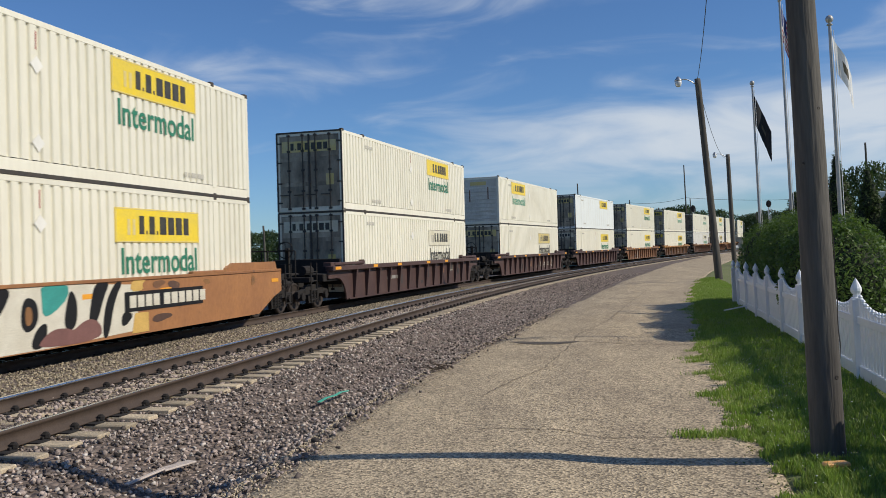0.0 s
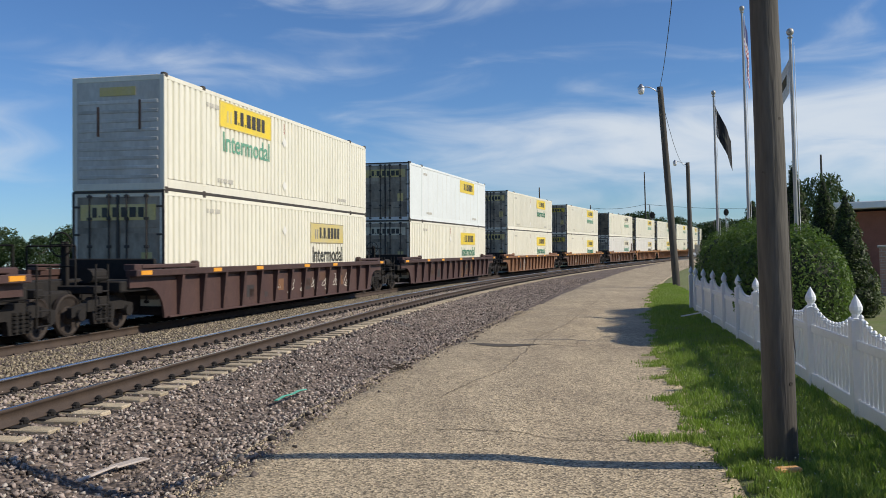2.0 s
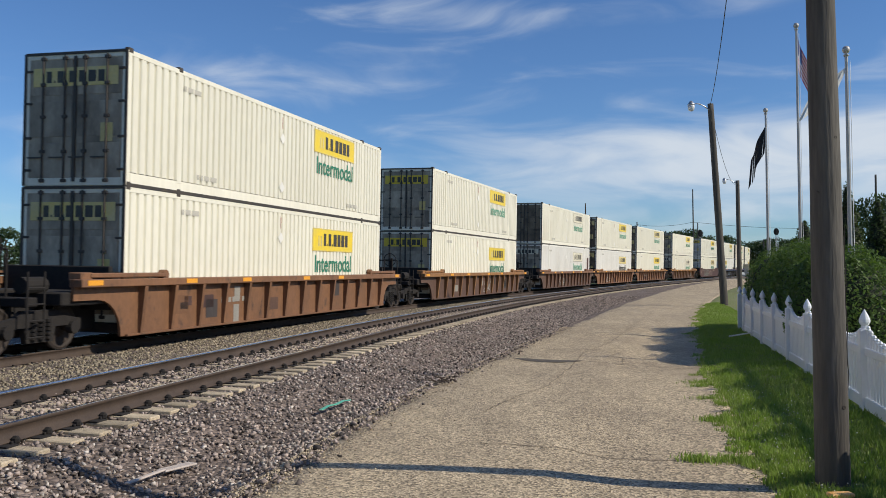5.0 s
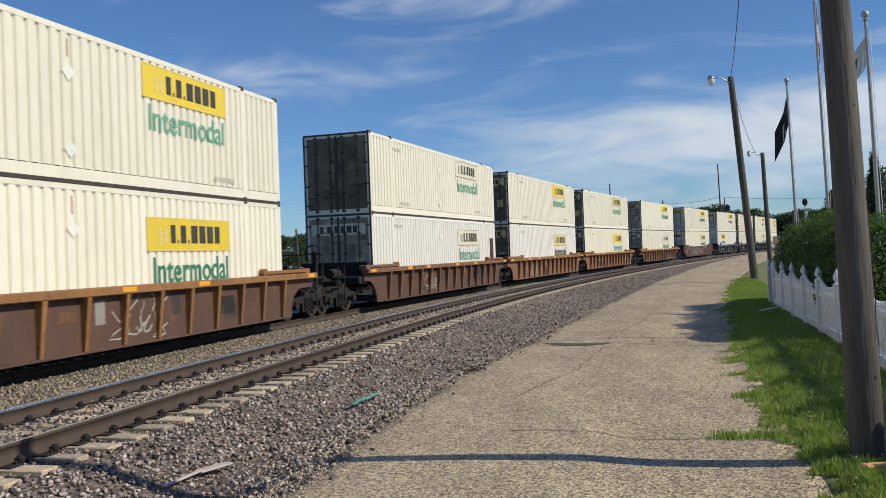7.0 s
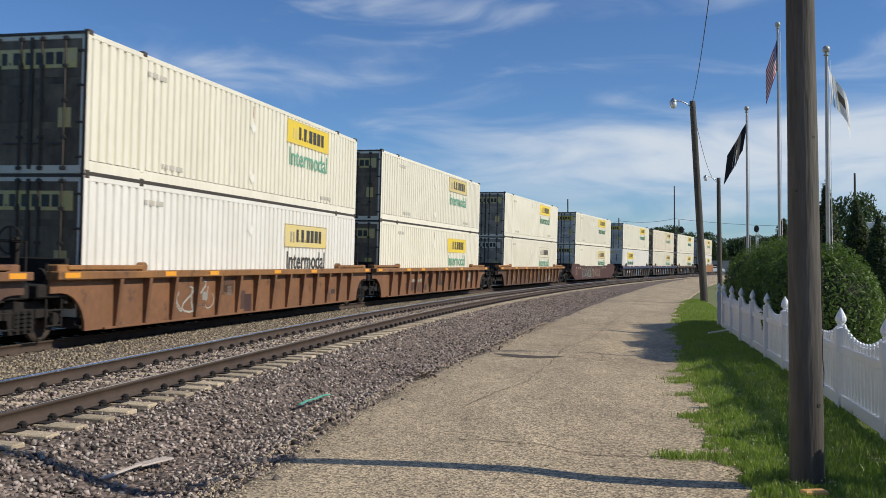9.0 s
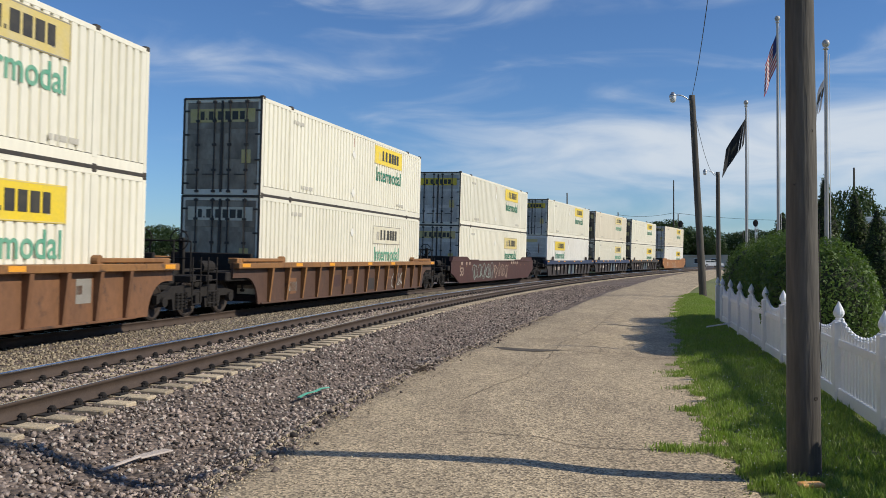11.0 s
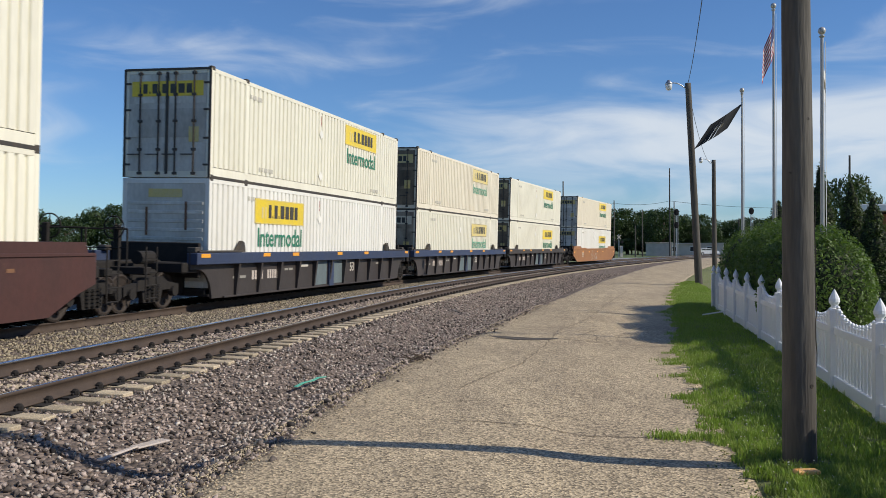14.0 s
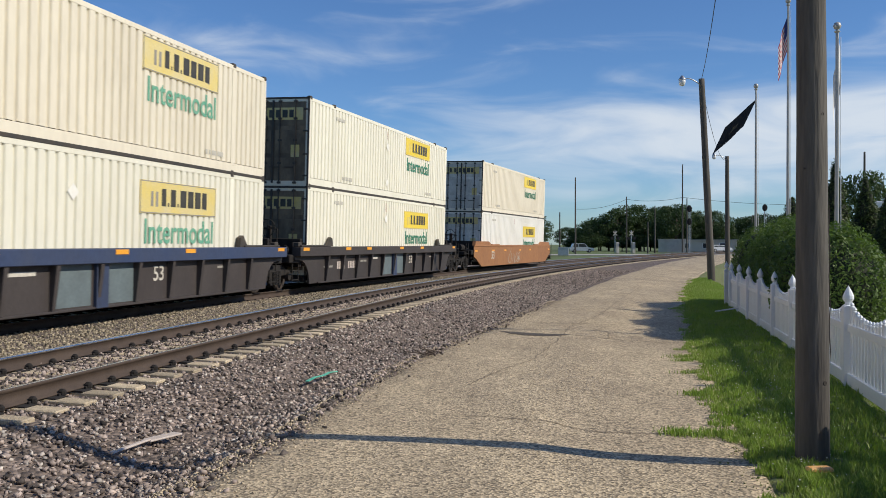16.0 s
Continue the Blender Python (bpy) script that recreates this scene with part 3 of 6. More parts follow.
def ballast_z(off, c2):
    """Height of the ballast surface across both tracks; c2: middle of the free track."""
    xs = [-9, -6.3, -4.2, -3.0, TRACK_A + 1.4, c2 - 1.5, c2 - 0.7, c2 + 0.6, c2 + 0.82, c2 + 1.0, c2 + 1.35, c2 + 1.6, c2 + 2.7, c2 + 7]
    zs = [-0.16, -0.12, -0.02, 0.0, -0.01, 0.015, 0.01, -0.02, -0.05, -0.072, -0.078, -0.10, -0.42, -0.60]
    return np.interp(off, xs, zs)


def bed_z(x, y, off, c2):
    """Ballast shoulder, shallow ditch and the bank up to the lane."""
    l, _ = road_sides(y)
    d = np.clip(l - x, 0, 9)
    deep = 0.08 + 0.28 * np.clip((50 - y) / 25, 0, 1)
    bank = -0.02 - deep * np.minimum(1, d / 1.0) ** 0.8
    track = ballast_z(off - c2 + 3.0, 3.0)
    return np.where(x > l + 0.25, -0.14, np.where(off > c2, np.maximum(track, bank), track))


def build_ballast():
    rows = []
    ss = np.concatenate([np.arange(40, 70, 1.0), np.arange(70, 120, 0.16), np.arange(120, 330, 1.0)])
    for s in ss:
        c2 = float(near_track(s))
        x0, y0, th = along(s)
        row = []
        for u in np.linspace(0, 1, 84):
            off = -9 + u * (c2 + 7.0 + 9)
            x, y, _ = along(s, off)
            l, r = road_sides(y)
            z = float(bed_z(x, y, off, c2)) + wobble(x, y, 3.5, 0.016) + wobble(x, y, 11, 0.013)
            row.append((x, y, z))
        rows.append(row)
    tagged(new("ballast", grid_mesh("ballast", rows, M["ballast"])), "grey-brown crushed stone ballast under both tracks", "ballast", kind="structure")


def rock_template(rnd):
    """An angular broken stone: the hull of a few random corners."""
    bm = bmesh.new()
    d = rnd.normal(size=(10, 3))
    d /= np.linalg.norm(d, axis=1)[:, None]
    d *= rnd.uniform(0.75, 1.15, (10, 1)) * [1.15, 0.9, 0.75]
    for q in d:
        bm.verts.new(q)
    bmesh.ops.convex_hull(bm, input=bm.verts)
    bmesh.ops.delete(bm, geom=[q for q in bm.verts if not q.link_faces], context="VERTS")
    bmesh.ops.triangulate(bm, faces=bm.faces)
    bm.verts.index_update()
    v = np.array([q.co[:] for q in bm.verts])
    f = np.array([[q.index for q in p.verts] for p in bm.faces])
    bm.free()
    return v, f


def scatter_rocks(name, pts, size, mat, label, seed):
    """Loose angular stones as one heap of separate pieces."""
    rnd = np.random.RandomState(seed)
    temps = [rock_template(rnd) for _ in range(8)]
    vs, fs, k = [], [], 0
    n = len(pts)
    kind = rnd.randint(0, 8, n)
    for j in range(8):
        sel = pts[kind == j]
        if not len(sel):
            continue
        tv, tf = temps[j]
        m = len(sel)
        a = rnd.uniform(0, 2 * np.pi, (m, 2))
        sc = size * rnd.uniform(0.55, 1.35, (m, 1, 1)) * rnd.uniform(0.65, 1.25, (m, 1, 3))
        v = tv[None] * sc
        c, s = np.cos(a[:, :1]), np.sin(a[:, :1])
        v = np.stack([v[..., 0], c * v[..., 1] - s * v[..., 2], s * v[..., 1] + c * v[..., 2]], -1)
        c, s = np.cos(a[:, 1:]), np.sin(a[:, 1:])
        v = np.stack([c * v[..., 0] - s * v[..., 1], s * v[..., 0] + c * v[..., 1], v[..., 2]], -1)
        v = v + sel[:, None, :]
        vs.append(v.reshape(-1, 3))
        fs.append((tf[None] + (np.arange(m) * len(tv))[:, None, None]).reshape(-1, 3) + k)
        k += m * len(tv)
    ob = new(name, from_arrays(name, np.concatenate(vs), np.concatenate(fs), mat))
    return tagged(ob, label, "ballast stones", kind="stuff")


def build_stones():
    rnd = np.random.RandomState(11)
    # shoulder beside the lane and between the ties of the free track
    n = 64000
    s = 72 + 60 * rnd.uniform(0, 1, n) ** 1.7
    c2 = near_track(s)
    off = c2 - 1.6 + rnd.uniform(0, 1, n) * 6.4
    x, y, _ = along(s, off)
    l, _ = road_sides(y)
    over = x - (l + 0.10)
    keep = (over < 0) | (rnd.uniform(0, 1, n) < np.exp(-np.clip(over, 0, 9) * 11) * 0.35)
    z = bed_z(x, y, off, c2) + 0.004
    z = np.where(over > 0, 0.0, z + rnd.uniform(-0.012, 0.02, n))
    # the ties lie free of stones
    rel = np.abs(((s - 70) / 0.5 + 0.5) % 1 - 0.5) * 0.5
    keep &= ~((rel < 0.15) & (off < c2 + 1.34) & (off > c2 + 0.78))
    p = np.stack([x, y, z], -1)[keep]
    scatter_rocks("ballast_stones", p, 0.030, M["stone"], "loose purple-grey crushed stones beside the track", 3)
    n = 5200
    s = 72 + 40 * rnd.uniform(0, 1, n) ** 1.7
    c2 = near_track(s)
    off = c2 + 1.3 + rnd.uniform(0, 1, n) * 3.2
    x, y, _ = along(s, off)
    keep = x < road_sides(y)[0] - 0.15
    p = np.stack([x, y, bed_z(x, y, off, c2) + 0.014], -1)[keep]
    scatter_rocks("pale_stones", p, 0.026, M["stone_pale"], "scattered pale stones among the dark ballast", 13)
    # small stones strewn over the lane's edge
    n = 6000
    y = 5 + 21 * rnd.uniform(0, 1, n) ** 1.4
    l, r = road_sides(y)
    x = l - 0.10 + rnd.exponential(0.16, n)
    z = np.array([road_z(a, b) for a, b in zip(x, y)]) + 0.004
    scatter_rocks("strewn_grit", np.stack([x, y, z], -1), 0.011, M["grit"], "pale tan grit strewn along the lane's edge", 8)
    # between the two tracks
    n = 18000
    s = 76 + 50 * rnd.uniform(0, 1, n) ** 1.4
    c2 = near_track(s)
    off = TRACK_A + 1.0 + rnd.uniform(0, 1, n) * (c2 - 1.0 - TRACK_A - 1.2)
    x, y, _ = along(s, off)
    scatter_rocks("ballast_stones", np.stack([x, y, ballast_z(off - c2 + 3.5, 3.5) + rnd.uniform(-0.01, 0.01, n)], -1), 0.032, M["stone_far"], "loose tan crushed stones between the tracks", 5)


RAIL_SHAPE = [(-0.075, 0), (-0.075, 0.012), (-0.012, 0.035), (-0.009, 0.135), (-0.036, 0.15), (-0.036, 0.172), (-0.028, 0.181),
              (0.028, 0.181), (0.036, 0.172), (0.036, 0.15), (0.009, 0.135), (0.012, 0.035), (0.075, 0.012), (0.075, 0)]


def build_rail(centre, side, s0, s1, name):
    """A rolled steel rail swept along a track."""
    rows = []
    ss = np.concatenate([np.arange(s0, 135, 0.5), np.arange(135, s1, 3.0)])
    h = math.radians(LEAN)
    for s in ss:
        c = float(centre(s))
        row = []
        for a, b in RAIL_SHAPE:
            o = side * 0.7535 + a
            x, y, _ = along(s, c + o)
            row.append((x, y, RAIL_Z - 0.181 - o * math.sin(h) + b))
        rows.append(row + row[:1])
    me = grid_mesh(name, rows, M["rail"], smooth=False)
    me.materials.append(M["railhead"])
    n = len(RAIL_SHAPE)
    mi = np.zeros(len(me.polygons), dtype=np.int32)
    k = np.arange(len(mi)) % n
    mi[(k == 6) | ((k >= 7) & (k <= 8) & (side < 0)) | ((k >= 4) & (k <= 5) & (side > 0))] = 1
    me.polygons.foreach_set("material_index", mi)
    return me


def build_track(name, centre, label, s0, s1, tie0, tie1, anchors):
    t = thing(name, label, "railway track", kind="structure")
    for side in (-1, 1):
        part("rail", build_rail(centre, side, s0, s1, "rail"), t, "rust-brown steel rail with a polished head")
    tie_me = Geo().box((0, 0, -0.09), (2.6, 0.225, 0.178), 0.012).mesh("tie", M["tie"])
    g = Geo()
    for side in (-1, 1):
        g.box((side * 0.7535, 0, 0.006), (0.36, 0.19, 0.02), 0.004)
        for dx in (-0.12, 0.12):
            g.box((side * 0.7535 + dx, 0.05 * (1 if dx > 0 else -1), 0.028), (0.035, 0.03, 0.035), 0.006)
        if anchors:
            g.box((side * 0.7535 + 0.09, 0.15, 0.035), (0.09, 0.075, 0.085), 0.025)
            g.box((side * 0.7535 - 0.09, 0.15, 0.035), (0.09, 0.075, 0.085), 0.025)
    plate_me = g.mesh("tie_plate", M["under"])
    rnd = random.Random(21)
    s, i = tie0, 0
    rest = Geo()
    while s < tie1:
        x, y, th = along(s, float(centre(s)))
        m = pose(x + rnd.uniform(-0.02, 0.02), y, RAIL_Z - 0.198, 0, LEAN, 0 - math.degrees(th) + rnd.uniform(-1.2, 1.2))
        if i < 290:
            part("tie", tie_me, t, at=m)
            part("tie_plate", plate_me, t, at=pose(x, y, RAIL_Z - 0.198, 0, LEAN, -math.degrees(th)))
        else:
            rest.add([m @ v.co for v in tie_me.vertices], [tuple(p.vertices) for p in tie_me.polygons])
        s += 0.5
        i += 1
    if rest.v:
        o = part("far_ties", rest.mesh("far_ties", M["tie"]), t)
        o["kind"] = "stuff"
    return t


build_ground()
build_road()
build_cracks()
build_ballast()
build_stones()
build_track("free_track", near_track, "free railway track on weathered wooden ties", 50, 330, 70, 215, True)
build_track("train_track", lambda s: TRACK_A, "railway track under the passing freight train", 50, 330, 76, 176, False)

# ---------------------------------------------------------------- the train
CL, CW, CH = 16.15, 2.6, 2.9
BASE = 0.45                       # underside of the lower box above the rails


def corrugated(side):
    """One long wall with pressed vertical ribs between the rails."""
    def make():
        pitch = 0.2835
        n = int((CL - 0.24) / pitch)
        x, row = -CL / 2 + 0.12, []
        step = (CL - 0.24) / n
        for i in range(n):
            for u, d in ((0.0, 0.05), (0.20, 0.05), (0.29, 0.0), (0.91, 0.0)):
                row.append((x + (i + u) * step, d))
        row.append((CL / 2 - 0.12, 0.05))
        v = [(a, -CW / 2 + 0.006 + d, z) for z in (0.30, CH - 0.12) for a, d in row]
        k = len(row)
        return Geo().add(v, [(i, i + 1, k + i + 1, k + i) for i in range(k - 1)])
    return make()


def container_meshes(style, paint):
    """Wall, frame and roof of one box; origin at the middle of its underside, doors at -x."""
    h, w = CL / 2, CW / 2
    fr = {
        "corner_post": Geo().box((0, 0, CH / 2), (0.14, 0.14, CH - 0.02), 0.012).mesh("corner_post", M[paint]),
        "bottom_rail": Geo().box((0, 0, 0.15), (CL - 0.28, 0.10, 0.27), 0.012).mesh("bottom_rail", M[paint]),
        "top_rail": Geo().box((0, 0, CH - 0.07), (CL - 0.28, 0.12, 0.12), 0.012).mesh("top_rail", M[paint]),
        "sill": Geo().box((0, 0, 0.10), (0.12, CW - 0.28, 0.18), 0.01).mesh("sill", M[paint]),
        "header": Geo().box((0, 0, CH - 0.08), (0.12, CW - 0.28, 0.14), 0.01).mesh("header", M[paint]),
        "roof": Geo().box((0, 0, CH - 0.035), (CL - 0.26, CW - 0.26, 0.03)).mesh("roof", M[paint]),
        "floor": Geo().box((0, 0, 0.17), (CL - 0.26, CW - 0.22, 0.05)).mesh("floor", M[paint]),
        "lifting_post": Geo().box((0, -w + 0.008, CH / 2 + 0.05), (0.20, 0.03, CH - 0.36), 0.008).mesh("lifting_post", M[paint]),
        "casting": Geo().box((0, 0, 0), (0.17, 0.13, 0.12), 0.02).mesh("casting", M["dark"]),
    }
    if style == "ribbed":
        wall = corrugated(1).mesh("side_wall", M[paint])
    else:
        g = Geo()
        g.box((0, -w + 0.02, CH / 2 + 0.06), (CL - 0.26, 0.03, CH - 0.40))
        wall = g.mesh("side_wall", M[paint])
    # dark strip that draws the shaded gap between stacked boxes
    g = Geo().box((0, -w + 0.048, 0.03), (CL - 0.3, 0.11, 0.075))
    sill = g.mesh("lower_edge", M["dark"])
    return fr, wall, sill


def letter_bars(width, height, mat, n=6, dot=True):
    """Maker's name as plain dark blocks."""
    g = Geo()
    pat = (0.85, 0.25, 1.0, 0.25, 1.25, 1.2, 1.25, 1.05)
    total = sum(pat) + 0.35 * (len(pat) - 1)
    x = 0.0
    for p in pat:
        w = p / total * width
        hh = height if p > 0.5 else height * 0.2
        g.box((x + w / 2, -0.0015, hh / 2), (w, 0.003, hh))
        x += w + 0.35 / total * width
    return g.mesh("lettering", mat)


def door_meshes(mat):
    g = Geo()
    g.box((-CL / 2 + 0.035, 0.585, CH / 2), (0.05, 1.16, CH - 0.2))
    leaf = g.mesh("door", mat)
    panel = Geo().box((-CL / 2 + 0.008, 0.60, 0.55), (0.016, 1.06, 0.76), 0.004).mesh("panel", mat)
    g = Geo().tube((-CL / 2 - 0.02, 0, 0.08), (-CL / 2 - 0.02, 0, CH - 0.08), 0.022, n=8)
    for z in (0.12, 0.75, 1.5, 2.2, CH - 0.14):
        g.box((-CL / 2 - 0.012, 0, z), (0.05, 0.13, 0.07), 0.008)
    g.box((-CL / 2 - 0.04, 0.18, 0.62), (0.02, 0.36, 0.03))
    rod = g.mesh("lock_rod", M["dark"])
    g = Geo()
    g.box((-CL / 2 - 0.01, 0, CH / 2), (0.03, 0.07, CH - 0.2))
    g.box((-CL / 2 - 0.004, 0, CH - 0.03), (0.03, CW - 0.06, 0.06))
    for sy in (-1, 1):
        g.box((-CL / 2 - 0.004, sy * (CW / 2 - 0.035), CH / 2), (0.03, 0.06, CH - 0.04))
        for z in (0.35, 1.05, 1.8, 2.5):
            g.box((-CL / 2 - 0.012, sy * (CW / 2 - 0.14), z), (0.03, 0.16, 0.05), 0.006)
    return leaf, panel, rod, g.mesh("door_frame", M["dark"])


def build_container(name, label, style, paint, sign, word, sign_at, sign_z, door, band, patch=False):
    """A 53-foot domestic box with side wall, lifting posts, doors and painted signs."""
    c = thing(name, label, "shipping container", "containers on the train")
    fr, wall, sill = shared(("box", style, paint), lambda: container_meshes(style, paint))
    flip = pose(0, 0, 0, 0, 0, 180)
    h, w = CL / 2, CW / 2
    for sx in (-1, 1):
        for sy in (-1, 1):
            part("corner_post", fr["corner_post"], c, at=pose(sx * (h - 0.07), sy * (w - 0.07), 0))
        part("sill", fr["sill"], c, at=pose(sx * (h - 0.06), 0, 0))
        part("header", fr["header"], c, at=pose(sx * (h - 0.06), 0, 0))
        part("lifting_post", fr["lifting_post"], c, at=pose(sx * (h - 2.02), 0, 0))
        for z in (CH - 0.02, 0.045):
            part("casting", fr["casting"], c, "dark steel casting", pose(sx * (h - 2.02), -w + 0.05, z))
            part("casting", fr["casting"], c, "dark steel casting", pose(sx * (h - 0.09), -w + 0.055, z))
    for sy in (-1, 1):
        part("bottom_rail", fr["bottom_rail"], c, at=pose(0, sy * (w - 0.05), 0))
        part("top_rail", fr["top_rail"], c, at=pose(0, sy * (w - 0.06), 0))
    part("roof", fr["roof"], c)
    part("floor", fr["floor"], c)
    part("side_wall", wall, c)
    part("side_wall", wall, c, at=flip)
    part("lower_edge", sill, c)
    if style == "plate":
        seam = shared("seam", lambda: Geo().box((0, -w + 0.004, CH / 2 + 0.06), (0.03, 0.006, CH - 0.42)).mesh("seam", M["pale"]))
        for i in range(14):
            part("seam", seam, c, at=pose(-h + 2.2 + i * (CL - 4.4) / 13, 0, 0))
    elif paint != "tan":
        hold = shared("placard", lambda: Geo().slab([(0, -0.17), (0.17, 0), (0, 0.17), (-0.17, 0)], -0.006, 0.006).mesh("placard_holder", M["pale"]))
        for z in (0.62, 2.05):
            part("placard_holder", hold, c, "pale diamond placard holder", pose(-h + 7.45, -w - 0.008, z))
        if sign == "yellow":
            part("warning_stripe", shared("stripe", lambda: Geo().box((0, 0, 0), (0.02, 0.004, 0.34)).mesh("warning_stripe", M["flag_red"])), c, "thin red stripe", pose(-h + 7.45, -w - 0.004, 2.50))
    w, h = CW / 2, CL / 2
    x0 = -h + sign_at
    if sign:
        def make_sign():
            g = Geo().box((0, 0, 0), (3.5, 0.006, 0.74), 0.002)
            return g.mesh("sign_panel", M[sign])
        p = part("sign_panel", shared(("sign", sign), make_sign), c, "yellow painted panel", pose(x0 + 1.75, -w - 0.004, sign_z + 0.37))

        def make_edge():
            g = Geo()
            for z in (-0.35, 0.35):
                g.box((0, -0.005, z), (3.44, 0.004, 0.022))
            for x in (-1.71, 1.71):
                g.box((x, -0.005, 0), (0.022, 0.004, 0.72))
            for x in (-1.15, -0.95, 1.3):
                g.box((x - 0.1, -0.005, -0.04), (0.1, 0.003, 0.34))
            return g.mesh("panel_border", M["dull"] if sign == "yellow" else M["grey_ink"])
        part("panel_border", shared(("edge", sign), make_edge), p)
        part("lettering", shared("bars", lambda: letter_bars(2.1, 0.40, M["ink"])), p, "black block lettering", pose(-0.85, -0.006, -0.19))
    if word:
        part("word", shared(("word", word), lambda: text_mesh("Intermodal", 3.15, 0.56, M[word])), c, "green lettering Intermodal", pose(x0 + 0.22, -w - 0.004, sign_z - 0.68))
    for bx, bw in ((-1.15, 0.10), (-0.98, 0.10), (-0.75, 0.22), (-0.42, 0.30)):
        g = shared(("small_mark", bw), lambda: Geo().box((0, 0, 0), (bw, 0.003, 0.12)).mesh("stencil_mark", M["faint_ink"]))
        for mx, mz in ((-h + 4.0, 0.46), (h - 2.3, 0.46), (-h + 3.2, CH - 0.42)):
            part("stencil_mark", g, c, at=pose(mx + bx, -w - 0.002, mz))
    if patch:
        part("repair_patch", Geo().box((h - 0.75, -w - 0.002, 1.45), (0.62, 0.006, 1.25)).mesh("repair_patch", M["red_oxide"]), c, "brown repair patch")
    if door == "front":
        part("front_wall", shared("front", lambda: Geo().box((-h + 0.02, 0, CH / 2), (0.03, CW - 0.26, CH - 0.3)).mesh("front_wall", M["front"])), c, "pale front wall with rust streaks")
        fold = shared("fold", lambda: Geo().box((-h + 0.002, 0, 0), (0.025, CW - 0.36, 0.09), 0.01).mesh("pressed_rib", M["front"]))
        for i in range(9):
            part("pressed_rib", fold, c, at=pose(0, 0, 0.35 + i * 0.235))
        streak = shared("streak", lambda: Geo().box((-h - 0.013, 0, 0), (0.003, 0.07, 0.75)).mesh("rust_streak", M["rust"]))
        for y, z in ((0.55, 1.75), (-0.62, 1.9)):
            part("rust_streak", streak, c, "brown rust streak", pose(0, y, z))
        part("name_plate", shared("plate", lambda: Geo().box((-h - 0.012, 0, 2.5), (0.006, 1.0, 0.22)).mesh("name_plate", M["dull"])), c, "small yellow plate")
    else:
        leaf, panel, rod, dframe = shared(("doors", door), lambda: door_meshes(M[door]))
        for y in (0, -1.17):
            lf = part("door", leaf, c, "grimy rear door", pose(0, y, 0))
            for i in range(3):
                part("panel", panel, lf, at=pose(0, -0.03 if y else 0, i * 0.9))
        part("door_frame", dframe, c, "dark door frame with hinges")
        for y in (-0.80, -0.25, 0.25, 0.80):
            part("lock_rod", rod, c, "dark steel lock rod", pose(0, y, 0))
        if band:
            b = part("door_panel", shared(("band", band), lambda: Geo().box((0, 0, 0), (0.008, 2.12, 0.40), 0.002).mesh("door_panel", M[band])), c, "faded yellow band", pose(-h - 0.006, 0, 2.36))
            part("lettering", shared("bars_small", lambda: letter_bars(1.45, 0.25, M["ink"])), b, "black block lettering", pose(-0.006, 0.72, -0.125, 0, 0, -90))
            part("notice", shared("notice", lambda: Geo().box((0, 0, 0), (0.006, 0.30, 0.40), 0.002).mesh("notice", M["dull"])), c, "small yellow notice", pose(-h - 0.004, -0.80, 1.15))
    # far end closes plainly
    part("end_wall", shared("far_end", lambda: Geo().box((h - 0.03, 0, CH / 2), (0.04, CW - 0.24, CH - 0.28)).mesh("end_wall", M["pale"])), c)
    return c


def side_shape(half, smooth):
    """Outline in x, z of a car's side above the rails, arched over the wheels."""
    top, low = 1.40, 0.20
    if smooth:
        pts = [(-half, 0.78), (-half + 0.55, 0.62), (-half + 1.55, low)]
    else:
        k = 0.75 if half > 9.5 else 0.32
        pts = [(-half, 0.98)]
        for i in range(7):
            a = radians(90 - 15 * i)
            pts.append((-half + k + 0.75 * math.cos(a), low + 0.0 + 0.78 * math.sin(a)))
        pts.append((-half + k + 0.83, low))
    right = [(-x, z) for x, z in pts][::-1]
    return pts + right + [(half, top), (-half, top)]


def car_side(half, smooth, mat):
    return Geo().slab(side_shape(half, smooth), -1.42, -1.36).mesh("side_plate", mat)


def rib_mesh(mat):
    g = Geo()
    v = [(-0.045, -1.42, 0.24), (0.045, -1.42, 0.24), (0.045, -1.49, 0.24), (-0.045, -1.49, 0.24),
         (-0.06, -1.42, 1.24), (0.06, -1.42, 1.24), (0.06, -1.60, 1.24), (-0.06, -1.60, 1.24)]
    g.add(v, [(0, 1, 2, 3), (4, 7, 6, 5), (0, 4, 5, 1), (1, 5, 6, 2), (2, 6, 7, 3), (3, 7, 4, 0)])
    return g.mesh("rib", mat)


def wheelset_mesh():
    g = Geo()
    for s in (-1, 1):
        p = [(0.08, 0), (0.42, 0.0), (0.455, 0.01), (0.455, 0.10), (0.41, 0.115), (0.36, 0.09), (0.20, 0.075), (0.16, 0.13), (0.09, 0.14)]
        g.lathe([(r, s * (0.70 + (z if s > 0 else z))) for r, z in p], 20, axis="Y")
    g.tube((0, -1.02, 0), (0, 1.02, 0), 0.085, n=10)
    for i in range(3):
        a = i * 2.094
        g.box((0.28 * math.cos(a), -0.80, 0.28 * math.sin(a)), (0.06, 0.02, 0.06))
    return g.mesh("wheelset", M["wheel"])


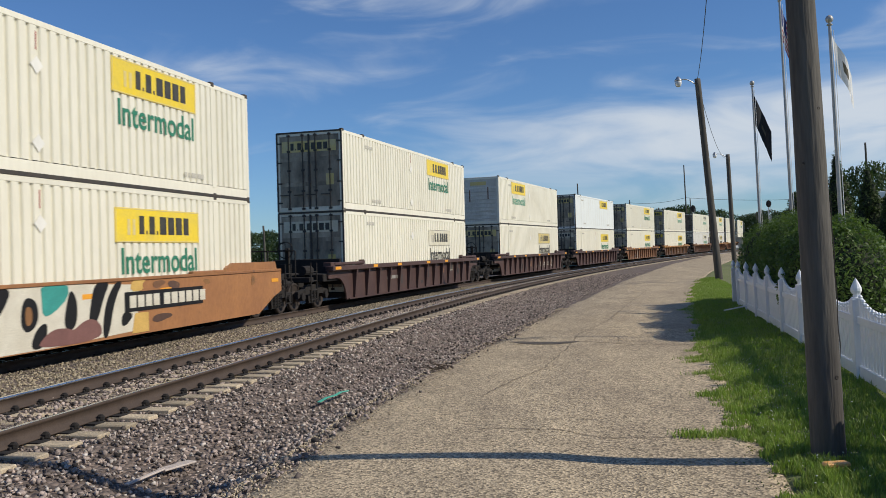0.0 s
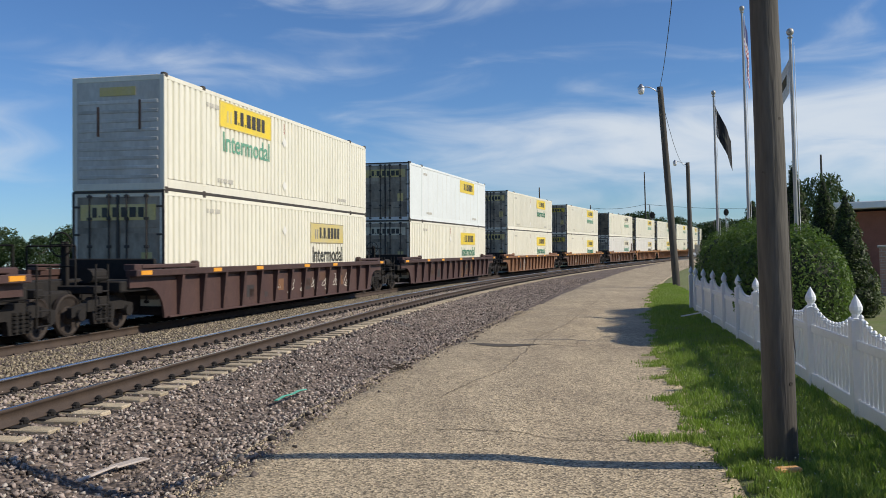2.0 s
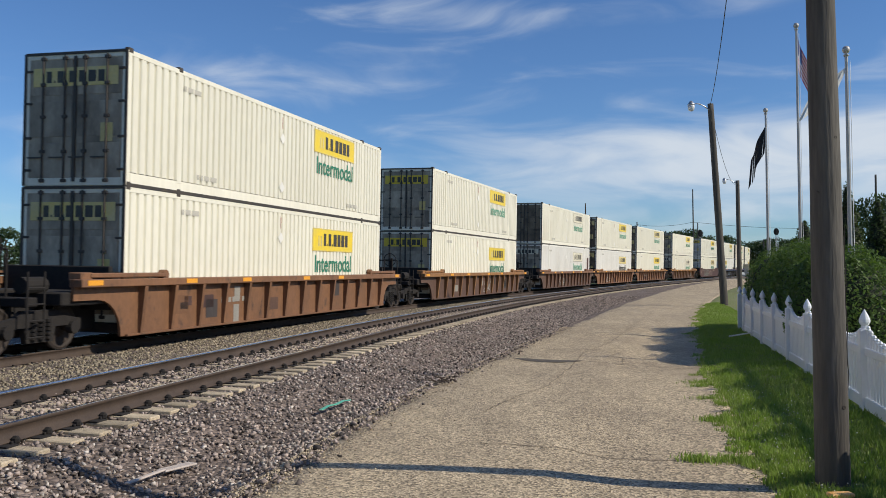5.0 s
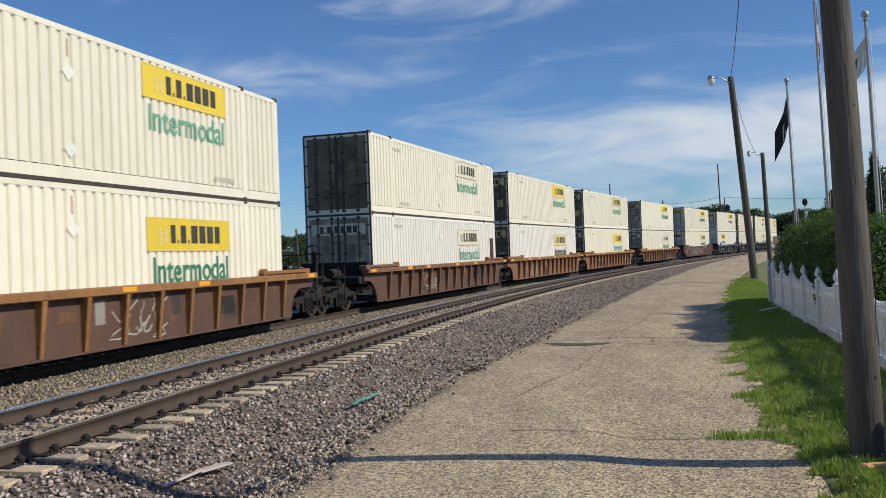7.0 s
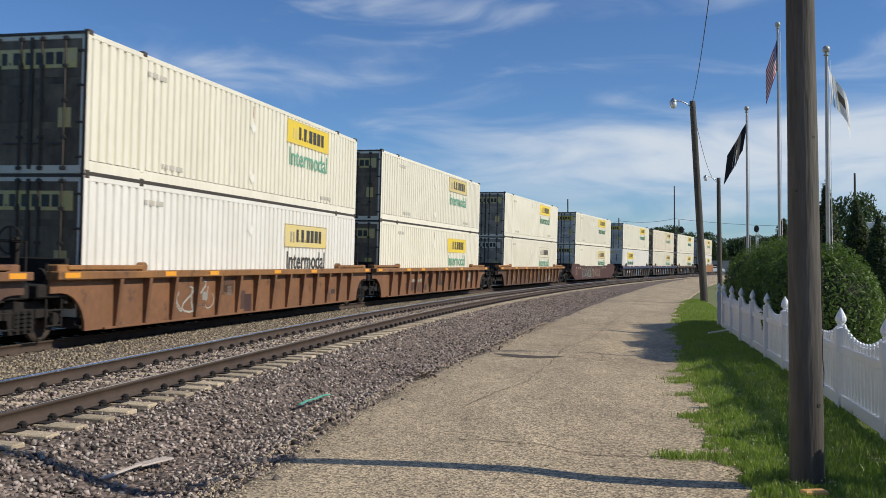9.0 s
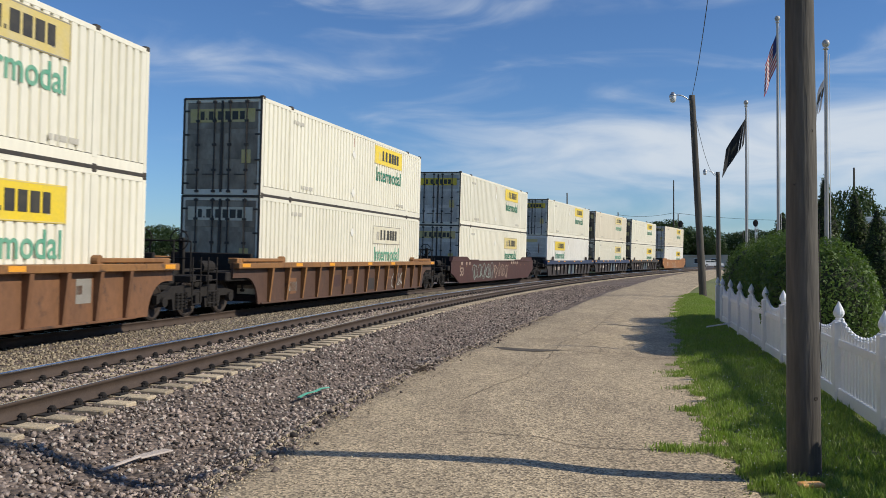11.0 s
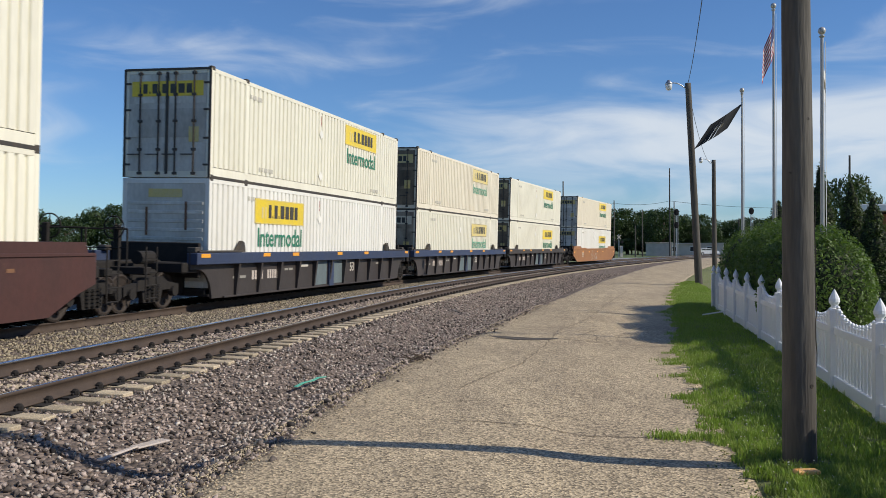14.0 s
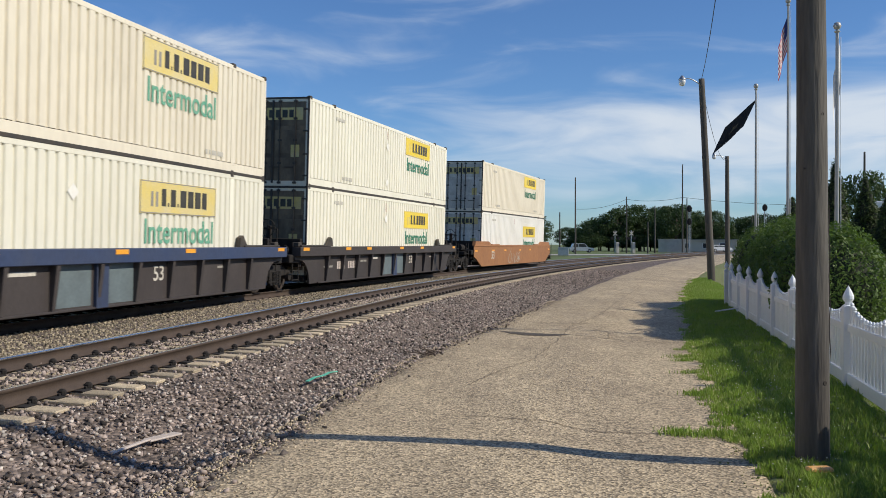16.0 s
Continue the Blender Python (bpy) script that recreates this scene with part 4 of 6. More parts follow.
def truck_mesh():
    g = Geo()
    for s in (-1, 1):
        y = s * 1.0
        g.slab([(-1.15, 0.40), (-1.15, 0.62), (-0.65, 0.70), (-0.45, 0.82), (0.45, 0.82), (0.65, 0.70), (1.15, 0.62), (1.15, 0.40), (0.80, 0.50), (0.42, 0.50),
                (0.36, 0.22), (-0.36, 0.22), (-0.42, 0.50), (-0.80, 0.50)], y - 0.06, y + 0.06)
        for x in (-0.89, 0.89):
            g.tube((x, y, 0.455), (x, y + s * 0.14, 0.455), 0.13, n=12)
        for x in (-0.2, 0, 0.2):
            for k in range(5):
                g.tube((x, y + s * 0.07, 0.28 + k * 0.08), (x, y + s * 0.07, 0.33 + k * 0.08), 0.075, n=8)
    g.box((0, 0, 0.62), (0.42, 1.95, 0.24), 0.03)
    for x in (-0.45, 0.45):
        g.box((x, 0, 0.42), (0.06, 1.5, 0.12), 0.01)
    return g.mesh("truck", M["under"])


WHEELS = []


def add_truck(car, x):
    t = part("truck", shared("truck", truck_mesh), car, "grimy cast steel truck", pose(x, 0, 0))
    for dx in (-0.89, 0.89):
        ws = part("wheelset", shared("wheelset", wheelset_mesh), t, "worn steel wheels", pose(dx, 0, 0.455))
        WHEELS.append((ws, dx))


def end_pieces(half, reach, mat):
    """Platform, draft sill, end beam and bulkhead beyond one end (-x) of the well."""
    return {
        "draft_sill": Geo().box((-(half + reach) / 2 - 0.2, 0, 1.02), (reach - half + 1.4, 0.55, 0.34), 0.03).mesh("draft_sill", mat),
        "platform": Geo().box((-half + 0.55, 0, 1.02), (1.6, 2.7, 0.26), 0.03).mesh("platform", mat),
        "end_beam": Geo().box((-reach + 0.35, 0, 0.98), (0.30, 2.4, 0.18), 0.02).mesh("end_beam", mat),
        "underframe": Geo().box((-(half + reach) / 2 + 0.65, 0, 0.63), (reach - half + 2.8, 1.25, 0.68), 0.05).mesh("underframe", mat),
        "bulkhead": Geo().box((-8.5, 0, 1.2), (0.12, 2.6, 0.9), 0.02).mesh("bulkhead", mat),
    }


def end_fittings(reach):
    x = -reach + 0.35
    out = {"coupler": Geo().box((-reach - 0.10, 0, 0.86), (0.85, 0.22, 0.26), 0.05).box((-reach - 0.45, 0.06, 0.86), (0.25, 0.30, 0.30), 0.06).mesh("coupler", M["under"])}
    for nm, y in (("ladder", -1.28), ("ladder_far", 1.28)):
        g = Geo()
        for z in (0.35, 0.65, 0.95, 1.25):
            g.tube((x - 0.22, y, z), (x + 0.22, y, z), 0.018, n=6)
        for dx in (-0.22, 0.22):
            g.tube((x + dx, y, 0.32), (x + dx, y, 1.55), 0.02, n=6)
        out[nm] = g.mesh("ladder", M["under"])
    g = Geo()
    for y in (-0.62, 0.62):
        g.tube((x, y, 1.05), (x, y, 1.95), 0.022, n=6)
    g.tube((x, -0.62, 1.95), (x, 0.62, 1.95), 0.022, n=6)
    g.tube((x, -0.62, 1.5), (x, 0.62, 1.5), 0.018, n=6)
    out["hand_rail"] = g.mesh("hand_rail", M["under"])
    ring = [(x - 0.06, -0.30 + 0.27 * math.cos(a * math.pi / 9), 1.98 + 0.27 * math.sin(a * math.pi / 9)) for a in range(19)]
    g = Geo().path(ring, 0.018, 6).tube((x - 0.06, -0.30, 1.72), (x - 0.06, -0.30, 2.24), 0.012, n=6).tube((x - 0.06, -0.56, 1.98), (x - 0.06, -0.04, 1.98), 0.012, n=6)
    out["brake_wheel"] = g.tube((x - 0.06, -0.30, 1.98), (x + 0.08, -0.30, 1.98), 0.03, n=8).box((x + 0.08, -0.30, 1.55), (0.10, 0.16, 1.0), 0.02).mesh("brake_wheel", M["under"])
    out["brake_hose"] = Geo().path([(x - 0.3, 0.3, 0.85), (x - 0.6, 0.32, 0.55), (x - 0.85, 0.3, 0.6)], 0.03).mesh("brake_hose", M["rubber"])
    out["brake_cylinder"] = Geo().tube((x + 0.2, -0.75, 1.28), (x + 0.8, -0.75, 1.28), 0.16, n=12).mesh("brake_cylinder", M["under"])
    return out


def guide_mesh(half, mat, fin, tall=False):
    """Raised shoulder on the top rail beside a box's corner (-x end): a rounded rail, or a plate with a fin."""
    g = Geo()
    if fin:
        g.box((-half + 1.45, -1.40, 1.43), (2.3, 0.20, 0.05), 0.01)
        g.slab([(-half + 2.35, 1.41), (-half + 2.85, 1.41), (-half + 2.80, 1.66), (-half + 2.66, 1.72), (-half + 2.55, 1.60)], -1.46, -1.34)
        g.box((-half + 0.35, -1.30, 1.47), (0.25, 0.25, 0.14), 0.02)
    elif tall:
        g.slab([(-half + 0.25, 1.40), (-half + 3.5, 1.40), (-half + 3.35, 1.52), (-half + 2.95, 1.64), (-half + 0.35, 1.64)], -1.40, -1.22)
        g.box((-half + 4.4, -1.38, 1.44), (1.6, 0.14, 0.08), 0.02)
    else:
        g.box((-half + 1.75, -1.40, 1.47), (2.6, 0.16, 0.10), 0.02)
        g.tube((-half + 3.05, -1.47, 1.47), (-half + 3.05, -1.32, 1.47), 0.115, n=12)
        g.box((-half + 0.35, -1.30, 1.45), (0.35, 0.30, 0.16), 0.02)
    return g.mesh("guide_rail", mat)


def blob(cx, cz, rx, rz, y, seed, n=26, mi=0, g=None):
    """A sprayed patch with an uneven outline, a few millimetres proud."""
    rnd = random.Random(seed)
    a, b = rnd.uniform(0, 6), rnd.uniform(0, 6)
    pts = []
    for i in range(n):
        t = 2 * math.pi * i / n
        k = 1 + 0.16 * math.sin(2 * t + a) + 0.10 * math.sin(3 * t + b)
        pts.append((cx + rx * k * math.cos(t), cz + rz * k * math.sin(t)))
    g = g or Geo()
    g.slab(pts, y - 0.002, y + 0.002, mi)
    return g


def rounded(poly, times=2):
    """Corners of a polygon cut back, as a spray can rounds them."""
    for _ in range(times):
        out = []
        for (x0, z0), (x1, z1) in zip(poly, poly[1:] + poly[:1]):
            out += [(x0 * 0.75 + x1 * 0.25, z0 * 0.75 + z1 * 0.25), (x0 * 0.25 + x1 * 0.75, z0 * 0.25 + z1 * 0.75)]
        poly = out
    return poly


def graffiti_letters(car):
    """Large cream letters with black shades along the smooth side, a cut-in number plate beyond them."""
    y = -1.424

    def spray(name, poly, layer, mat, label, soft=2):
        d = y - 0.003 * layer
        part(name, Geo().slab(rounded(poly, soft), d - 0.0012, d + 0.0012).mesh(name, M[mat]), car, label)
    spray("sprayed_ground", [(-8.6, 0.22), (2.05, 0.22), (2.3, 0.5), (2.2, 0.9), (2.45, 1.38), (-8.6, 1.38)], 0, "spray_white", "cream sprayed ground", 1)
    for x in (-7.9, -5.9, -3.9, -1.9):
        spray("sprayed_shade", [(x - 0.25, 1.36), (x + 0.35, 1.38), (x + 0.15, 1.0), (x - 0.35, 0.55), (x - 0.4, 0.24), (x - 0.75, 0.24), (x - 0.5, 0.8)], 1, "black", "black sprayed shade")
        spray("sprayed_counter", [(x + 0.62, 1.20), (x + 0.98, 1.12), (x + 1.02, 0.72), (x + 0.72, 0.52), (x + 0.52, 0.70)], 1, "black", "black letter counter")
        spray("sprayed_glint", [(x + 0.66, 1.02), (x + 0.84, 1.0), (x + 0.84, 0.70), (x + 0.66, 0.66)], 2, "ochre", "ochre glint in the counter")
    spray("sprayed_shade", [(-0.95, 0.62), (-0.62, 0.72), (-0.74, 0.24), (-1.15, 0.24)], 1, "black", "black sprayed shade")
    spray("sprayed_stroke", [(0.02, 1.30), (0.22, 1.05), (0.20, 0.62), (-0.02, 0.45), (-0.20, 0.60), (-0.12, 0.95)], 1, "black", "black letter shade")
    spray("sprayed_stroke", [(0.78, 1.38), (1.30, 1.38), (1.05, 1.05), (0.82, 0.55), (0.55, 0.52), (0.62, 0.95)], 1, "black", "black letter shade")
    spray("sprayed_stroke", [(1.45, 1.36), (1.75, 1.36), (1.42, 0.98), (1.20, 0.24), (0.98, 0.24), (1.08, 0.9)], 1, "black", "black letter shade")
    spray("sprayed_stroke", [(1.70, 0.74), (2.12, 0.66), (1.86, 0.44), (1.62, 0.42)], 1, "black", "black letter tail")
    spray("sprayed_patch", [(-0.82, 1.39), (-0.06, 1.39), (-0.04, 1.12), (-0.50, 0.84), (-0.78, 0.80), (-0.80, 1.1)], 2, "teal", "teal sprayed patch", 1)
    spray("sprayed_patch", [(-0.95, 0.23), (0.98, 0.23), (0.95, 0.55), (0.62, 0.68), (0.30, 0.60), (0.10, 0.48), (-0.12, 0.55), (-0.48, 0.56), (-0.80, 0.42)], 2, "spray_mauve", "mauve sprayed cloud")
    spray("sprayed_edge", [(2.05, 1.38), (2.62, 1.38), (2.42, 1.26), (2.50, 1.14), (1.98, 1.12)], 2, "ochre_spray", "ochre sprayed edge", 1)
    spray("sprayed_edge", [(2.14, 0.66), (2.66, 0.66), (2.66, 0.24), (2.02, 0.24)], 2, "ochre_spray", "ochre sprayed edge", 0)
    part("number_plate", Geo().box((3.42, y - 0.009, 0.91), (3.3, 0.003, 0.42)).mesh("number_plate", M["black"]), car, "black painted plate behind the white stencil bars")
    x = 1.95
    for wd in (0.24, 0.24, 0.24, 0.24, 0.0, 0.26, 0.26, 0.26, 0.26, 0.26, 0.26):
        if wd:
            part("stencil", shared(("number_bar", wd), lambda: Geo().box((0, 0, 0), (wd, 0.003, 0.26)).mesh("stencil", M["spray_white"])), car, "white stencil bar", pose(x + wd / 2, y - 0.012, 0.91))
        x += wd + 0.065 if wd else 0.12
    for x, z, wd, hh, mat in ((3.1, 1.25, 0.5, 0.16, "rust"), (3.75, 1.18, 0.55, 0.22, "brown"), (3.2, 0.5, 0.75, 0.18, "brown"), (5.3, 1.22, 0.35, 0.12, "ochre"), (7.9, 1.15, 0.22, 0.30, "ochre")):
        part("paint_patch", blob(x, z, wd / 2, hh / 2, y, int(x * 10)).mesh("paint_patch", M[mat]), car, "scuffed paint patch")


def tag_lines(car, x0, seed, n=9, mat="spray_grey", big=1.0):
    """A scribbled outline tag drawn as thin sprayed strokes."""
    rnd = random.Random(seed)
    y = -1.424
    for i in range(n):
        g = Geo()
        cx, cz = x0 + i * 0.36 * big + rnd.uniform(-0.1, 0.1), rnd.uniform(0.68, 0.86)
        rx, rz, a0 = rnd.uniform(0.10, 0.30) * big, rnd.uniform(0.30, 0.46) * min(1.1, big), rnd.uniform(0, 6)
        k = rnd.uniform(0.6, 1.3)
        pts = [(cx + rx * math.sin(a0 + t * k) + 0.10 * math.sin(t * 0.9), y, min(1.28, max(0.26, cz + rz * math.cos(a0 * 0.3 + t * 0.42)))) for t in range(10)]
        wd, vs = rnd.uniform(0.014, 0.026), []
        for k, p in enumerate(pts):
            d = Vector((pts[min(k + 1, 9)][0] - pts[max(k - 1, 0)][0], pts[min(k + 1, 9)][2] - pts[max(k - 1, 0)][2])).normalized()
            vs += [(p[0] - d.y * wd, y, p[2] + d.x * wd), (p[0] + d.y * wd, y, p[2] - d.x * wd)]
        g.add(vs, [(2 * k, 2 * k + 1, 2 * k + 3, 2 * k + 2) for k in range(9)])
        part("sprayed_tag", g.mesh("sprayed_tag", M[mat]), car, "scribbled spray-paint stroke")


def outlined_letter(car, x, w, seed, mat):
    """A wild-style letter drawn as a closed sprayed outline with a slanting bar."""
    rnd = random.Random(seed)
    y = -1.425
    poly = [(x + w * rnd.uniform(0.45, 1.5) * math.cos(a), 0.78 + rnd.uniform(0.20, 0.56) * math.sin(a)) for a in (0.2, 0.8, 1.4, 2.0, 2.6, 3.3, 3.9, 4.5, 5.1, 5.7)]
    pts = rounded(poly, 1)
    n, wd, vs = len(pts), rnd.uniform(0.018, 0.030), []
    for k, p in enumerate(pts):
        d = Vector((pts[(k + 1) % n][0] - pts[k - 1][0], pts[(k + 1) % n][1] - pts[k - 1][1])).normalized()
        vs += [(p[0] - d.y * wd, y, p[1] + d.x * wd), (p[0] + d.y * wd, y, p[1] - d.x * wd)]
    part("sprayed_outline", Geo().add(vs, [(2 * k, 2 * k + 1, (2 * k + 3) % (2 * n), (2 * k + 2) % (2 * n)) for k in range(n)]).mesh("sprayed_outline", M[mat]), car, "pale sprayed letter outline")
    for k in range(2):
        dx, z0, z1 = rnd.uniform(-0.4, 0.4) * w, rnd.uniform(0.35, 0.6), rnd.uniform(0.85, 1.2)
        lean = rnd.uniform(-0.35, 0.35)
        part("sprayed_stroke", Geo().add([(x + dx, y - 0.003, z0), (x + dx + 0.05, y - 0.003, z0), (x + dx + lean + 0.05, y - 0.003, z1), (x + dx + lean, y - 0.003, z1)], [(0, 1, 2, 3)]).mesh("sprayed_stroke", M[mat]), car, "pale sprayed stroke")


def faded_patches(car, spots, seed):
    """Worn repaint patches and chalky bare spots between the ribs."""
    rnd = random.Random(seed)
    for x, z, w, h, mat in spots:
        part("paint_patch", Geo().box((x, -1.4225, z), (w, 0.003, h)).mesh("paint_patch", M[mat]), car)


def build_car(label, paint, chord, kind, front_truck, rear_truck, half, reach_f, reach_r, ribs=16, mark=True, accent=None):
    """A well car for one double stack: sides, ribs, top rails, floor, ends and trucks."""
    car = thing("well_car", label, "rail car", "cars of the train")
    smooth = kind == "smooth"
    flip = pose(0, 0, 0, 0, 0, 180)
    side = shared(("side", paint, half, smooth), lambda: car_side(half, smooth, M[paint]))
    part("side_plate", side, car)
    part("side_plate", side, car, at=flip)

    def make_chord():
        g = Geo()
        if smooth:
            g.box((0, -1.40, 1.39), (2 * half - 0.1, 0.10, 0.07), 0.01)
        else:
            hh = 0.30 if paint == "slate" else 0.16
            g.box((0, -1.46, 1.40 - hh / 2), (2 * half, 0.30, hh), 0.015)
        return g.mesh("top_rail", M[chord])
    ch = shared(("chord", chord, paint, half, smooth), make_chord)
    part("top_rail", ch, car)
    part("top_rail", ch, car, at=flip)
    if not smooth:
        lip = shared(("lip", paint, half), lambda: Geo().box((0, -1.43, 0.215), (2 * half - 3.3, 0.11, 0.05), 0.01).mesh("bottom_flange", M[paint]))
        part("bottom_flange", lip, car)
        part("bottom_flange", lip, car, at=flip)
        rib_paint = chord if paint == "brown" else paint
        rib = shared(("rib", rib_paint), lambda: rib_mesh(M[rib_paint]))
        for i in range(ribs):
            x = -half + 0.95 + i * (2 * half - 1.9) / (ribs - 1)
            if abs(x) <= half - 1.5:
                part("rib", rib, car, at=pose(x, 0, 0))
                part("rib", rib, car, at=pose(x, 0, 0, 0, 0, 180))
    part("well_floor", shared("floor", lambda: Geo().box((0, 0, 0.28), (16.3, 2.7, 0.06)).box((-8.0, 0, 0.37), (0.3, 2.5, 0.15), 0.02).box((8.0, 0, 0.37), (0.3, 2.5, 0.15), 0.02).box((0, 0, 0.37), (0.3, 2.5, 0.15), 0.02).mesh("well_floor", M["under"])), car)
    for reach, m in ((reach_f, None), (reach_r, flip)):
        # end pieces take the darkened gear colour too, for the shadow there
        for nm, me in shared(("end", paint, half, reach), lambda: end_pieces(half, reach, M["under"])).items():
            part(nm, me, car, at=m)
        for nm, me in shared(("fit", reach), lambda: end_fittings(reach)).items():
            part(nm.replace("_far", ""), me, car, at=m)
    gd = shared(("guide", chord, paint, half), lambda: guide_mesh(half, M["dark" if paint == "slate" else chord], paint == "slate", smooth))
    part("guide_rail", gd, car)
    part("guide_rail", gd, car, at=pose(0, 0, 0, 0, 0, 180))

    def make_guide2():
        me = gd.copy()
        for v in me.vertices:
            v.co.x = -v.co.x
        me.flip_normals()
        return me
    g2 = shared(("guide2", chord, paint, half), make_guide2)
    part("guide_rail", g2, car)
    part("guide_rail", g2, car, at=pose(0, 0, 0, 0, 0, 180))
    if mark:
        refl = shared("reflector", lambda: Geo().box((0, 0, 0), (0.46, 0.006, 0.10)).mesh("reflector", M["orange_mark"]))
        for x in (-half + 0.4, -half + 3.9, -3.2, 0.6, 3.4, half - 0.45):
            part("reflector", refl, car, "orange reflective patch", pose(x, -1.614 if not smooth else -1.424, 1.33 if not smooth else 1.1))
    for on, x in ((front_truck, -1), (rear_truck, 1)):
        if on:
            add_truck(car, x * on)
    return car


TRAIN = []


def stencil(car, x, z, bars, mat="stencil", h=0.22):
    u = 0.0
    for b in bars:
        if b:
            me = shared(("stencil", b, h, mat), lambda: Geo().box((0, 0, 0), (b, 0.004, h)).mesh("stencil", M[mat]))
            part("stencil", me, car, "painted stencil bar", pose(x + u + b / 2, -1.424, z))
        u += abs(b) + 0.06


def build_train():
    single = dict(front_truck=10.25, rear_truck=10.25, half=9.8, reach_f=11.0, reach_r=11.0)
    first = dict(front_truck=10.25, rear_truck=9.6, half=9.15, reach_f=11.0, reach_r=9.2)
    mid = dict(front_truck=0, rear_truck=9.6, half=9.15, reach_f=9.2, reach_r=9.2)
    last = dict(front_truck=0, rear_truck=10.25, half=9.15, reach_f=9.2, reach_r=11.0)
    # place of the box's front end on the line at 0 s; car; upper and lower box
    rows = [
        (78.29, ("orange", "orange", "smooth", single, "orange-brown smooth-sided well car covered in cream graffiti letters"),
         ("ribbed", "cream", "yellow", "green", 9.75, 1.98, "door", "dull", 0), ("ribbed", "cream", "yellow", "green", 9.75, 1.72, "door", "dull", 0)),
        (101.53, ("maroon", "maroon", "ribbed", single, "dark maroon ribbed well car with orange reflectors"),
         ("ribbed", "cream", "yellow", "green", 9.75, 1.98, "door", "dull", 0), ("ribbed", "cream", "bleached", "ink", 9.75, 1.62, "door", "bleached", 0)),
        (124.84, ("maroon", "maroon", "ribbed", single, "dark maroon ribbed well car with scratched paint"),
         ("ribbed", "cream", "yellow", "green_faded", 2.9, 1.98, "front", "", 0), ("ribbed", "cream", "dull", "ink", 9.75, 1.66, "door", "dull", 0)),
        (147.50, ("maroon", "maroon", "ribbed", single, "maroon ribbed well car with rust-coloured graffiti"),
         ("plate", "white", "yellow", "", 9.6, 1.98, "door", "dull", 0), ("ribbed", "cream", "yellow", "green", 9.75, 1.72, "door", "bleached", 0)),
        (170.15, ("rust", "rust", "ribbed", single, "rusty orange ribbed well car"),
         ("ribbed", "cream", "yellow", "green", 9.75, 1.98, "door", "dull", 0), ("ribbed", "cream", "yellow", "green", 9.75, 1.72, "door", "dull", 0)),
        (192.97, ("brown", "ochre", "ribbed", single, "ochre and brown ribbed well car with patches"),
         ("ribbed", "cream", "yellow", "green_faded", 9.75, 1.98, "door", "yellow", 0), ("ribbed", "cream", "yellow", "green", 9.75, 1.62, "door", "yellow", 0)),
        (215.97, ("brown", "rust", "ribbed", first, "brown ribbed articulated well unit with an orange top rail"),
         ("ribbed", "cream", "bleached", "green_faded", 9.75, 1.98, "door_dirty", "", 0), ("ribbed", "pale", "bleached", "green_faded", 9.75, 1.72, "door", "bleached", 1)),
        (234.99, ("rust", "ochre", "ribbed", mid, "rusty orange ribbed middle well unit"),
         ("ribbed", "cream", "yellow", "green_faded", 9.75, 1.98, "door_dirty", "dull", 0), ("ribbed", "pale", "dull", "ink", 9.75, 1.62, "door_dirty", "dull", 0)),
        (254.0, ("rust", "ochre", "ribbed", last, "rusty orange ribbed end well unit"),
         ("ribbed", "cream", "dull", "green_faded", 9.75, 1.98, "door_dirty", "dull", 0), ("ribbed", "cream", "yellow", "green_faded", 9.75, 1.72, "door_dirty", "dull", 0)),
        (276.1, ("brown", "ochre", "ribbed", single, "brown ribbed well car with an orange top rail"),
         ("ribbed", "cream", "yellow", "green", 9.75, 1.98, "door", "dull", 0), ("ribbed", "cream", "bleached", "green_faded", 9.75, 1.66, "door", "bleached", 0)),
        (299.21, ("red_oxide", "red_oxide", "smooth", single, "red-oxide smooth-sided well car with a scribbled spray tag"),
         ("ribbed", "cream", "yellow", "green", 9.75, 1.98, "door_light", "yellow", 0), ("ribbed", "cream", "dull", "green", 9.75, 1.72, "door_light", "dull", 0)),
        (322.06, ("slate", "blue", "ribbed", first, "slate grey ribbed well unit with a dark blue top rail"),
         ("ribbed", "cream", "yellow", "green", 9.75, 1.98, "door_light", "yellow", 0), ("ribbed", "pale", "yellow", "green", 2.6, 1.78, "front", "", 0)),
        (341.15, ("slate", "blue", "ribbed", mid, "slate grey ribbed middle well unit with a dark blue top rail"),
         ("ribbed", "tan", "dull", "green_faded", 9.75, 1.98, "door_dirty", "dull", 0), ("ribbed", "cream", "dull", "green_faded", 9.75, 1.72, "door", "bleached", 0)),
        (360.48, ("slate", "slate", "ribbed", last, "slate grey ribbed end well unit"),
         ("ribbed", "cream", "yellow", "green", 9.75, 1.98, "door_dirty", "dull", 0), ("ribbed", "cream", "yellow", "green", 9.75, 1.72, "door_dirty", "dull", 0)),
        (383.57, ("orange", "orange", "smooth", single, "orange-brown smooth-sided last well car"),
         ("ribbed", "tan", "yellow", "green", 9.75, 1.98, "door_light", "dull", 0), ("ribbed", "pale", "yellow", "green", 9.75, 1.50, "door_light", "dull", 0)),
    ]
    words = {"cream": "cream", "pale": "off-white", "white": "white", "tan": "weathered tan"}
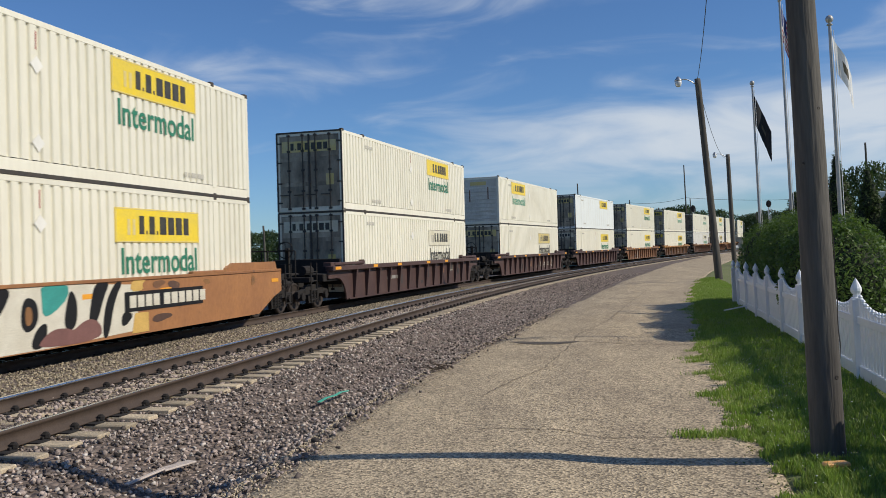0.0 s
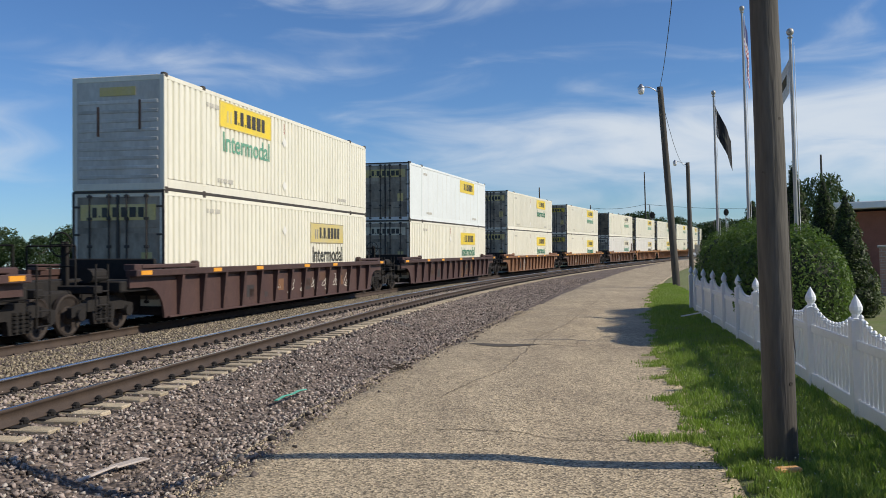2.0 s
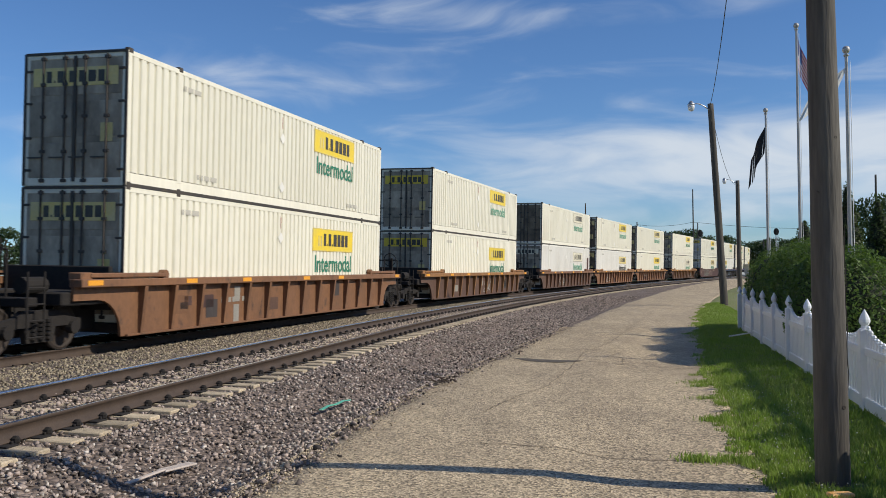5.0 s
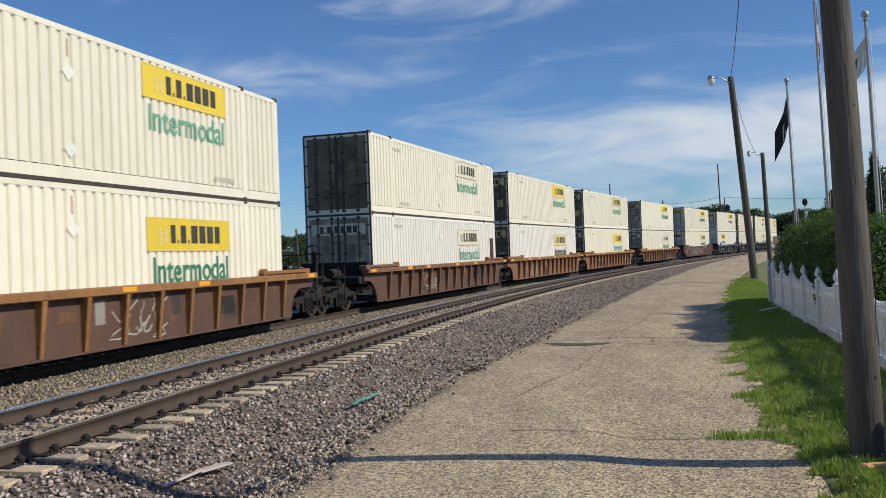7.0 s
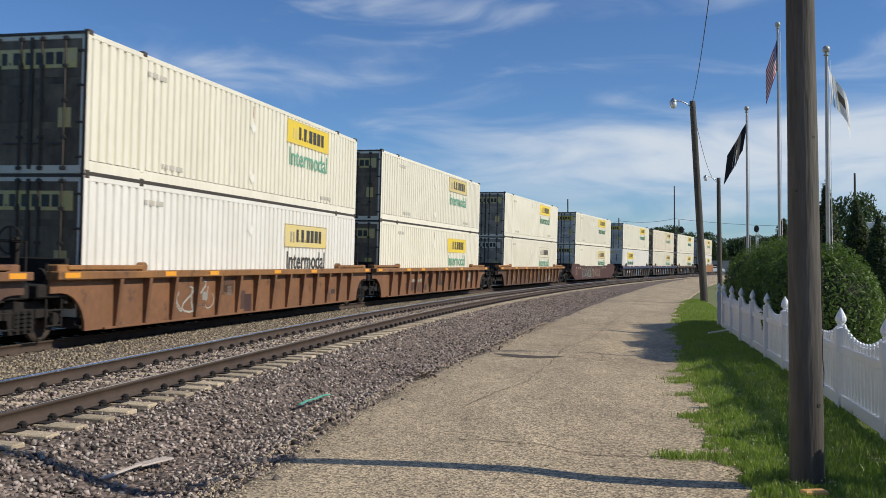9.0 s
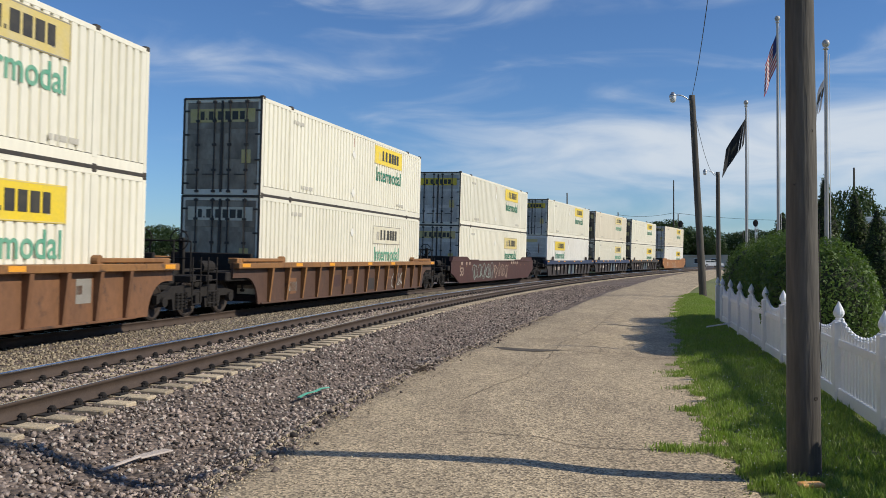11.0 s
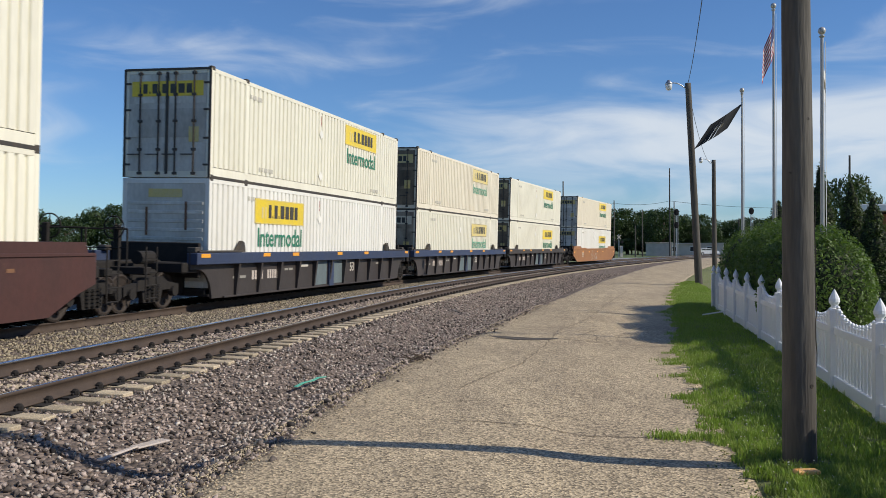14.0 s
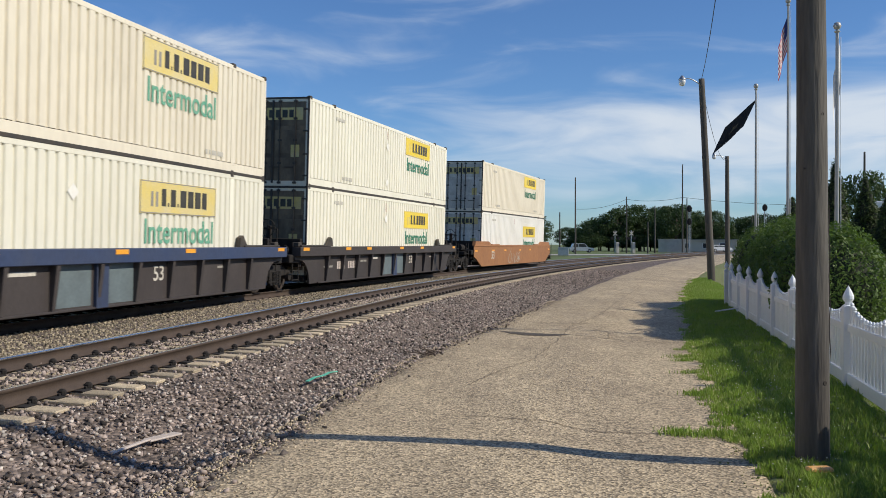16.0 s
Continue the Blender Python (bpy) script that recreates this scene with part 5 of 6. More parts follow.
    for i, (s0, c, up, low) in enumerate(rows):
        car = build_car(c[4], c[0], c[1], c[2], ribs=13 if c[0] == "slate" else 16, mark=c[0] not in ("red_oxide",), **c[3])
        if i == 0:
            graffiti_letters(car)
        if i in (10, 14):
            if i == 10:
                for k in range(5):
                    outlined_letter(car, -5.3 + k * 0.92, 0.50, 60 + k, "spray_mint")
                for k in range(4):
                    outlined_letter(car, -0.7 + k * 0.85, 0.36, 70 + k, "spray_tan")
                for k in range(14):
                    part("dash", shared("dash", lambda: Geo().box((0, 0, 0), (0.22, 0.004, 0.07)).mesh("dash", M["rust"])), car, "faded orange dash", pose(-8.2 + k * 1.18, -1.424, 1.12))
                for k in (-7.9, -7.0, -6.4, 3.3, 3.8, 4.3, 4.9):
                    part("stencil", shared("small_plate", lambda: Geo().box((0, 0, 0), (0.26, 0.004, 0.16)).mesh("stencil", M["spray_tan"])), car, "small pale stencil bar", pose(k, -1.424, 1.27))
            else:
                tag_lines(car, -2.0, i, 6, big=1.35)
            part("number", text_mesh("53", 0.62, 0.46, M["spray_tan" if i == 10 else "stencil"]), car, "painted number 53", pose(-8.2 if i == 10 else -6.3, -1.424, 0.60))
        if i == 2:
            for k in range(7):
                tag_lines(car, -1.6 + k * 1.09, 40 + k, 2, "stencil", 0.62)
        if i in (3, 5, 6, 7, 9):
            tag_lines(car, {3: 1.0, 5: 0.5, 6: -3, 7: -4.5, 9: 4.0}[i], i, 10 if i == 3 else 5, "spray_grey" if i != 3 else "ochre")
        if i in (11, 12, 13):
            stencil(car, -5.82, 0.75, (0.13, 0.13, 0.13, 0.13), "litter_wood", 0.26)
            stencil(car, -4.82, 0.75, (0.10, 0.10, 0.10, 0.10, 0.10, 0.10), "litter_wood", 0.26)
            stencil(car, -3.62, 0.86, (0.25, 0.3), "grey_ink", 0.07)
            stencil(car, -2.6, 0.95, (0.8,), "stencil", 0.08)
            part("number", text_mesh("53", 0.42, 0.34, M["stencil"]), car, "painted number 53", pose(2.1, -1.428, 0.66))
            part("centre_post", Geo().box((0.12, -1.46, 0.66), (0.40, 0.10, 0.92), 0.01).mesh("centre_post", M["blue"]), car, "broad dark blue side post")
            stencil(car, 5.1, 0.9, (0.3, 0.3), "grey_ink", 0.06)
            stencil(car, -6.95, 0.72, (0.75,), "grey_ink", 0.07)
        if c[2] == "ribbed":
            rr = random.Random(100 + i)
            half, rb = c[3]["half"], 16
            spots = []
            for q in range(9):
                cell = rr.randrange(2, 13)
                x = -half + 0.95 + (cell + 0.5) * (2 * half - 1.9) / (rb - 1)
                spots.append((x + rr.uniform(-0.2, 0.2), rr.uniform(0.45, 1.0), rr.uniform(0.2, 0.75), rr.uniform(0.08, 0.5), rr.choice(("grey_ink", "slate", "rust", "brown", "slate", "maroon") if c[0] != "slate" else ("slate", "blue", "slate", "maroon"))))
            if c[0] == "slate":
                spots = [(q, 0.70, 1.08, 0.86, "panel_grey") for q in (-0.70, 0.84)]
            faded_patches(car, spots, i)
        if i in (1, 4, 8):
            stencil(car, -4.2, 0.82, (0.5, 0.4, 0, 0.3), "grey_ink", 0.13)
        boxes = []
        for lev, b in (("lower", low), ("upper", up)):
            lab = "%s %s 53-foot container %s" % (words[b[1]], "corrugated steel" if b[0] == "ribbed" else "smooth plate", "riding in a well car" if lev == "lower" else "stacked on another container")
            boxes.append(build_container("container", lab, b[0], b[1], b[2], b[3], b[4], b[5], b[6], b[7], bool(b[8])))
        f, r = c[3]["front_truck"] or 9.6, c[3]["rear_truck"] or 9.6
        TRAIN.append((s0 + CL / 2, 9.9 if f > 10 and r > 10 else 9.6, car, boxes))


build_train()
SPEED = 16.362

# ---------------------------------------------------------------- verge, fence, hedge
FENCE_X0, FENCE_Y0, FENCE_K = 4.62, 10.03, 0.2245


def fence_x(y):
    return FENCE_X0 + FENCE_K * (y - FENCE_Y0)


def lawn_z(x, y):
    _, r = road_sides(y)
    u = min(1, max(0, (x - r + 0.08) / 0.40))
    return -0.075 + 0.095 * u * u * (3 - 2 * u) + u * (wobble(x, y, 0.8, 0.022) + wobble(x, y, 3.0, 0.010))


def build_verge():
    rows = []
    for y in np.concatenate([np.arange(-20, 4, 2.0), np.arange(4, 40, 0.25), np.arange(40, 120, 2.0)]):
        _, r = road_sides(y)
        row = []
        for i in range(44):
            u = (i / 43) ** 2.4
            x = r - 0.6 + u * 32.0
            z = lawn_z(x, y)
            if i == 0:
                z = -0.4
            row.append((x, y, z))
        rows.append(row)
    tagged(new("lawn", grid_mesh("lawn", rows, M["turf"])), "mown green grass verge beside the lane", "grass", kind="structure")


def blades(name, x, y, z, h, label, mat, seed):
    """Grass as single bent blades in one object."""
    rnd = np.random.RandomState(seed)
    n = len(x)
    a = rnd.uniform(0, 2 * np.pi, n)
    w = rnd.uniform(0.0026, 0.0060, n)
    h = h * rnd.uniform(0.5, 1.35, n)
    dx, dy = np.cos(a), np.sin(a)
    lean = rnd.uniform(0.1, 0.7, n) * h
    la = rnd.uniform(0, 2 * np.pi, n)
    p0 = np.stack([x - dx * w, y - dy * w, z], -1)
    p1 = np.stack([x + dx * w, y + dy * w, z], -1)
    mx, my = x + np.cos(la) * lean * 0.35, y + np.sin(la) * lean * 0.35
    p2 = np.stack([mx + dx * w * 0.8, my + dy * w * 0.8, z + h * 0.6], -1)
    p3 = np.stack([mx - dx * w * 0.8, my - dy * w * 0.8, z + h * 0.6], -1)
    p4 = np.stack([x + np.cos(la) * lean, y + np.sin(la) * lean, z + h], -1)
    v = np.stack([p0, p1, p2, p3, p4], 1).reshape(-1, 3)
    k = np.arange(n)[:, None] * 5
    f = np.concatenate([k + [0, 1, 2], k + [0, 2, 3], k + [3, 2, 4]])
    return tagged(new(name, from_arrays(name, v, f, mat)), label, "grass", kind="stuff")


def build_grass():
    rnd = np.random.RandomState(2)
    n = 270000
    y = 4.3 + 38 * rnd.uniform(0, 1, n) ** 2.5
    _, r = road_sides(y)
    u = rnd.uniform(0, 1, n) ** 1.15
    x = r - 0.50 + u * (fence_x(y) + 1.35 - r)
    edge = np.array([noise.noise((a * 1.1, b * 1.1, 5.0)) for a, b in zip(x, y)])
    fine = np.array([noise.noise((a * 4.0, b * 4.0, 8.0)) for a, b in zip(x, y)])
    clump = np.array([noise.noise((a * 7.5, b * 7.5, 2.0)) for a, b in zip(x, y)])
    keep = ((x - r) > edge * 0.36 + fine * 0.30 - 0.03) & (rnd.uniform(0, 1, n) < 0.90 + 0.6 * clump + 0.3 * fine)
    x, y, edge, fine, clump = x[keep], y[keep], edge[keep], fine[keep], clump[keep]
    z = np.array([max(-0.02, lawn_z(a, b) - 0.006) for a, b in zip(x, y)])
    h = np.clip(0.050 + 0.028 * edge + 0.045 * clump + 0.025 * fine, 0.020, 0.12)
    blades("grass", x, y, z, h, "uneven green grass clumps along the lane", M["grass"], 3)
    n = 170
    y = rnd.uniform(5.6, 12, n)
    _, r = road_sides(y)
    x = r + 0.15 + rnd.uniform(0, 1.2, n) * np.abs(rnd.normal(0.6, 0.3, n))
    z = np.array([lawn_z(a, b) for a, b in zip(x, y)]) + rnd.uniform(0.05, 0.085, n)
    scatter_rocks("clover_heads", np.stack([x, y, z], -1), 0.006, M["clover"], "small white clover heads in the grass", 6)["category"] = "clover"
    n = 420
    y = rnd.uniform(5.4, 12, n)
    _, r = road_sides(y)
    x = r + rnd.normal(0.02, 0.08, n)
    scatter_rocks("dirt_clods", np.stack([x, y, np.full(n, -0.012)], -1), 0.009, M["turf"], "dark crumbs of soil along the grass edge", 7)["category"] = "soil"
    # tufts that grow out along cracks in the lane
    xs, ys = [], []
    for cx, cy, w in ((2.35, 7.72, 0.22), (2.1, 7.80, 0.16), (2.55, 7.75, 0.25), (2.85, 9.8, 0.16), (3.30, 11.4, 0.26), (3.62, 13.0, 0.24), (3.5, 12.6, 0.2)):
        m = 260
        xs.append(cx + rnd.normal(0, w * 0.5, m)); ys.append(cy + rnd.normal(0, 0.07, m))
    x, y = np.concatenate(xs), np.concatenate(ys)
    blades("grass_tufts", x, y, np.full(len(x), -0.03), 0.055, "grass tufts growing from cracks in the lane", M["grass"], 4)


def picket_cap(g, c, s):
    """Gothic post cap: neck, ball, spear point."""
    prof = [(0.98, 0), (0.98, 0.02), (0.55, 0.03), (0.50, 0.07), (0.72, 0.085), (0.92, 0.12), (0.90, 0.16), (0.60, 0.22), (0.28, 0.27), (0.02, 0.31)]
    g.lathe([(r * s, z * s / 0.085) for r, z in prof], 12, c)


def build_fence():
    f = thing("picket_fence", "white vinyl picket fence with spear-capped posts", "fence")
    post = Geo().box((0, 0, 0.46), (0.125, 0.125, 0.96), 0.008)
    picket_cap(post, (0, 0, 0.93), 0.067)
    post_me = post.mesh("post", M["vinyl"])
    pk = {}
    th = math.atan(FENCE_K)
    gap = 1.87
    d = Vector((math.sin(th), math.cos(th), 0))
    rot = 90 - math.degrees(th)
    start = Vector((FENCE_X0, FENCE_Y0, 0)) - d * gap * 5
    rail = Geo().box((gap / 2, 0, 0), (gap - 0.12, 0.045, 0.085), 0.006).mesh("rail", M["vinyl"])
    base = Geo().box((gap / 2, 0, 0), (gap - 0.12, 0.05, 0.14), 0.006).mesh("bottom_rail", M["vinyl"])
    n = 13
    for j in range(14):
        p = start + d * gap * j
        if j == 13:
            p = start + d * (gap * 12 + 1.25)
        part("post", post_me, f, at=pose(p.x, p.y, 0, 0, 0, rot))
        if j < 12:
            part("rail", rail, f, at=pose(p.x, p.y, 0.70, 0, 0, rot))
            part("bottom_rail", base, f, at=pose(p.x, p.y, 0.12, 0, 0, rot))
            for i in range(n):
                u = (i + 0.5) / n
                h = 0.80 + 0.17 * (2 * abs(u - 0.5)) ** 2.2
                key = round(h, 3)
                if key not in pk:
                    g = Geo().box((0, 0, h / 2 + 0.03), (0.098, 0.024, h - 0.06), 0.006)
                    g.lathe([(0.024, 0), (0.024, 0.012), (0.016, 0.02), (0.026, 0.032), (0.014, 0.05), (0.002, 0.06)], 8, (0, 0, h - 0.01))
                    pk[key] = g.mesh("picket", M["vinyl"])
                q = p + d * (0.06 + u * (gap - 0.12))
                part("picket", pk[key], f, at=pose(q.x + 0.012, q.y, 0, 0, 0, rot))
    # the return at the far corner
    p = start + d * (gap * 12 + 1.25)
    for k in range(1, 3):
        q = p + Vector((d.y, -d.x, 0)) * gap * k
        part("post", post_me, f, at=pose(q.x, q.y, 0, 0, 0, rot))
        a = p + Vector((d.y, -d.x, 0)) * gap * (k - 1)
        part("rail", rail, f, at=pose(a.x, a.y, 0.70, 0, 0, -math.degrees(th)))
        part("bottom_rail", base, f, at=pose(a.x, a.y, 0.12, 0, 0, -math.degrees(th)))


def leaf_cloud(name, centres, radii, count, size, mat, seed, shell=0.75, squash=1.0, up=0.35):
    """Many small folded leaves spread through the outer shell of overlapping lobes."""
    rnd = np.random.RandomState(seed)
    centres, radii = np.array(centres, dtype=float), np.array(radii, dtype=float)
    vol = np.prod(radii, axis=1) ** (2 / 3)
    pick = rnd.choice(len(centres), count, p=vol / vol.sum())
    d = rnd.normal(size=(count, 3)); d /= np.linalg.norm(d, axis=1)[:, None]
    k = shell + (1.06 - shell) * rnd.uniform(0, 1, (count, 1)) ** 0.6
    p = centres[pick] + d * radii[pick] * k
    # drop those deep inside another lobe
    inside = np.zeros(count, dtype=bool)
    for c, r in zip(centres, radii):
        inside |= (((p - c) / r) ** 2).sum(1) < (shell * 0.9) ** 2
    p, d = p[~inside], d[~inside]
    n = len(p)
    nrm = d * 0.7 + rnd.normal(size=(n, 3)) * 0.6 + [0, 0, up]
    nrm /= np.linalg.norm(nrm, axis=1)[:, None]
    a = np.cross(nrm, rnd.normal(size=(n, 3))); a /= np.linalg.norm(a, axis=1)[:, None]
    b = np.cross(nrm, a)
    s = size * rnd.uniform(0.6, 1.4, (n, 1))
    v = np.stack([p - a * s, p + b * s * 0.45 + nrm * s * 0.15, p + a * s, p - b * s * 0.45 + nrm * s * 0.15], 1).reshape(-1, 3)
    f = np.arange(4 * n).reshape(-1, 4)
    return from_arrays(name, v, f, mat)


# solid lobes under the leaves, coloured dark as the shaded inside
def core_mesh(centres, radii, k, mat, name):
    g = Geo()
    for c, r in zip(centres, radii):
        bm = bmesh.new()
        bmesh.ops.create_icosphere(bm, subdivisions=2, radius=1)
        vs = [(c[0] + q.co.x * r[0] * k, c[1] + q.co.y * r[1] * k, c[2] + q.co.z * r[2] * k) for q in bm.verts]
        g.add(vs, [tuple(x.index for x in p.verts) for p in bm.faces])
        bm.free()
    return g.mesh(name, mat, True)


def build_hedge():
    rnd = random.Random(6)
    spans = [("hedge_bush", (6.80, 15.5), 1, 1.35, 1.98, "dense round green bush behind the white fence", 34000),
             ("hedge_bush", None, 0, 1.3, 2.06, "overgrown clipped hedge spilling over the white fence", 105000)]
    for name, at, one, r, h, label, count in spans:
        t = thing(name, label, "hedge")
        cs, rs = [], []
        if one:
            for i in range(7):
                a = i * 0.9
                cs.append((at[0] + 0.20 * math.cos(a), at[1] + 0.30 * math.sin(a), 0.80 + 0.10 * (i % 3)))
                rs.append((0.72 + 0.04 * (i % 3), 0.95, h - cs[-1][2] - 0.03 * i))
        else:
            for i in range(40):
                y = 16.4 + (i // 2) * 0.42
                x = fence_x(y) + (0.97 if i % 2 or y < 19.5 else 1.50) + rnd.uniform(-0.08, 0.10)
                z = 1.05 + rnd.uniform(-0.1, 0.1)
                cs.append((x, y, z)); rs.append((0.80 + rnd.uniform(-0.1, 0.1), 0.72, h - z + rnd.uniform(-0.08, 0.08) + 0.15 * math.sin(2.5 * y)))
        part("foliage", leaf_cloud("foliage", cs, rs, count, 0.034, M["hedge"], 5 + one, 0.86), t)
        part("shade_core", core_mesh(cs, rs, 0.86, M["core"], "shade_core"), t)["kind"] = "stuff"


def conifer(name, x, y, h, r, seed, label):
    t = thing(name, label, "conifer tree", at=pose(x, y, 0))
    part("trunk", Geo().tube((0, 0, 0), (0, 0, h * 0.9), 0.09, 0.02, 8).mesh("trunk", M["bark"]), t)
    rnd = np.random.RandomState(seed)
    cs, rs = [], []
    for i in range(26):
        u = i / 25
        k = r * (1 - u) ** 0.9 * 0.80 + 0.05
        a = i * 2.4
        cs.append((math.cos(a) * k * 0.45, math.sin(a) * k * 0.45, 0.35 + u * (h - 0.55)))
        rs.append((k * 0.8 + 0.06, k * 0.8 + 0.06, 0.26 + 0.22 * rnd.uniform()))
    part("crown", leaf_cloud("crown", cs, rs, 22000, 0.036, M["conifer"], seed, 0.7, up=0.8), t)
    part("shade_core", core_mesh(cs, rs, 0.8, M["core"], "shade_core"), t)["kind"] = "stuff"


def tree_meshes(seed, h, r, leaves, size, mat):
    """Tapered trunk with limbs, and a crown of leaf clumps with gaps."""
    rnd = random.Random(seed)
    g = Geo().tube((0, 0, 0), (0.1, 0, h * 0.45), 0.24, 0.17, 8).tube((0.1, 0, h * 0.45), (0, 0.1, h * 0.8), 0.17, 0.05, 8)
    cs, rs = [], []
    for i in range(15):
        a, u = i * 2.4 + rnd.uniform(-0.3, 0.3), (i + 0.5) / 15
        z = h * (0.34 + 0.56 * u)
        k = r * (0.35 + 0.5 * math.sin(math.pi * (0.12 + 0.78 * u))) * rnd.uniform(0.75, 1.1)
        p = (math.cos(a) * k, math.sin(a) * k, z)
        g.tube((0.05, 0.0, max(h * 0.3, z - h * 0.18)), p, 0.07, 0.02, 6)
        q = rnd.uniform(0.30, 0.45) * r
        cs.append(p); rs.append((q, q, q * rnd.uniform(0.65, 0.9)))
    cs.append((0, 0, h * 0.9)); rs.append((r * 0.4, r * 0.4, h * 0.10))
    return g.mesh("trunk", M["bark"]), leaf_cloud("crown", cs, rs, leaves, size, mat, seed, 0.35)


def build_trees():
    kinds = [tree_meshes(31 + i, 10, 4.6, 4200, 0.26, M["leaf_far"]) for i in range(4)]
    rnd = random.Random(12)

    def plant(x, y, s, label, w=1.0):
        k = kinds[rnd.randrange(4)]
        t = thing("tree", label, "tree", "trees beyond the railway", pose(x, y, -0.1, 0, 0, rnd.uniform(0, 360)))
        t.scale = (s * w, s * w, s)
        part("trunk", k[0], t); part("crown", k[1], t)
    # az in degrees from +y, distance, height factor
    for i in range(28):
        az = -36 + i * 1.55 + rnd.uniform(-0.5, 0.5)
        dist = 150 + rnd.uniform(-18, 22)
        h = 0.72 + 0.16 * math.sin(i * 1.3) + rnd.uniform(-0.08, 0.08)
        plant(dist * math.sin(radians(az)), dist * math.cos(radians(az)), h, "leafy green tree beyond the railway", 1.15)
    for i in range(30):
        az = 8.2 + i * 0.55 + rnd.uniform(-0.2, 0.2)
        dist = 228 + rnd.uniform(-12, 25)
        u = az
        h = 1.12 if 10.4 < u < 17.2 else 0.85 if u > 17 else 0.62 + 0.3 * max(0, u - 9.2)
        plant(dist * math.sin(radians(az)), dist * math.cos(radians(az)), h * rnd.uniform(0.62, 1.12), "leafy green tree beyond the level crossing", 1.05)
    for i in range(24):
        az = 8.6 + i * 0.42 + rnd.uniform(-0.15, 0.15)
        dist = 222 + rnd.uniform(-3, 6)
        plant(dist * math.sin(radians(az)), dist * math.cos(radians(az)), rnd.uniform(0.3, 0.42), "low leafy shrub under the trees beyond the crossing", 2.0)
    for az, dist, h in ((25.64, 66.5, 0.67), (28.2, 150, 0.75), (30, 150, 0.8), (31.5, 150, 0.75), (23, 130, 0.62), (21.5, 150, 0.66), (20, 160, 0.6)):
        plant(dist * math.sin(radians(az)), dist * math.cos(radians(az)), h, "leafy green tree behind the hedge", 0.62 if dist < 100 else 1.0)
    conifer("conifer", 9.36, 21.0, 3.40, 0.66, 1, "dark green columnar conifer behind the hedge")
    conifer("conifer", 9.62, 20.0, 3.02, 0.58, 2, "dark green columnar conifer behind the hedge")
    conifer("conifer", 9.76, 19.3, 2.62, 0.62, 3, "dark conifer with browned sprays behind the hedge")
    conifer("conifer", 9.52, 24.0, 2.85, 0.62, 4, "dark green columnar conifer behind the hedge")


# ---------------------------------------------------------------- poles, lamps, wires, flags
def wood_pole(name, base, top, r0, r1, label, seed):
    t = thing(name, label, "utility pole", at=pose(*base))
    v = Vector(top) - Vector(base)
    rnd = random.Random(seed)
    rings = 26
    verts, n = [], 16
    for k in range(rings + 1):
        u = k / rings
        r = r0 + (r1 - r0) * u
        for i in range(n):
            a = 2 * math.pi * i / n
            q = r * (1 + 0.035 * noise.noise((math.cos(a) * 2, math.sin(a) * 2, u * 9 + seed)))
            verts.append((v.x * u + q * math.cos(a), v.y * u + q * math.sin(a), -0.15 + (v.z + 0.15) * u))
    faces = [(k * n + i, k * n + (i + 1) % n, (k + 1) * n + (i + 1) % n, (k + 1) * n + i) for k in range(rings) for i in range(n)]
    faces.append(tuple(range(rings * n, rings * n + n)))
    part("shaft", Geo().add(verts, faces).mesh("shaft", M["wood_pole"], True), t)
    return t


def street_lamp(pole, at, reach):
    """Curved bracket with a bowl lamp, on a pole; reach: sideways vector."""
    g = Geo()
    pts = [Vector(at) + Vector(reach) * u + Vector((0, 0, 0.30 * math.sin(u * 2.2))) for u in np.linspace(0, 1, 8)]
    g.path([tuple(p) for p in pts], 0.025, 6)
    part("bracket", g.mesh("bracket", M["steel"]), pole, "grey steel lamp bracket")
    e = pts[-1]
    h = part("lamp_head", Geo().lathe([(0.05, 0.18), (0.09, 0.12), (0.14, 0.06), (0.17, 0.0), (0.15, -0.02)], 14, tuple(e)).mesh("lamp_head", M["steel"], True), pole, "grey lamp head")
    part("lens", Geo().lathe([(0.155, -0.02), (0.15, -0.12), (0.12, -0.24), (0.06, -0.28)], 14, tuple(e)).mesh("lens", M["lampglass"], True), pole, "clear glass lamp bowl")


def cable(a, b, sag, r, label):
    g = Geo()
    pts = []
    for u in np.linspace(0, 1, 24):
        p = Vector(a) * (1 - u) + Vector(b) * u
        p.z -= sag * 4 * u * (1 - u)
        pts.append(tuple(p))
    g.path(pts, r, 5)
    tagged(new("cable", g.mesh("cable", M["wire"])), label, "cable", "overhead cables")


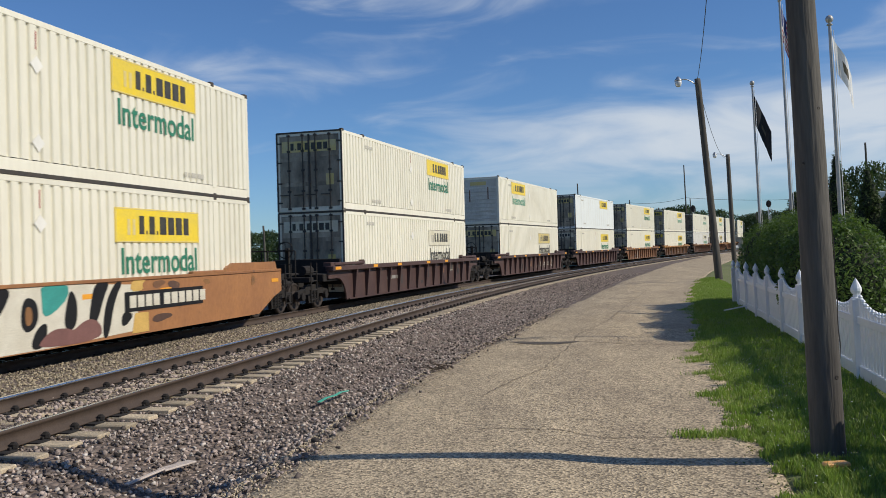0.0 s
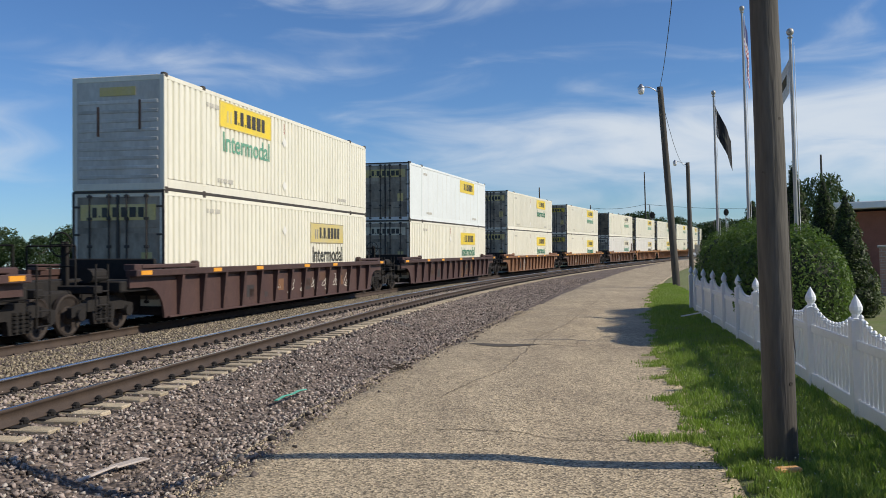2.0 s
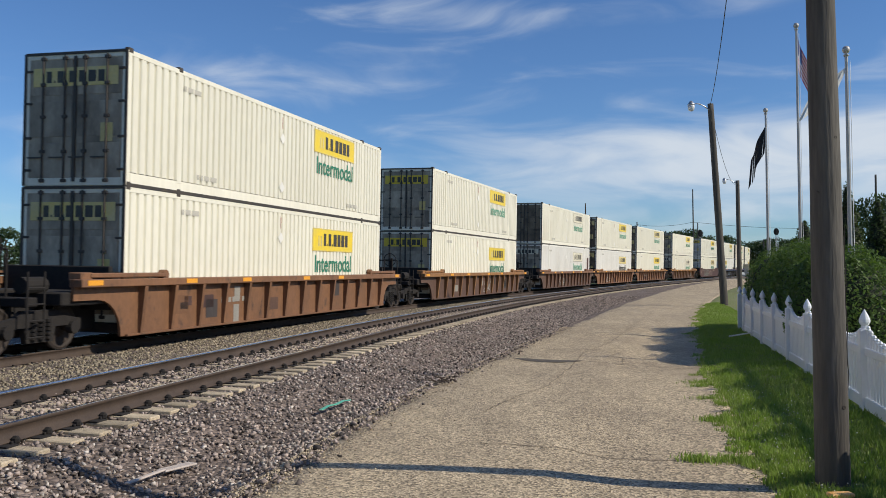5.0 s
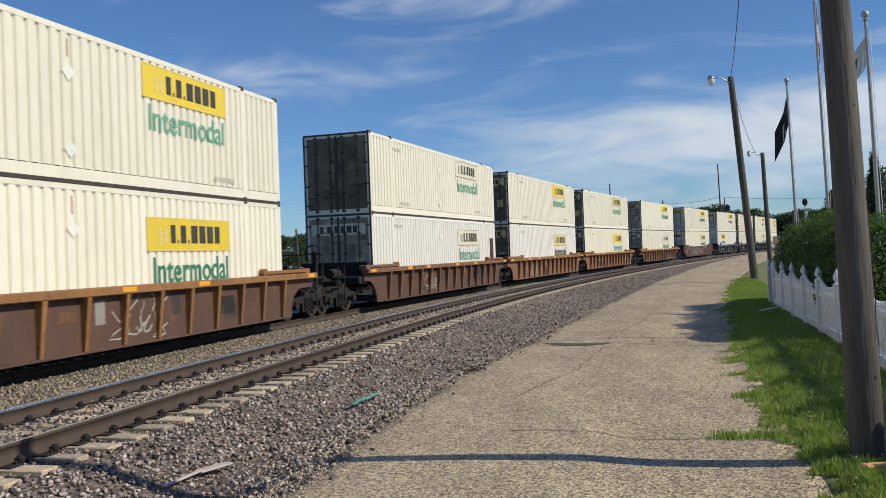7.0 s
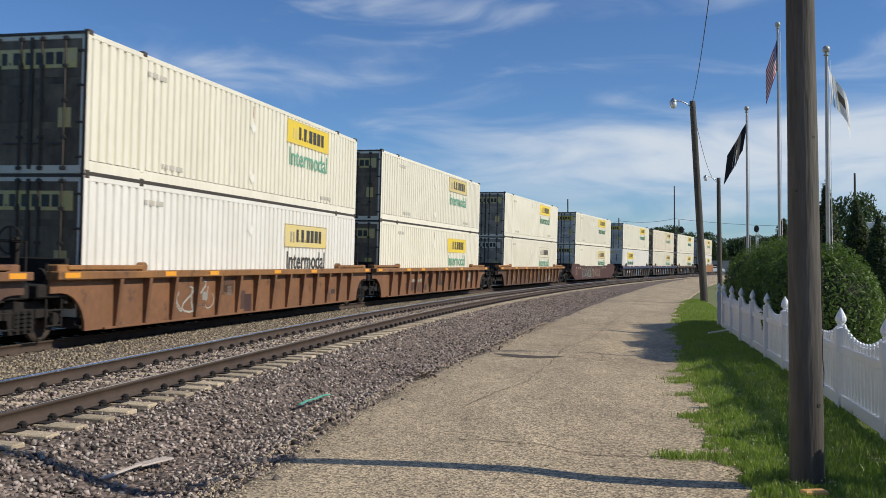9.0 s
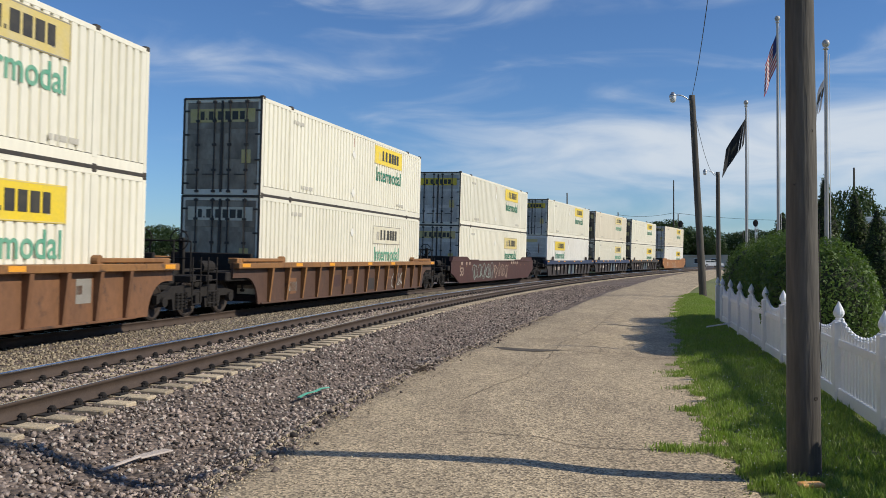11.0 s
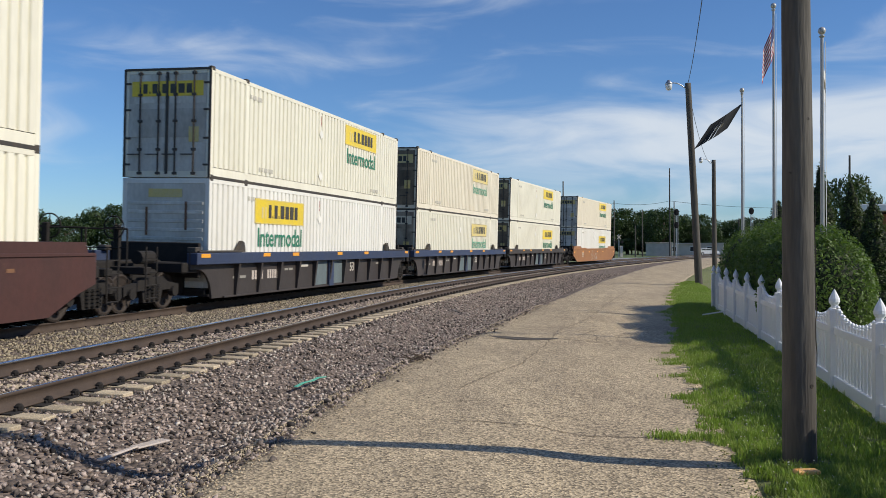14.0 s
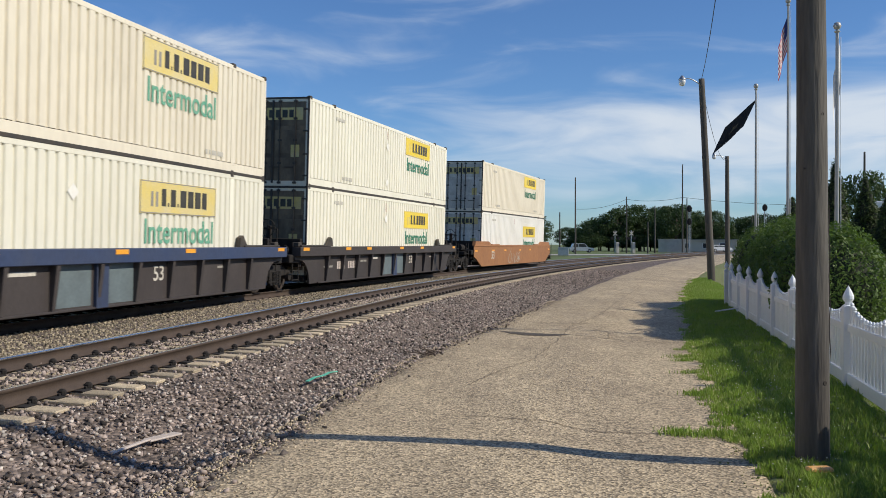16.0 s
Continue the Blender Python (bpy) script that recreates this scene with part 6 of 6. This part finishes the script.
def build_poles():
    p = wood_pole("utility_pole", (2.785, 6.62, 0), (2.72, 6.60, 9.6), 0.124, 0.066, "weathered grey wooden utility pole in the grass", 1)
    bolt = Geo().tube((0, 0, 0), (-0.022, -0.014, 0.004), 0.008, n=6).mesh("bolt", M["dark"])
    for z in (2.2, 3.9, 4.15):
        part("bolt", bolt, p, "rusty bolt", pose(-0.085, -0.07, z))
    part("staple", Geo().box((-0.05, -0.100, 3.85), (0.03, 0.02, 0.16), 0.004).mesh("staple", M["dark"]), p, "rusty staple")
    # knots and a drying split in the wood
    for a, z, r in ((-1.2, 0.62, 0.018), (-1.75, 1.7, 0.011), (-1.35, 2.6, 0.013), (-1.9, 3.2, 0.011)):
        q = 0.121 - 0.006 * z
        part("knot", Geo().lathe([(r, 0), (r * 0.8, 0.003), (r * 0.3, 0.002)], 10).mesh("knot", M["knot"]), p, "dark knot in the wood",
             pose(q * math.cos(a), q * math.sin(a), z, 90, 0, 90 + math.degrees(a)))
    part("split", Geo().add([(0.088 + 0.005 * math.sin(k * 1.9) + e * (0.004 if 0 < k < 11 else 0.001) - 0.0045 * k * 0.11, -0.086 + 0.0045 * k * 0.11, 0.75 + k * 0.11) for k in range(12) for e in (-1, 1)],
                            [(2 * k, 2 * k + 1, 2 * k + 3, 2 * k + 2) for k in range(11)]).mesh("split", M["knot"]), p, "dark drying split")
    q = wood_pole("utility_pole", (12.12, 39.55, 0), (11.66, 39.6, 9.02), 0.17, 0.13, "leaning wooden pole carrying a street lamp", 2)
    street_lamp(q, (-0.50, 0.0, 8.72), (-0.85, -0.05, 0.0))
    r = wood_pole("utility_pole", (22.6, 69.7, 0), (22.55, 69.7, 8.55), 0.19, 0.15, "wooden pole with a street lamp further along the lane", 3)
    street_lamp(r, (-0.12, 0.0, 8.3), (-0.95, 0.0, 0.05))
    cable((2.74, 6.60, 9.3), (11.62, 39.5, 8.95), 0.9, 0.012, "black cable between the wooden poles")
    cable((11.68, 39.7, 8.9), (22.5, 69.6, 8.3), 1.1, 0.012, "black cable between the wooden poles")
    # poles and wires near the level crossing: direction east, north, distance, height
    for i, (dx, dy, dist, h) in enumerate(((0.2636, 0.9646, 168, 16.2), (0.2056, 0.9786, 175, 10.8), (0.2353, 0.9719, 180, 9.2), (0.228, 0.9737, 172, 5.8), (0.1506, 0.9886, 150, 12.8),
                                           (0.4319, 0.9019, 105, 11.5), (0.268, 0.963, 188, 11.0), (0.332, 0.943, 190, 7.5), (0.1335, 0.991, 165, 7.5), (-0.20, 0.98, 95, 6.0))):
        wood_pole("utility_pole", (dx * dist, dy * dist, 0), (dx * dist, dy * dist, h), 0.15, 0.10, "slim wooden pole near the level crossing", 5 + i)
    cable((0.2056 * 175, 0.9786 * 175, 10.3), (0.2636 * 168, 0.9646 * 168, 10.2), 0.5, 0.03, "thin overhead cable near the level crossing")
    cable((0.2636 * 168, 0.9646 * 168, 10.2), (0.46 * 170, 0.89 * 170, 9.0), 1.0, 0.03, "thin overhead cable near the level crossing")
    cable((0.1506 * 150, 0.9886 * 150, 7.5), (0.2056 * 175, 0.9786 * 175, 10.3), 0.6, 0.03, "thin overhead cable near the level crossing")


def signal_mast(x, y, h, heads, label):
    t = thing("railway_signal", label, "railway signal", at=pose(x, y, 0))
    part("mast", Geo().tube((0, 0, 0), (0, 0, h), 0.08, n=8).mesh("mast", M["steel"]), t)
    g = Geo()
    for i in range(int(h / 0.35)):
        g.tube((0.28, -0.2, 0.3 + i * 0.35), (0.28, 0.2, 0.3 + i * 0.35), 0.015, n=5)
    for yy in (-0.2, 0.2):
        g.tube((0.28, yy, 0), (0.28, yy, h - 0.5), 0.02, n=5)
    part("ladder", g.mesh("ladder", M["steel"]), t)
    for z in heads:
        b = part("signal_head", Geo().slab([(0.42 * math.cos(a * 0.5236), 0.55 * math.sin(a * 0.5236)) for a in range(12)], -0.03, 0.03).box((0, 0.05, 0), (0.3, 0.2, 0.8), 0.03).mesh("signal_head", M["black"]), t, "black oval signal head", pose(0, -0.18, z))
        part("hood", Geo().tube((0, 0, 0.2), (0, -0.2, 0.22), 0.1, n=10).tube((0, 0, -0.2), (0, -0.2, -0.18), 0.1, n=10).mesh("hood", M["black"]), b)


def build_signals():
    signal_mast(0.2702 * 150, 0.9628 * 150, 7.9, (7.4, 5.3), "railway signal mast with two black heads")
    signal_mast(50.6, 138.3, 7.6, (7.3,), "railway signal mast with one black head")
    for dx, dy, d in ((0.1933, 0.9811, 150), (0.2105, 0.9776, 150)):
        t = thing("crossing_signal", "level crossing signal with crossed boards and lamps", "crossing signal", "crossing signals", pose(dx * d, dy * d, 0))
        part("mast", Geo().tube((0, 0, 0), (0, 0, 3.9), 0.07, n=8).mesh("mast", M["steel"]), t)
        for a, off in ((0.78, -0.10), (-0.78, -0.14)):
            part("board", Geo().box((0, off, 3.4), (0.9, 0.03, 0.13), turn=Matrix.Rotation(a, 3, "Y")).mesh("board", M["siding"]), t, "weathered crossing board")
        for sx in (-0.5, 0.5):
            part("lamp", Geo().lathe([(0.02, 0), (0.26, 0.02), (0.26, 0.06)], 14, (sx, -0.16, 2.6), "Y").mesh("lamp", M["black"]), t, "black round lamp")
        part("control_box", Geo().box((0.4, 0, 1.0), (0.5, 0.5, 1.9), 0.05).mesh("control_box", M["siding"]), t)


FLAGS = []


def flag(name, x, y, top, label, flag_label, drop, width, height, mats, design, slope, r=0.045):
    t = thing("flagpole", label, "flagpole", "flagpoles behind the hedge", pose(x, y, 0))
    part("shaft", Geo().tube((0, 0, 0), (0, 0, top - 0.12), r, r * 0.6, 12).mesh("shaft", M["alu"]), t)
    part("finial", Geo().lathe([(0.03, -0.12), (0.055, -0.10), (0.02, -0.07), (0.05, -0.05), (0.07, 0.0), (0.05, 0.05), (0.01, 0.07)], 12, (0, 0, top)).mesh("finial", M["alu"], True), t, "ball finial")
    part("rope", Geo().tube((0.06, -0.03, 1.0), (0.05, -0.03, top - 0.2), 0.006, n=5).mesh("rope", M["vinyl"]), t)
    f = thing(name, flag_label, "flag", at=pose(x, y, top - drop))
    n = 8
    w = width / n
    strips = []
    for i in range(n):
        g = Geo()
        cells = 13
        for k in range(cells):
            z1, z0 = -height * k / cells, -height * (k + 1) / cells
            mi = design(i, k, n, cells)
            x1, dz = w * math.cos(radians(slope)) * 1.10, -w * math.sin(radians(slope)) * 1.10
            if k == 0:
                g.v += [(0, 0, 0), (x1, 0, dz)]
            g.v += [(0, 0, z0), (x1, 0, z0 + dz)]
            g.f.append((2 * k + 2, 2 * k + 3, 2 * k + 1, 2 * k)); g.mi.append(mi)
        me = bpy.data.meshes.new("cloth")
        me.from_pydata(g.v, [], g.f)
        for m in mats:
            me.materials.append(M[m])
        me.polygons.foreach_set("material_index", g.mi)
        strips.append(part("cloth", me, f))
    FLAGS.append((strips, w, slope))
    return f


def build_flags():
    flag("black_flag", 8.90, 25.0, 6.1, "aluminium flagpole with a ball finial", "black flag with a pale emblem, drooping in light wind", 0.35, 1.15, 0.85, ["flag_black", "emblem"],
         lambda i, k, n, c: 1 if i in (3, 4) and 6 <= k <= 7 else 0, 66)
    flag("striped_flag", 8.55, 21.8, 7.62, "tall aluminium flagpole with a ball finial", "red and white striped flag with a blue canton, drooping", 0.25, 0.95, 0.85, ["flag_red", "flag_white", "flag_blue"],
         lambda i, k, n, c: 2 if (i < 3 and k < 7) else (k % 2), 70)
    flag("white_flag", 6.98, 15.6, 5.48, "aluminium flagpole with a ball finial", "white flag with a dark emblem, drooping", 0.28, 0.82, 0.62, ["flag_white", "emblem"],
         lambda i, k, n, c: 1 if i in (3, 4) and 4 <= k <= 7 else 0, 62)


# ---------------------------------------------------------------- far buildings and vehicles
def windows(house, xs, z, w, h, y):
    for x in xs:
        fr = part("window", Geo().box((x, y - 0.03, z), (w + 0.2, 0.08, h + 0.2), 0.02).mesh("window", M["vinyl"]), house)
        part("pane", Geo().box((x, y - 0.08, z), (w, 0.03, h)).mesh("pane", M["glass"]), fr)


def build_buildings():
    t = thing("warehouse", "low grey-white building beyond the crossing", "building", at=pose(0.246 * 205, 0.969 * 205, 0, 0, 0, -14))
    part("wall", Geo().box((8.5, 0, 1.2), (13, 8, 2.5), 0.05).mesh("wall", M["siding"]), t)
    part("roof", Geo().slab([(1.7, 2.4), (15.3, 2.4), (15.3, 2.62), (1.7, 2.62)], -4.4, 4.4).mesh("roof", M["concrete"]), t)
    windows(t, (4.5, 8.5, 12), 1.3, 1.1, 1.0, -4.0)
    b = thing("shed", "small pale square shed beside the crossing", "shed", at=pose(0.2525 * 178, 0.9675 * 178, 0, 0, 0, -14))
    part("wall", Geo().box((0, 0, 1.25), (5.0, 3, 2.5), 0.04).mesh("wall", M["concrete"]), b)
    part("door", Geo().box((1.7, -1.52, 1.2), (0.9, 0.04, 2.3), 0.01).mesh("door", M["siding"]), b)
    part("roof", Geo().box((0, 0, 2.55), (5.3, 3.3, 0.14), 0.03).mesh("roof", M["concrete"]), b)
    c = thing("control_cabinet", "grey steel railway cabinet", "cabinet", at=pose(0.1375 * 128, 0.9905 * 128, 0, 0, 0, -8))
    part("body", Geo().box((0, 0, 0.55), (1.5, 1.2, 1.1), 0.04).mesh("body", M["steel"]), c)
    part("roof", Geo().box((0, 0, 1.14), (1.6, 1.3, 0.08), 0.02).mesh("roof", M["steel"]), c)
    h = thing("brick_house", "low red brick building with a white roof edge", "building", at=pose(28.6, 39.5, -0.05, 0, 0, -28))
    part("wall", Geo().box((0, 0, 1.55), (16, 8, 3.2)).mesh("wall", M["brickwall"]), h)
    part("roof", Geo().box((0, -0.2, 3.42), (16.8, 9.4, 0.32), 0.03).mesh("roof", M["vinyl"]), h)
    p = thing("brick_garden_wall", "sunlit garden wall of pink brick with a coping", "brick wall", at=pose(17.2, 26.0, -0.05, 0, 0, -28))
    part("wall", Geo().box((0.8, 0, 0.78), (7.0, 0.22, 1.56)).mesh("wall", M["brick_courses"]), p)
    part("coping", Geo().box((0.8, 0, 1.60), (7.1, 0.30, 0.08), 0.015).mesh("coping", M["concrete"]), p)
    # the cross road at the crossing
    g = Geo().box((0, 0, 0), (90, 7.5, 0.12))
    tagged(new("cross_road", g.mesh("cross_road", M["concrete"])), "pale concrete road over the level crossing", "road", kind="structure").matrix_basis = pose(30, 140, -0.075, 0, 0, -8)


def vehicle(name, label, x, y, turn, paint, tall):
    """A small road vehicle: shaped body, glass, wheels."""
    t = thing(name, label, "car", at=pose(x, y, 0, 0, 0, turn))
    h = 1.78 if tall else 1.45
    body = [(-2.35, 0.35), (-2.38, 0.85), (-2.2, 0.98), (-2.05, 1.0), (-1.75, h - 0.06), (-1.3, h), (0.2, h), (0.55, h - 0.06), (1.15, 1.02), (2.1, 0.90), (2.36, 0.72), (2.38, 0.35)]
    part("body", Geo().slab(body, -0.88, 0.88).mesh("body", M[paint]), t)
    g = Geo()
    for s in (-1, 1):
        y0 = s * 0.885
        g.slab([(-1.75, 1.06), (-1.55, h - 0.14), (-0.75, h - 0.12), (-0.75, 1.06)], y0 - 0.005, y0 + 0.005)
        g.slab([(-0.65, 1.06), (-0.65, h - 0.12), (0.25, h - 0.12), (0.55, h - 0.2), (0.95, 1.06)], y0 - 0.005, y0 + 0.005)
    part("side_windows", g.mesh("side_windows", M["glass"]), t)
    for wx in (-1.45, 1.45):
        for s in (-1, 1):
            w = part("wheel", Geo().lathe([(0.2, -0.1), (0.34, -0.11), (0.36, -0.06), (0.36, 0.06), (0.34, 0.11), (0.2, 0.1)], 16, (0, 0, 0), "Y").mesh("tyre", M["rubber"]), t, at=pose(wx, s * 0.80, 0.34))
            part("rim", Geo().lathe([(0.05, -0.118), (0.2, -0.112), (0.2, 0.112), (0.05, 0.118)], 12, (0, 0, 0), "Y").mesh("rim", M["alu"]), w)


# ---------------------------------------------------------------- litter
def build_litter():
    g = Geo()
    pts = [(-1.86, 12.38, -0.27), (-1.79, 12.62, -0.25), (-1.70, 12.86, -0.26), (-1.64, 13.1, -0.25), (-1.57, 13.32, -0.27)]
    for a, b in zip(pts[:-1], pts[1:]):
        d = Vector(b) - Vector(a)
        g.box(tuple((Vector(a) + Vector(b)) / 2), (0.055, d.length + 0.02, 0.012), 0.003, turn=d.to_track_quat("Y", "Z").to_matrix())
    tagged(new("plastic_strip", g.mesh("plastic_strip", M["litter_green"])), "bent strip of green plastic on the ballast", "litter")
    g = Geo()
    g.box((-2.90, 8.30, -0.245), (0.05, 0.58, 0.02), 0.006, turn=Matrix.Rotation(-0.28, 3, "Z"))
    g.box((-2.74, 8.74, -0.255), (0.13, 0.40, 0.02), 0.006, turn=Matrix.Rotation(-0.55, 3, "Z"))
    tagged(new("broken_lath", g.mesh("broken_lath", M["litter_wood"])), "bleached broken piece of wood on the ballast", "litter")
    rnd = random.Random(9)
    g = Geo()
    for i in range(14):
        a = Vector((rnd.uniform(-0.28, 0.06), rnd.uniform(12.8, 13.25), 0.03))
        g.tube(a, a + Vector((rnd.uniform(-0.25, 0.25), rnd.uniform(-0.15, 0.2), rnd.uniform(0, 0.10))), 0.012, 0.005, 6)
    tagged(new("dead_twigs", g.mesh("dead_twigs", M["bark"])), "small heap of dead dark twigs at the lane's edge", "twigs", kind="stuff")
    g = Geo().box((2.64, 6.17, 0.075), (0.17, 0.09, 0.03), 0.008, turn=Matrix.Rotation(0.1, 3, "Z"))
    tagged(new("wrapper", g.mesh("wrapper", M["litter_orange"])), "orange paper wrapper lying in the grass", "litter")
    g = Geo()
    g.path([(6.3, 20.3, 0.10), (6.6, 20.5, 0.12), (6.95, 20.62, 0.16)], 0.018, 6)
    tagged(new("loose_slat", g.mesh("loose_slat", M["vinyl"])), "loose white slat lying at the fence's foot", "litter")


build_verge()
build_fence()
build_hedge()
build_trees()
build_poles()
build_signals()
build_flags()
build_buildings()
vehicle("parked_car", "silver estate car waiting beyond the crossing", 0.1573 * 176, 0.9876 * 176, 0, "silver", True)
vehicle("parked_car", "white car on the cross road", 0.301 * 190, 0.9535 * 190, 10, "carwhite", False)
build_litter()
build_grass()


# ---------------------------------------------------------------- what moves
# metres by which the train runs ahead of an even speed
CLOCK_T = [0, 0.5, 1, 1.5, 2, 2.5, 3, 3.5, 4, 6.5, 7, 7.5, 8, 8.5, 9, 9.5, 12, 12.5, 13, 13.5, 14, 14.5, 15, 15.5, 16]
CLOCK_D = [0, 0.2, 0.25, 0.0, 0.1, 0.6, 0.62, 0.08, 0.2, 0.05, 0.3, 0.75, 0.35, 0.3, 0.22, 0.85, 0.0, 0.25, -0.2, -0.25, -0.05, 0.3, 0.33, 0.0, 0.0]


def run(t):
    """Metres that the train has run at t seconds."""
    return SPEED * t + float(np.interp(t, CLOCK_T, CLOCK_D))


def train_pose(s, a, z):
    """Pose of a car's middle at s, from its two truck centres a metres off, z above the rails."""
    x0, y0, _ = along(s - a, TRACK_A)
    x1, y1, _ = along(s + a, TRACK_A)
    th = math.atan2(x1 - x0, y1 - y0)
    m = pose((x0 + x1) / 2, (y0 + y1) / 2, RAIL_Z, LEAN, 0, 90 - math.degrees(th))
    return m @ Matrix.Translation((0, 0, z))


def flag_rows(times, lift, yaw, k, w, slope, seed):
    """Poses of the k-th strip of a flag: a chain of drooping rigid strips that folds and swings."""
    rows = []
    tip = Vector((w * math.cos(radians(slope)), 0, -w * math.sin(radians(slope))))
    for t in times:
        p = Vector((0.03, 0, 0))
        q = None
        for i in range(k + 1):
            up = np.interp(t, *lift)
            fold = max(8, 38 - 1.1 * up)
            y = np.interp(t, *yaw) + fold * math.sin(0.9 * i + 1.3 * t + seed) + 10 * math.sin(2.3 * t + seed)
            q = pose(p.x, p.y, p.z, 0, -up + 2 * math.sin(2.0 * t + 0.2 * i), y)
            p = q @ tip
        rows.append((t, q))
    return rows


def motions():
    # cars and boxes run along the line at an even speed
    times = [i * 0.5 for i in range(33)]
    for s0, a, car, boxes in TRAIN:
        for ob, z in ((car, 0.0), (boxes[0], BASE), (boxes[1], BASE + CH)):
            walk(ob, [(t, train_pose(s0 - run(t), a, z)) for t in times])
    # wheels roll under their trucks
    step = math.degrees(SPEED / 0.455 / FPS)
    for ws, dx in WHEELS:
        walk(ws, [(i / FPS, pose(dx, 0, 0.455, 0, -step * i, 0)) for i in range(16 * FPS + 1)])
    # flags swing in a light wind
    ft = [i * 0.25 for i in range(65)]
    swing = (
        (([0, 3, 3.5, 4.2, 6.5, 7.2, 8, 9, 12, 13, 13.5, 14, 15, 16], [0, 0, 6, 0, 14, 0, 0, 8, 8, 4, 18, 32, 30, 26]),
         ([0, 1.5, 3, 3.6, 4.2, 6.5, 7.2, 8, 9, 12, 13, 14, 16], [-25, -10, 60, 160, 110, 175, 120, 80, 170, 170, 150, 178, 165])),
        (([0, 16], [0, 2]), ([0, 2, 4, 6.5, 9, 16], [-20, 60, -30, 60, 165, 190])),
        (([0, 2, 3, 4.2, 6.5, 7.2, 8, 9, 9.6, 12, 14, 15, 16], [5, 0, 8, 26, 24, 4, 30, 8, 24, 4, 2, 24, 0]),
         ([0, 1, 2, 3, 3.5, 4.2, 6.5, 7.2, 8, 9, 9.6, 12, 13, 14, 15, 16], [15, 60, 110, 15, 90, 172, 178, 130, 5, 25, 0, 145, 165, 70, 170, 75])),
    )
    for n, ((strips, w, slope), (lift, yaw)) in enumerate(zip(FLAGS, swing)):
        for k, ob in enumerate(strips):
            walk(ob, flag_rows(ft, lift, yaw, k, w, slope, n * 1.3))


motions()
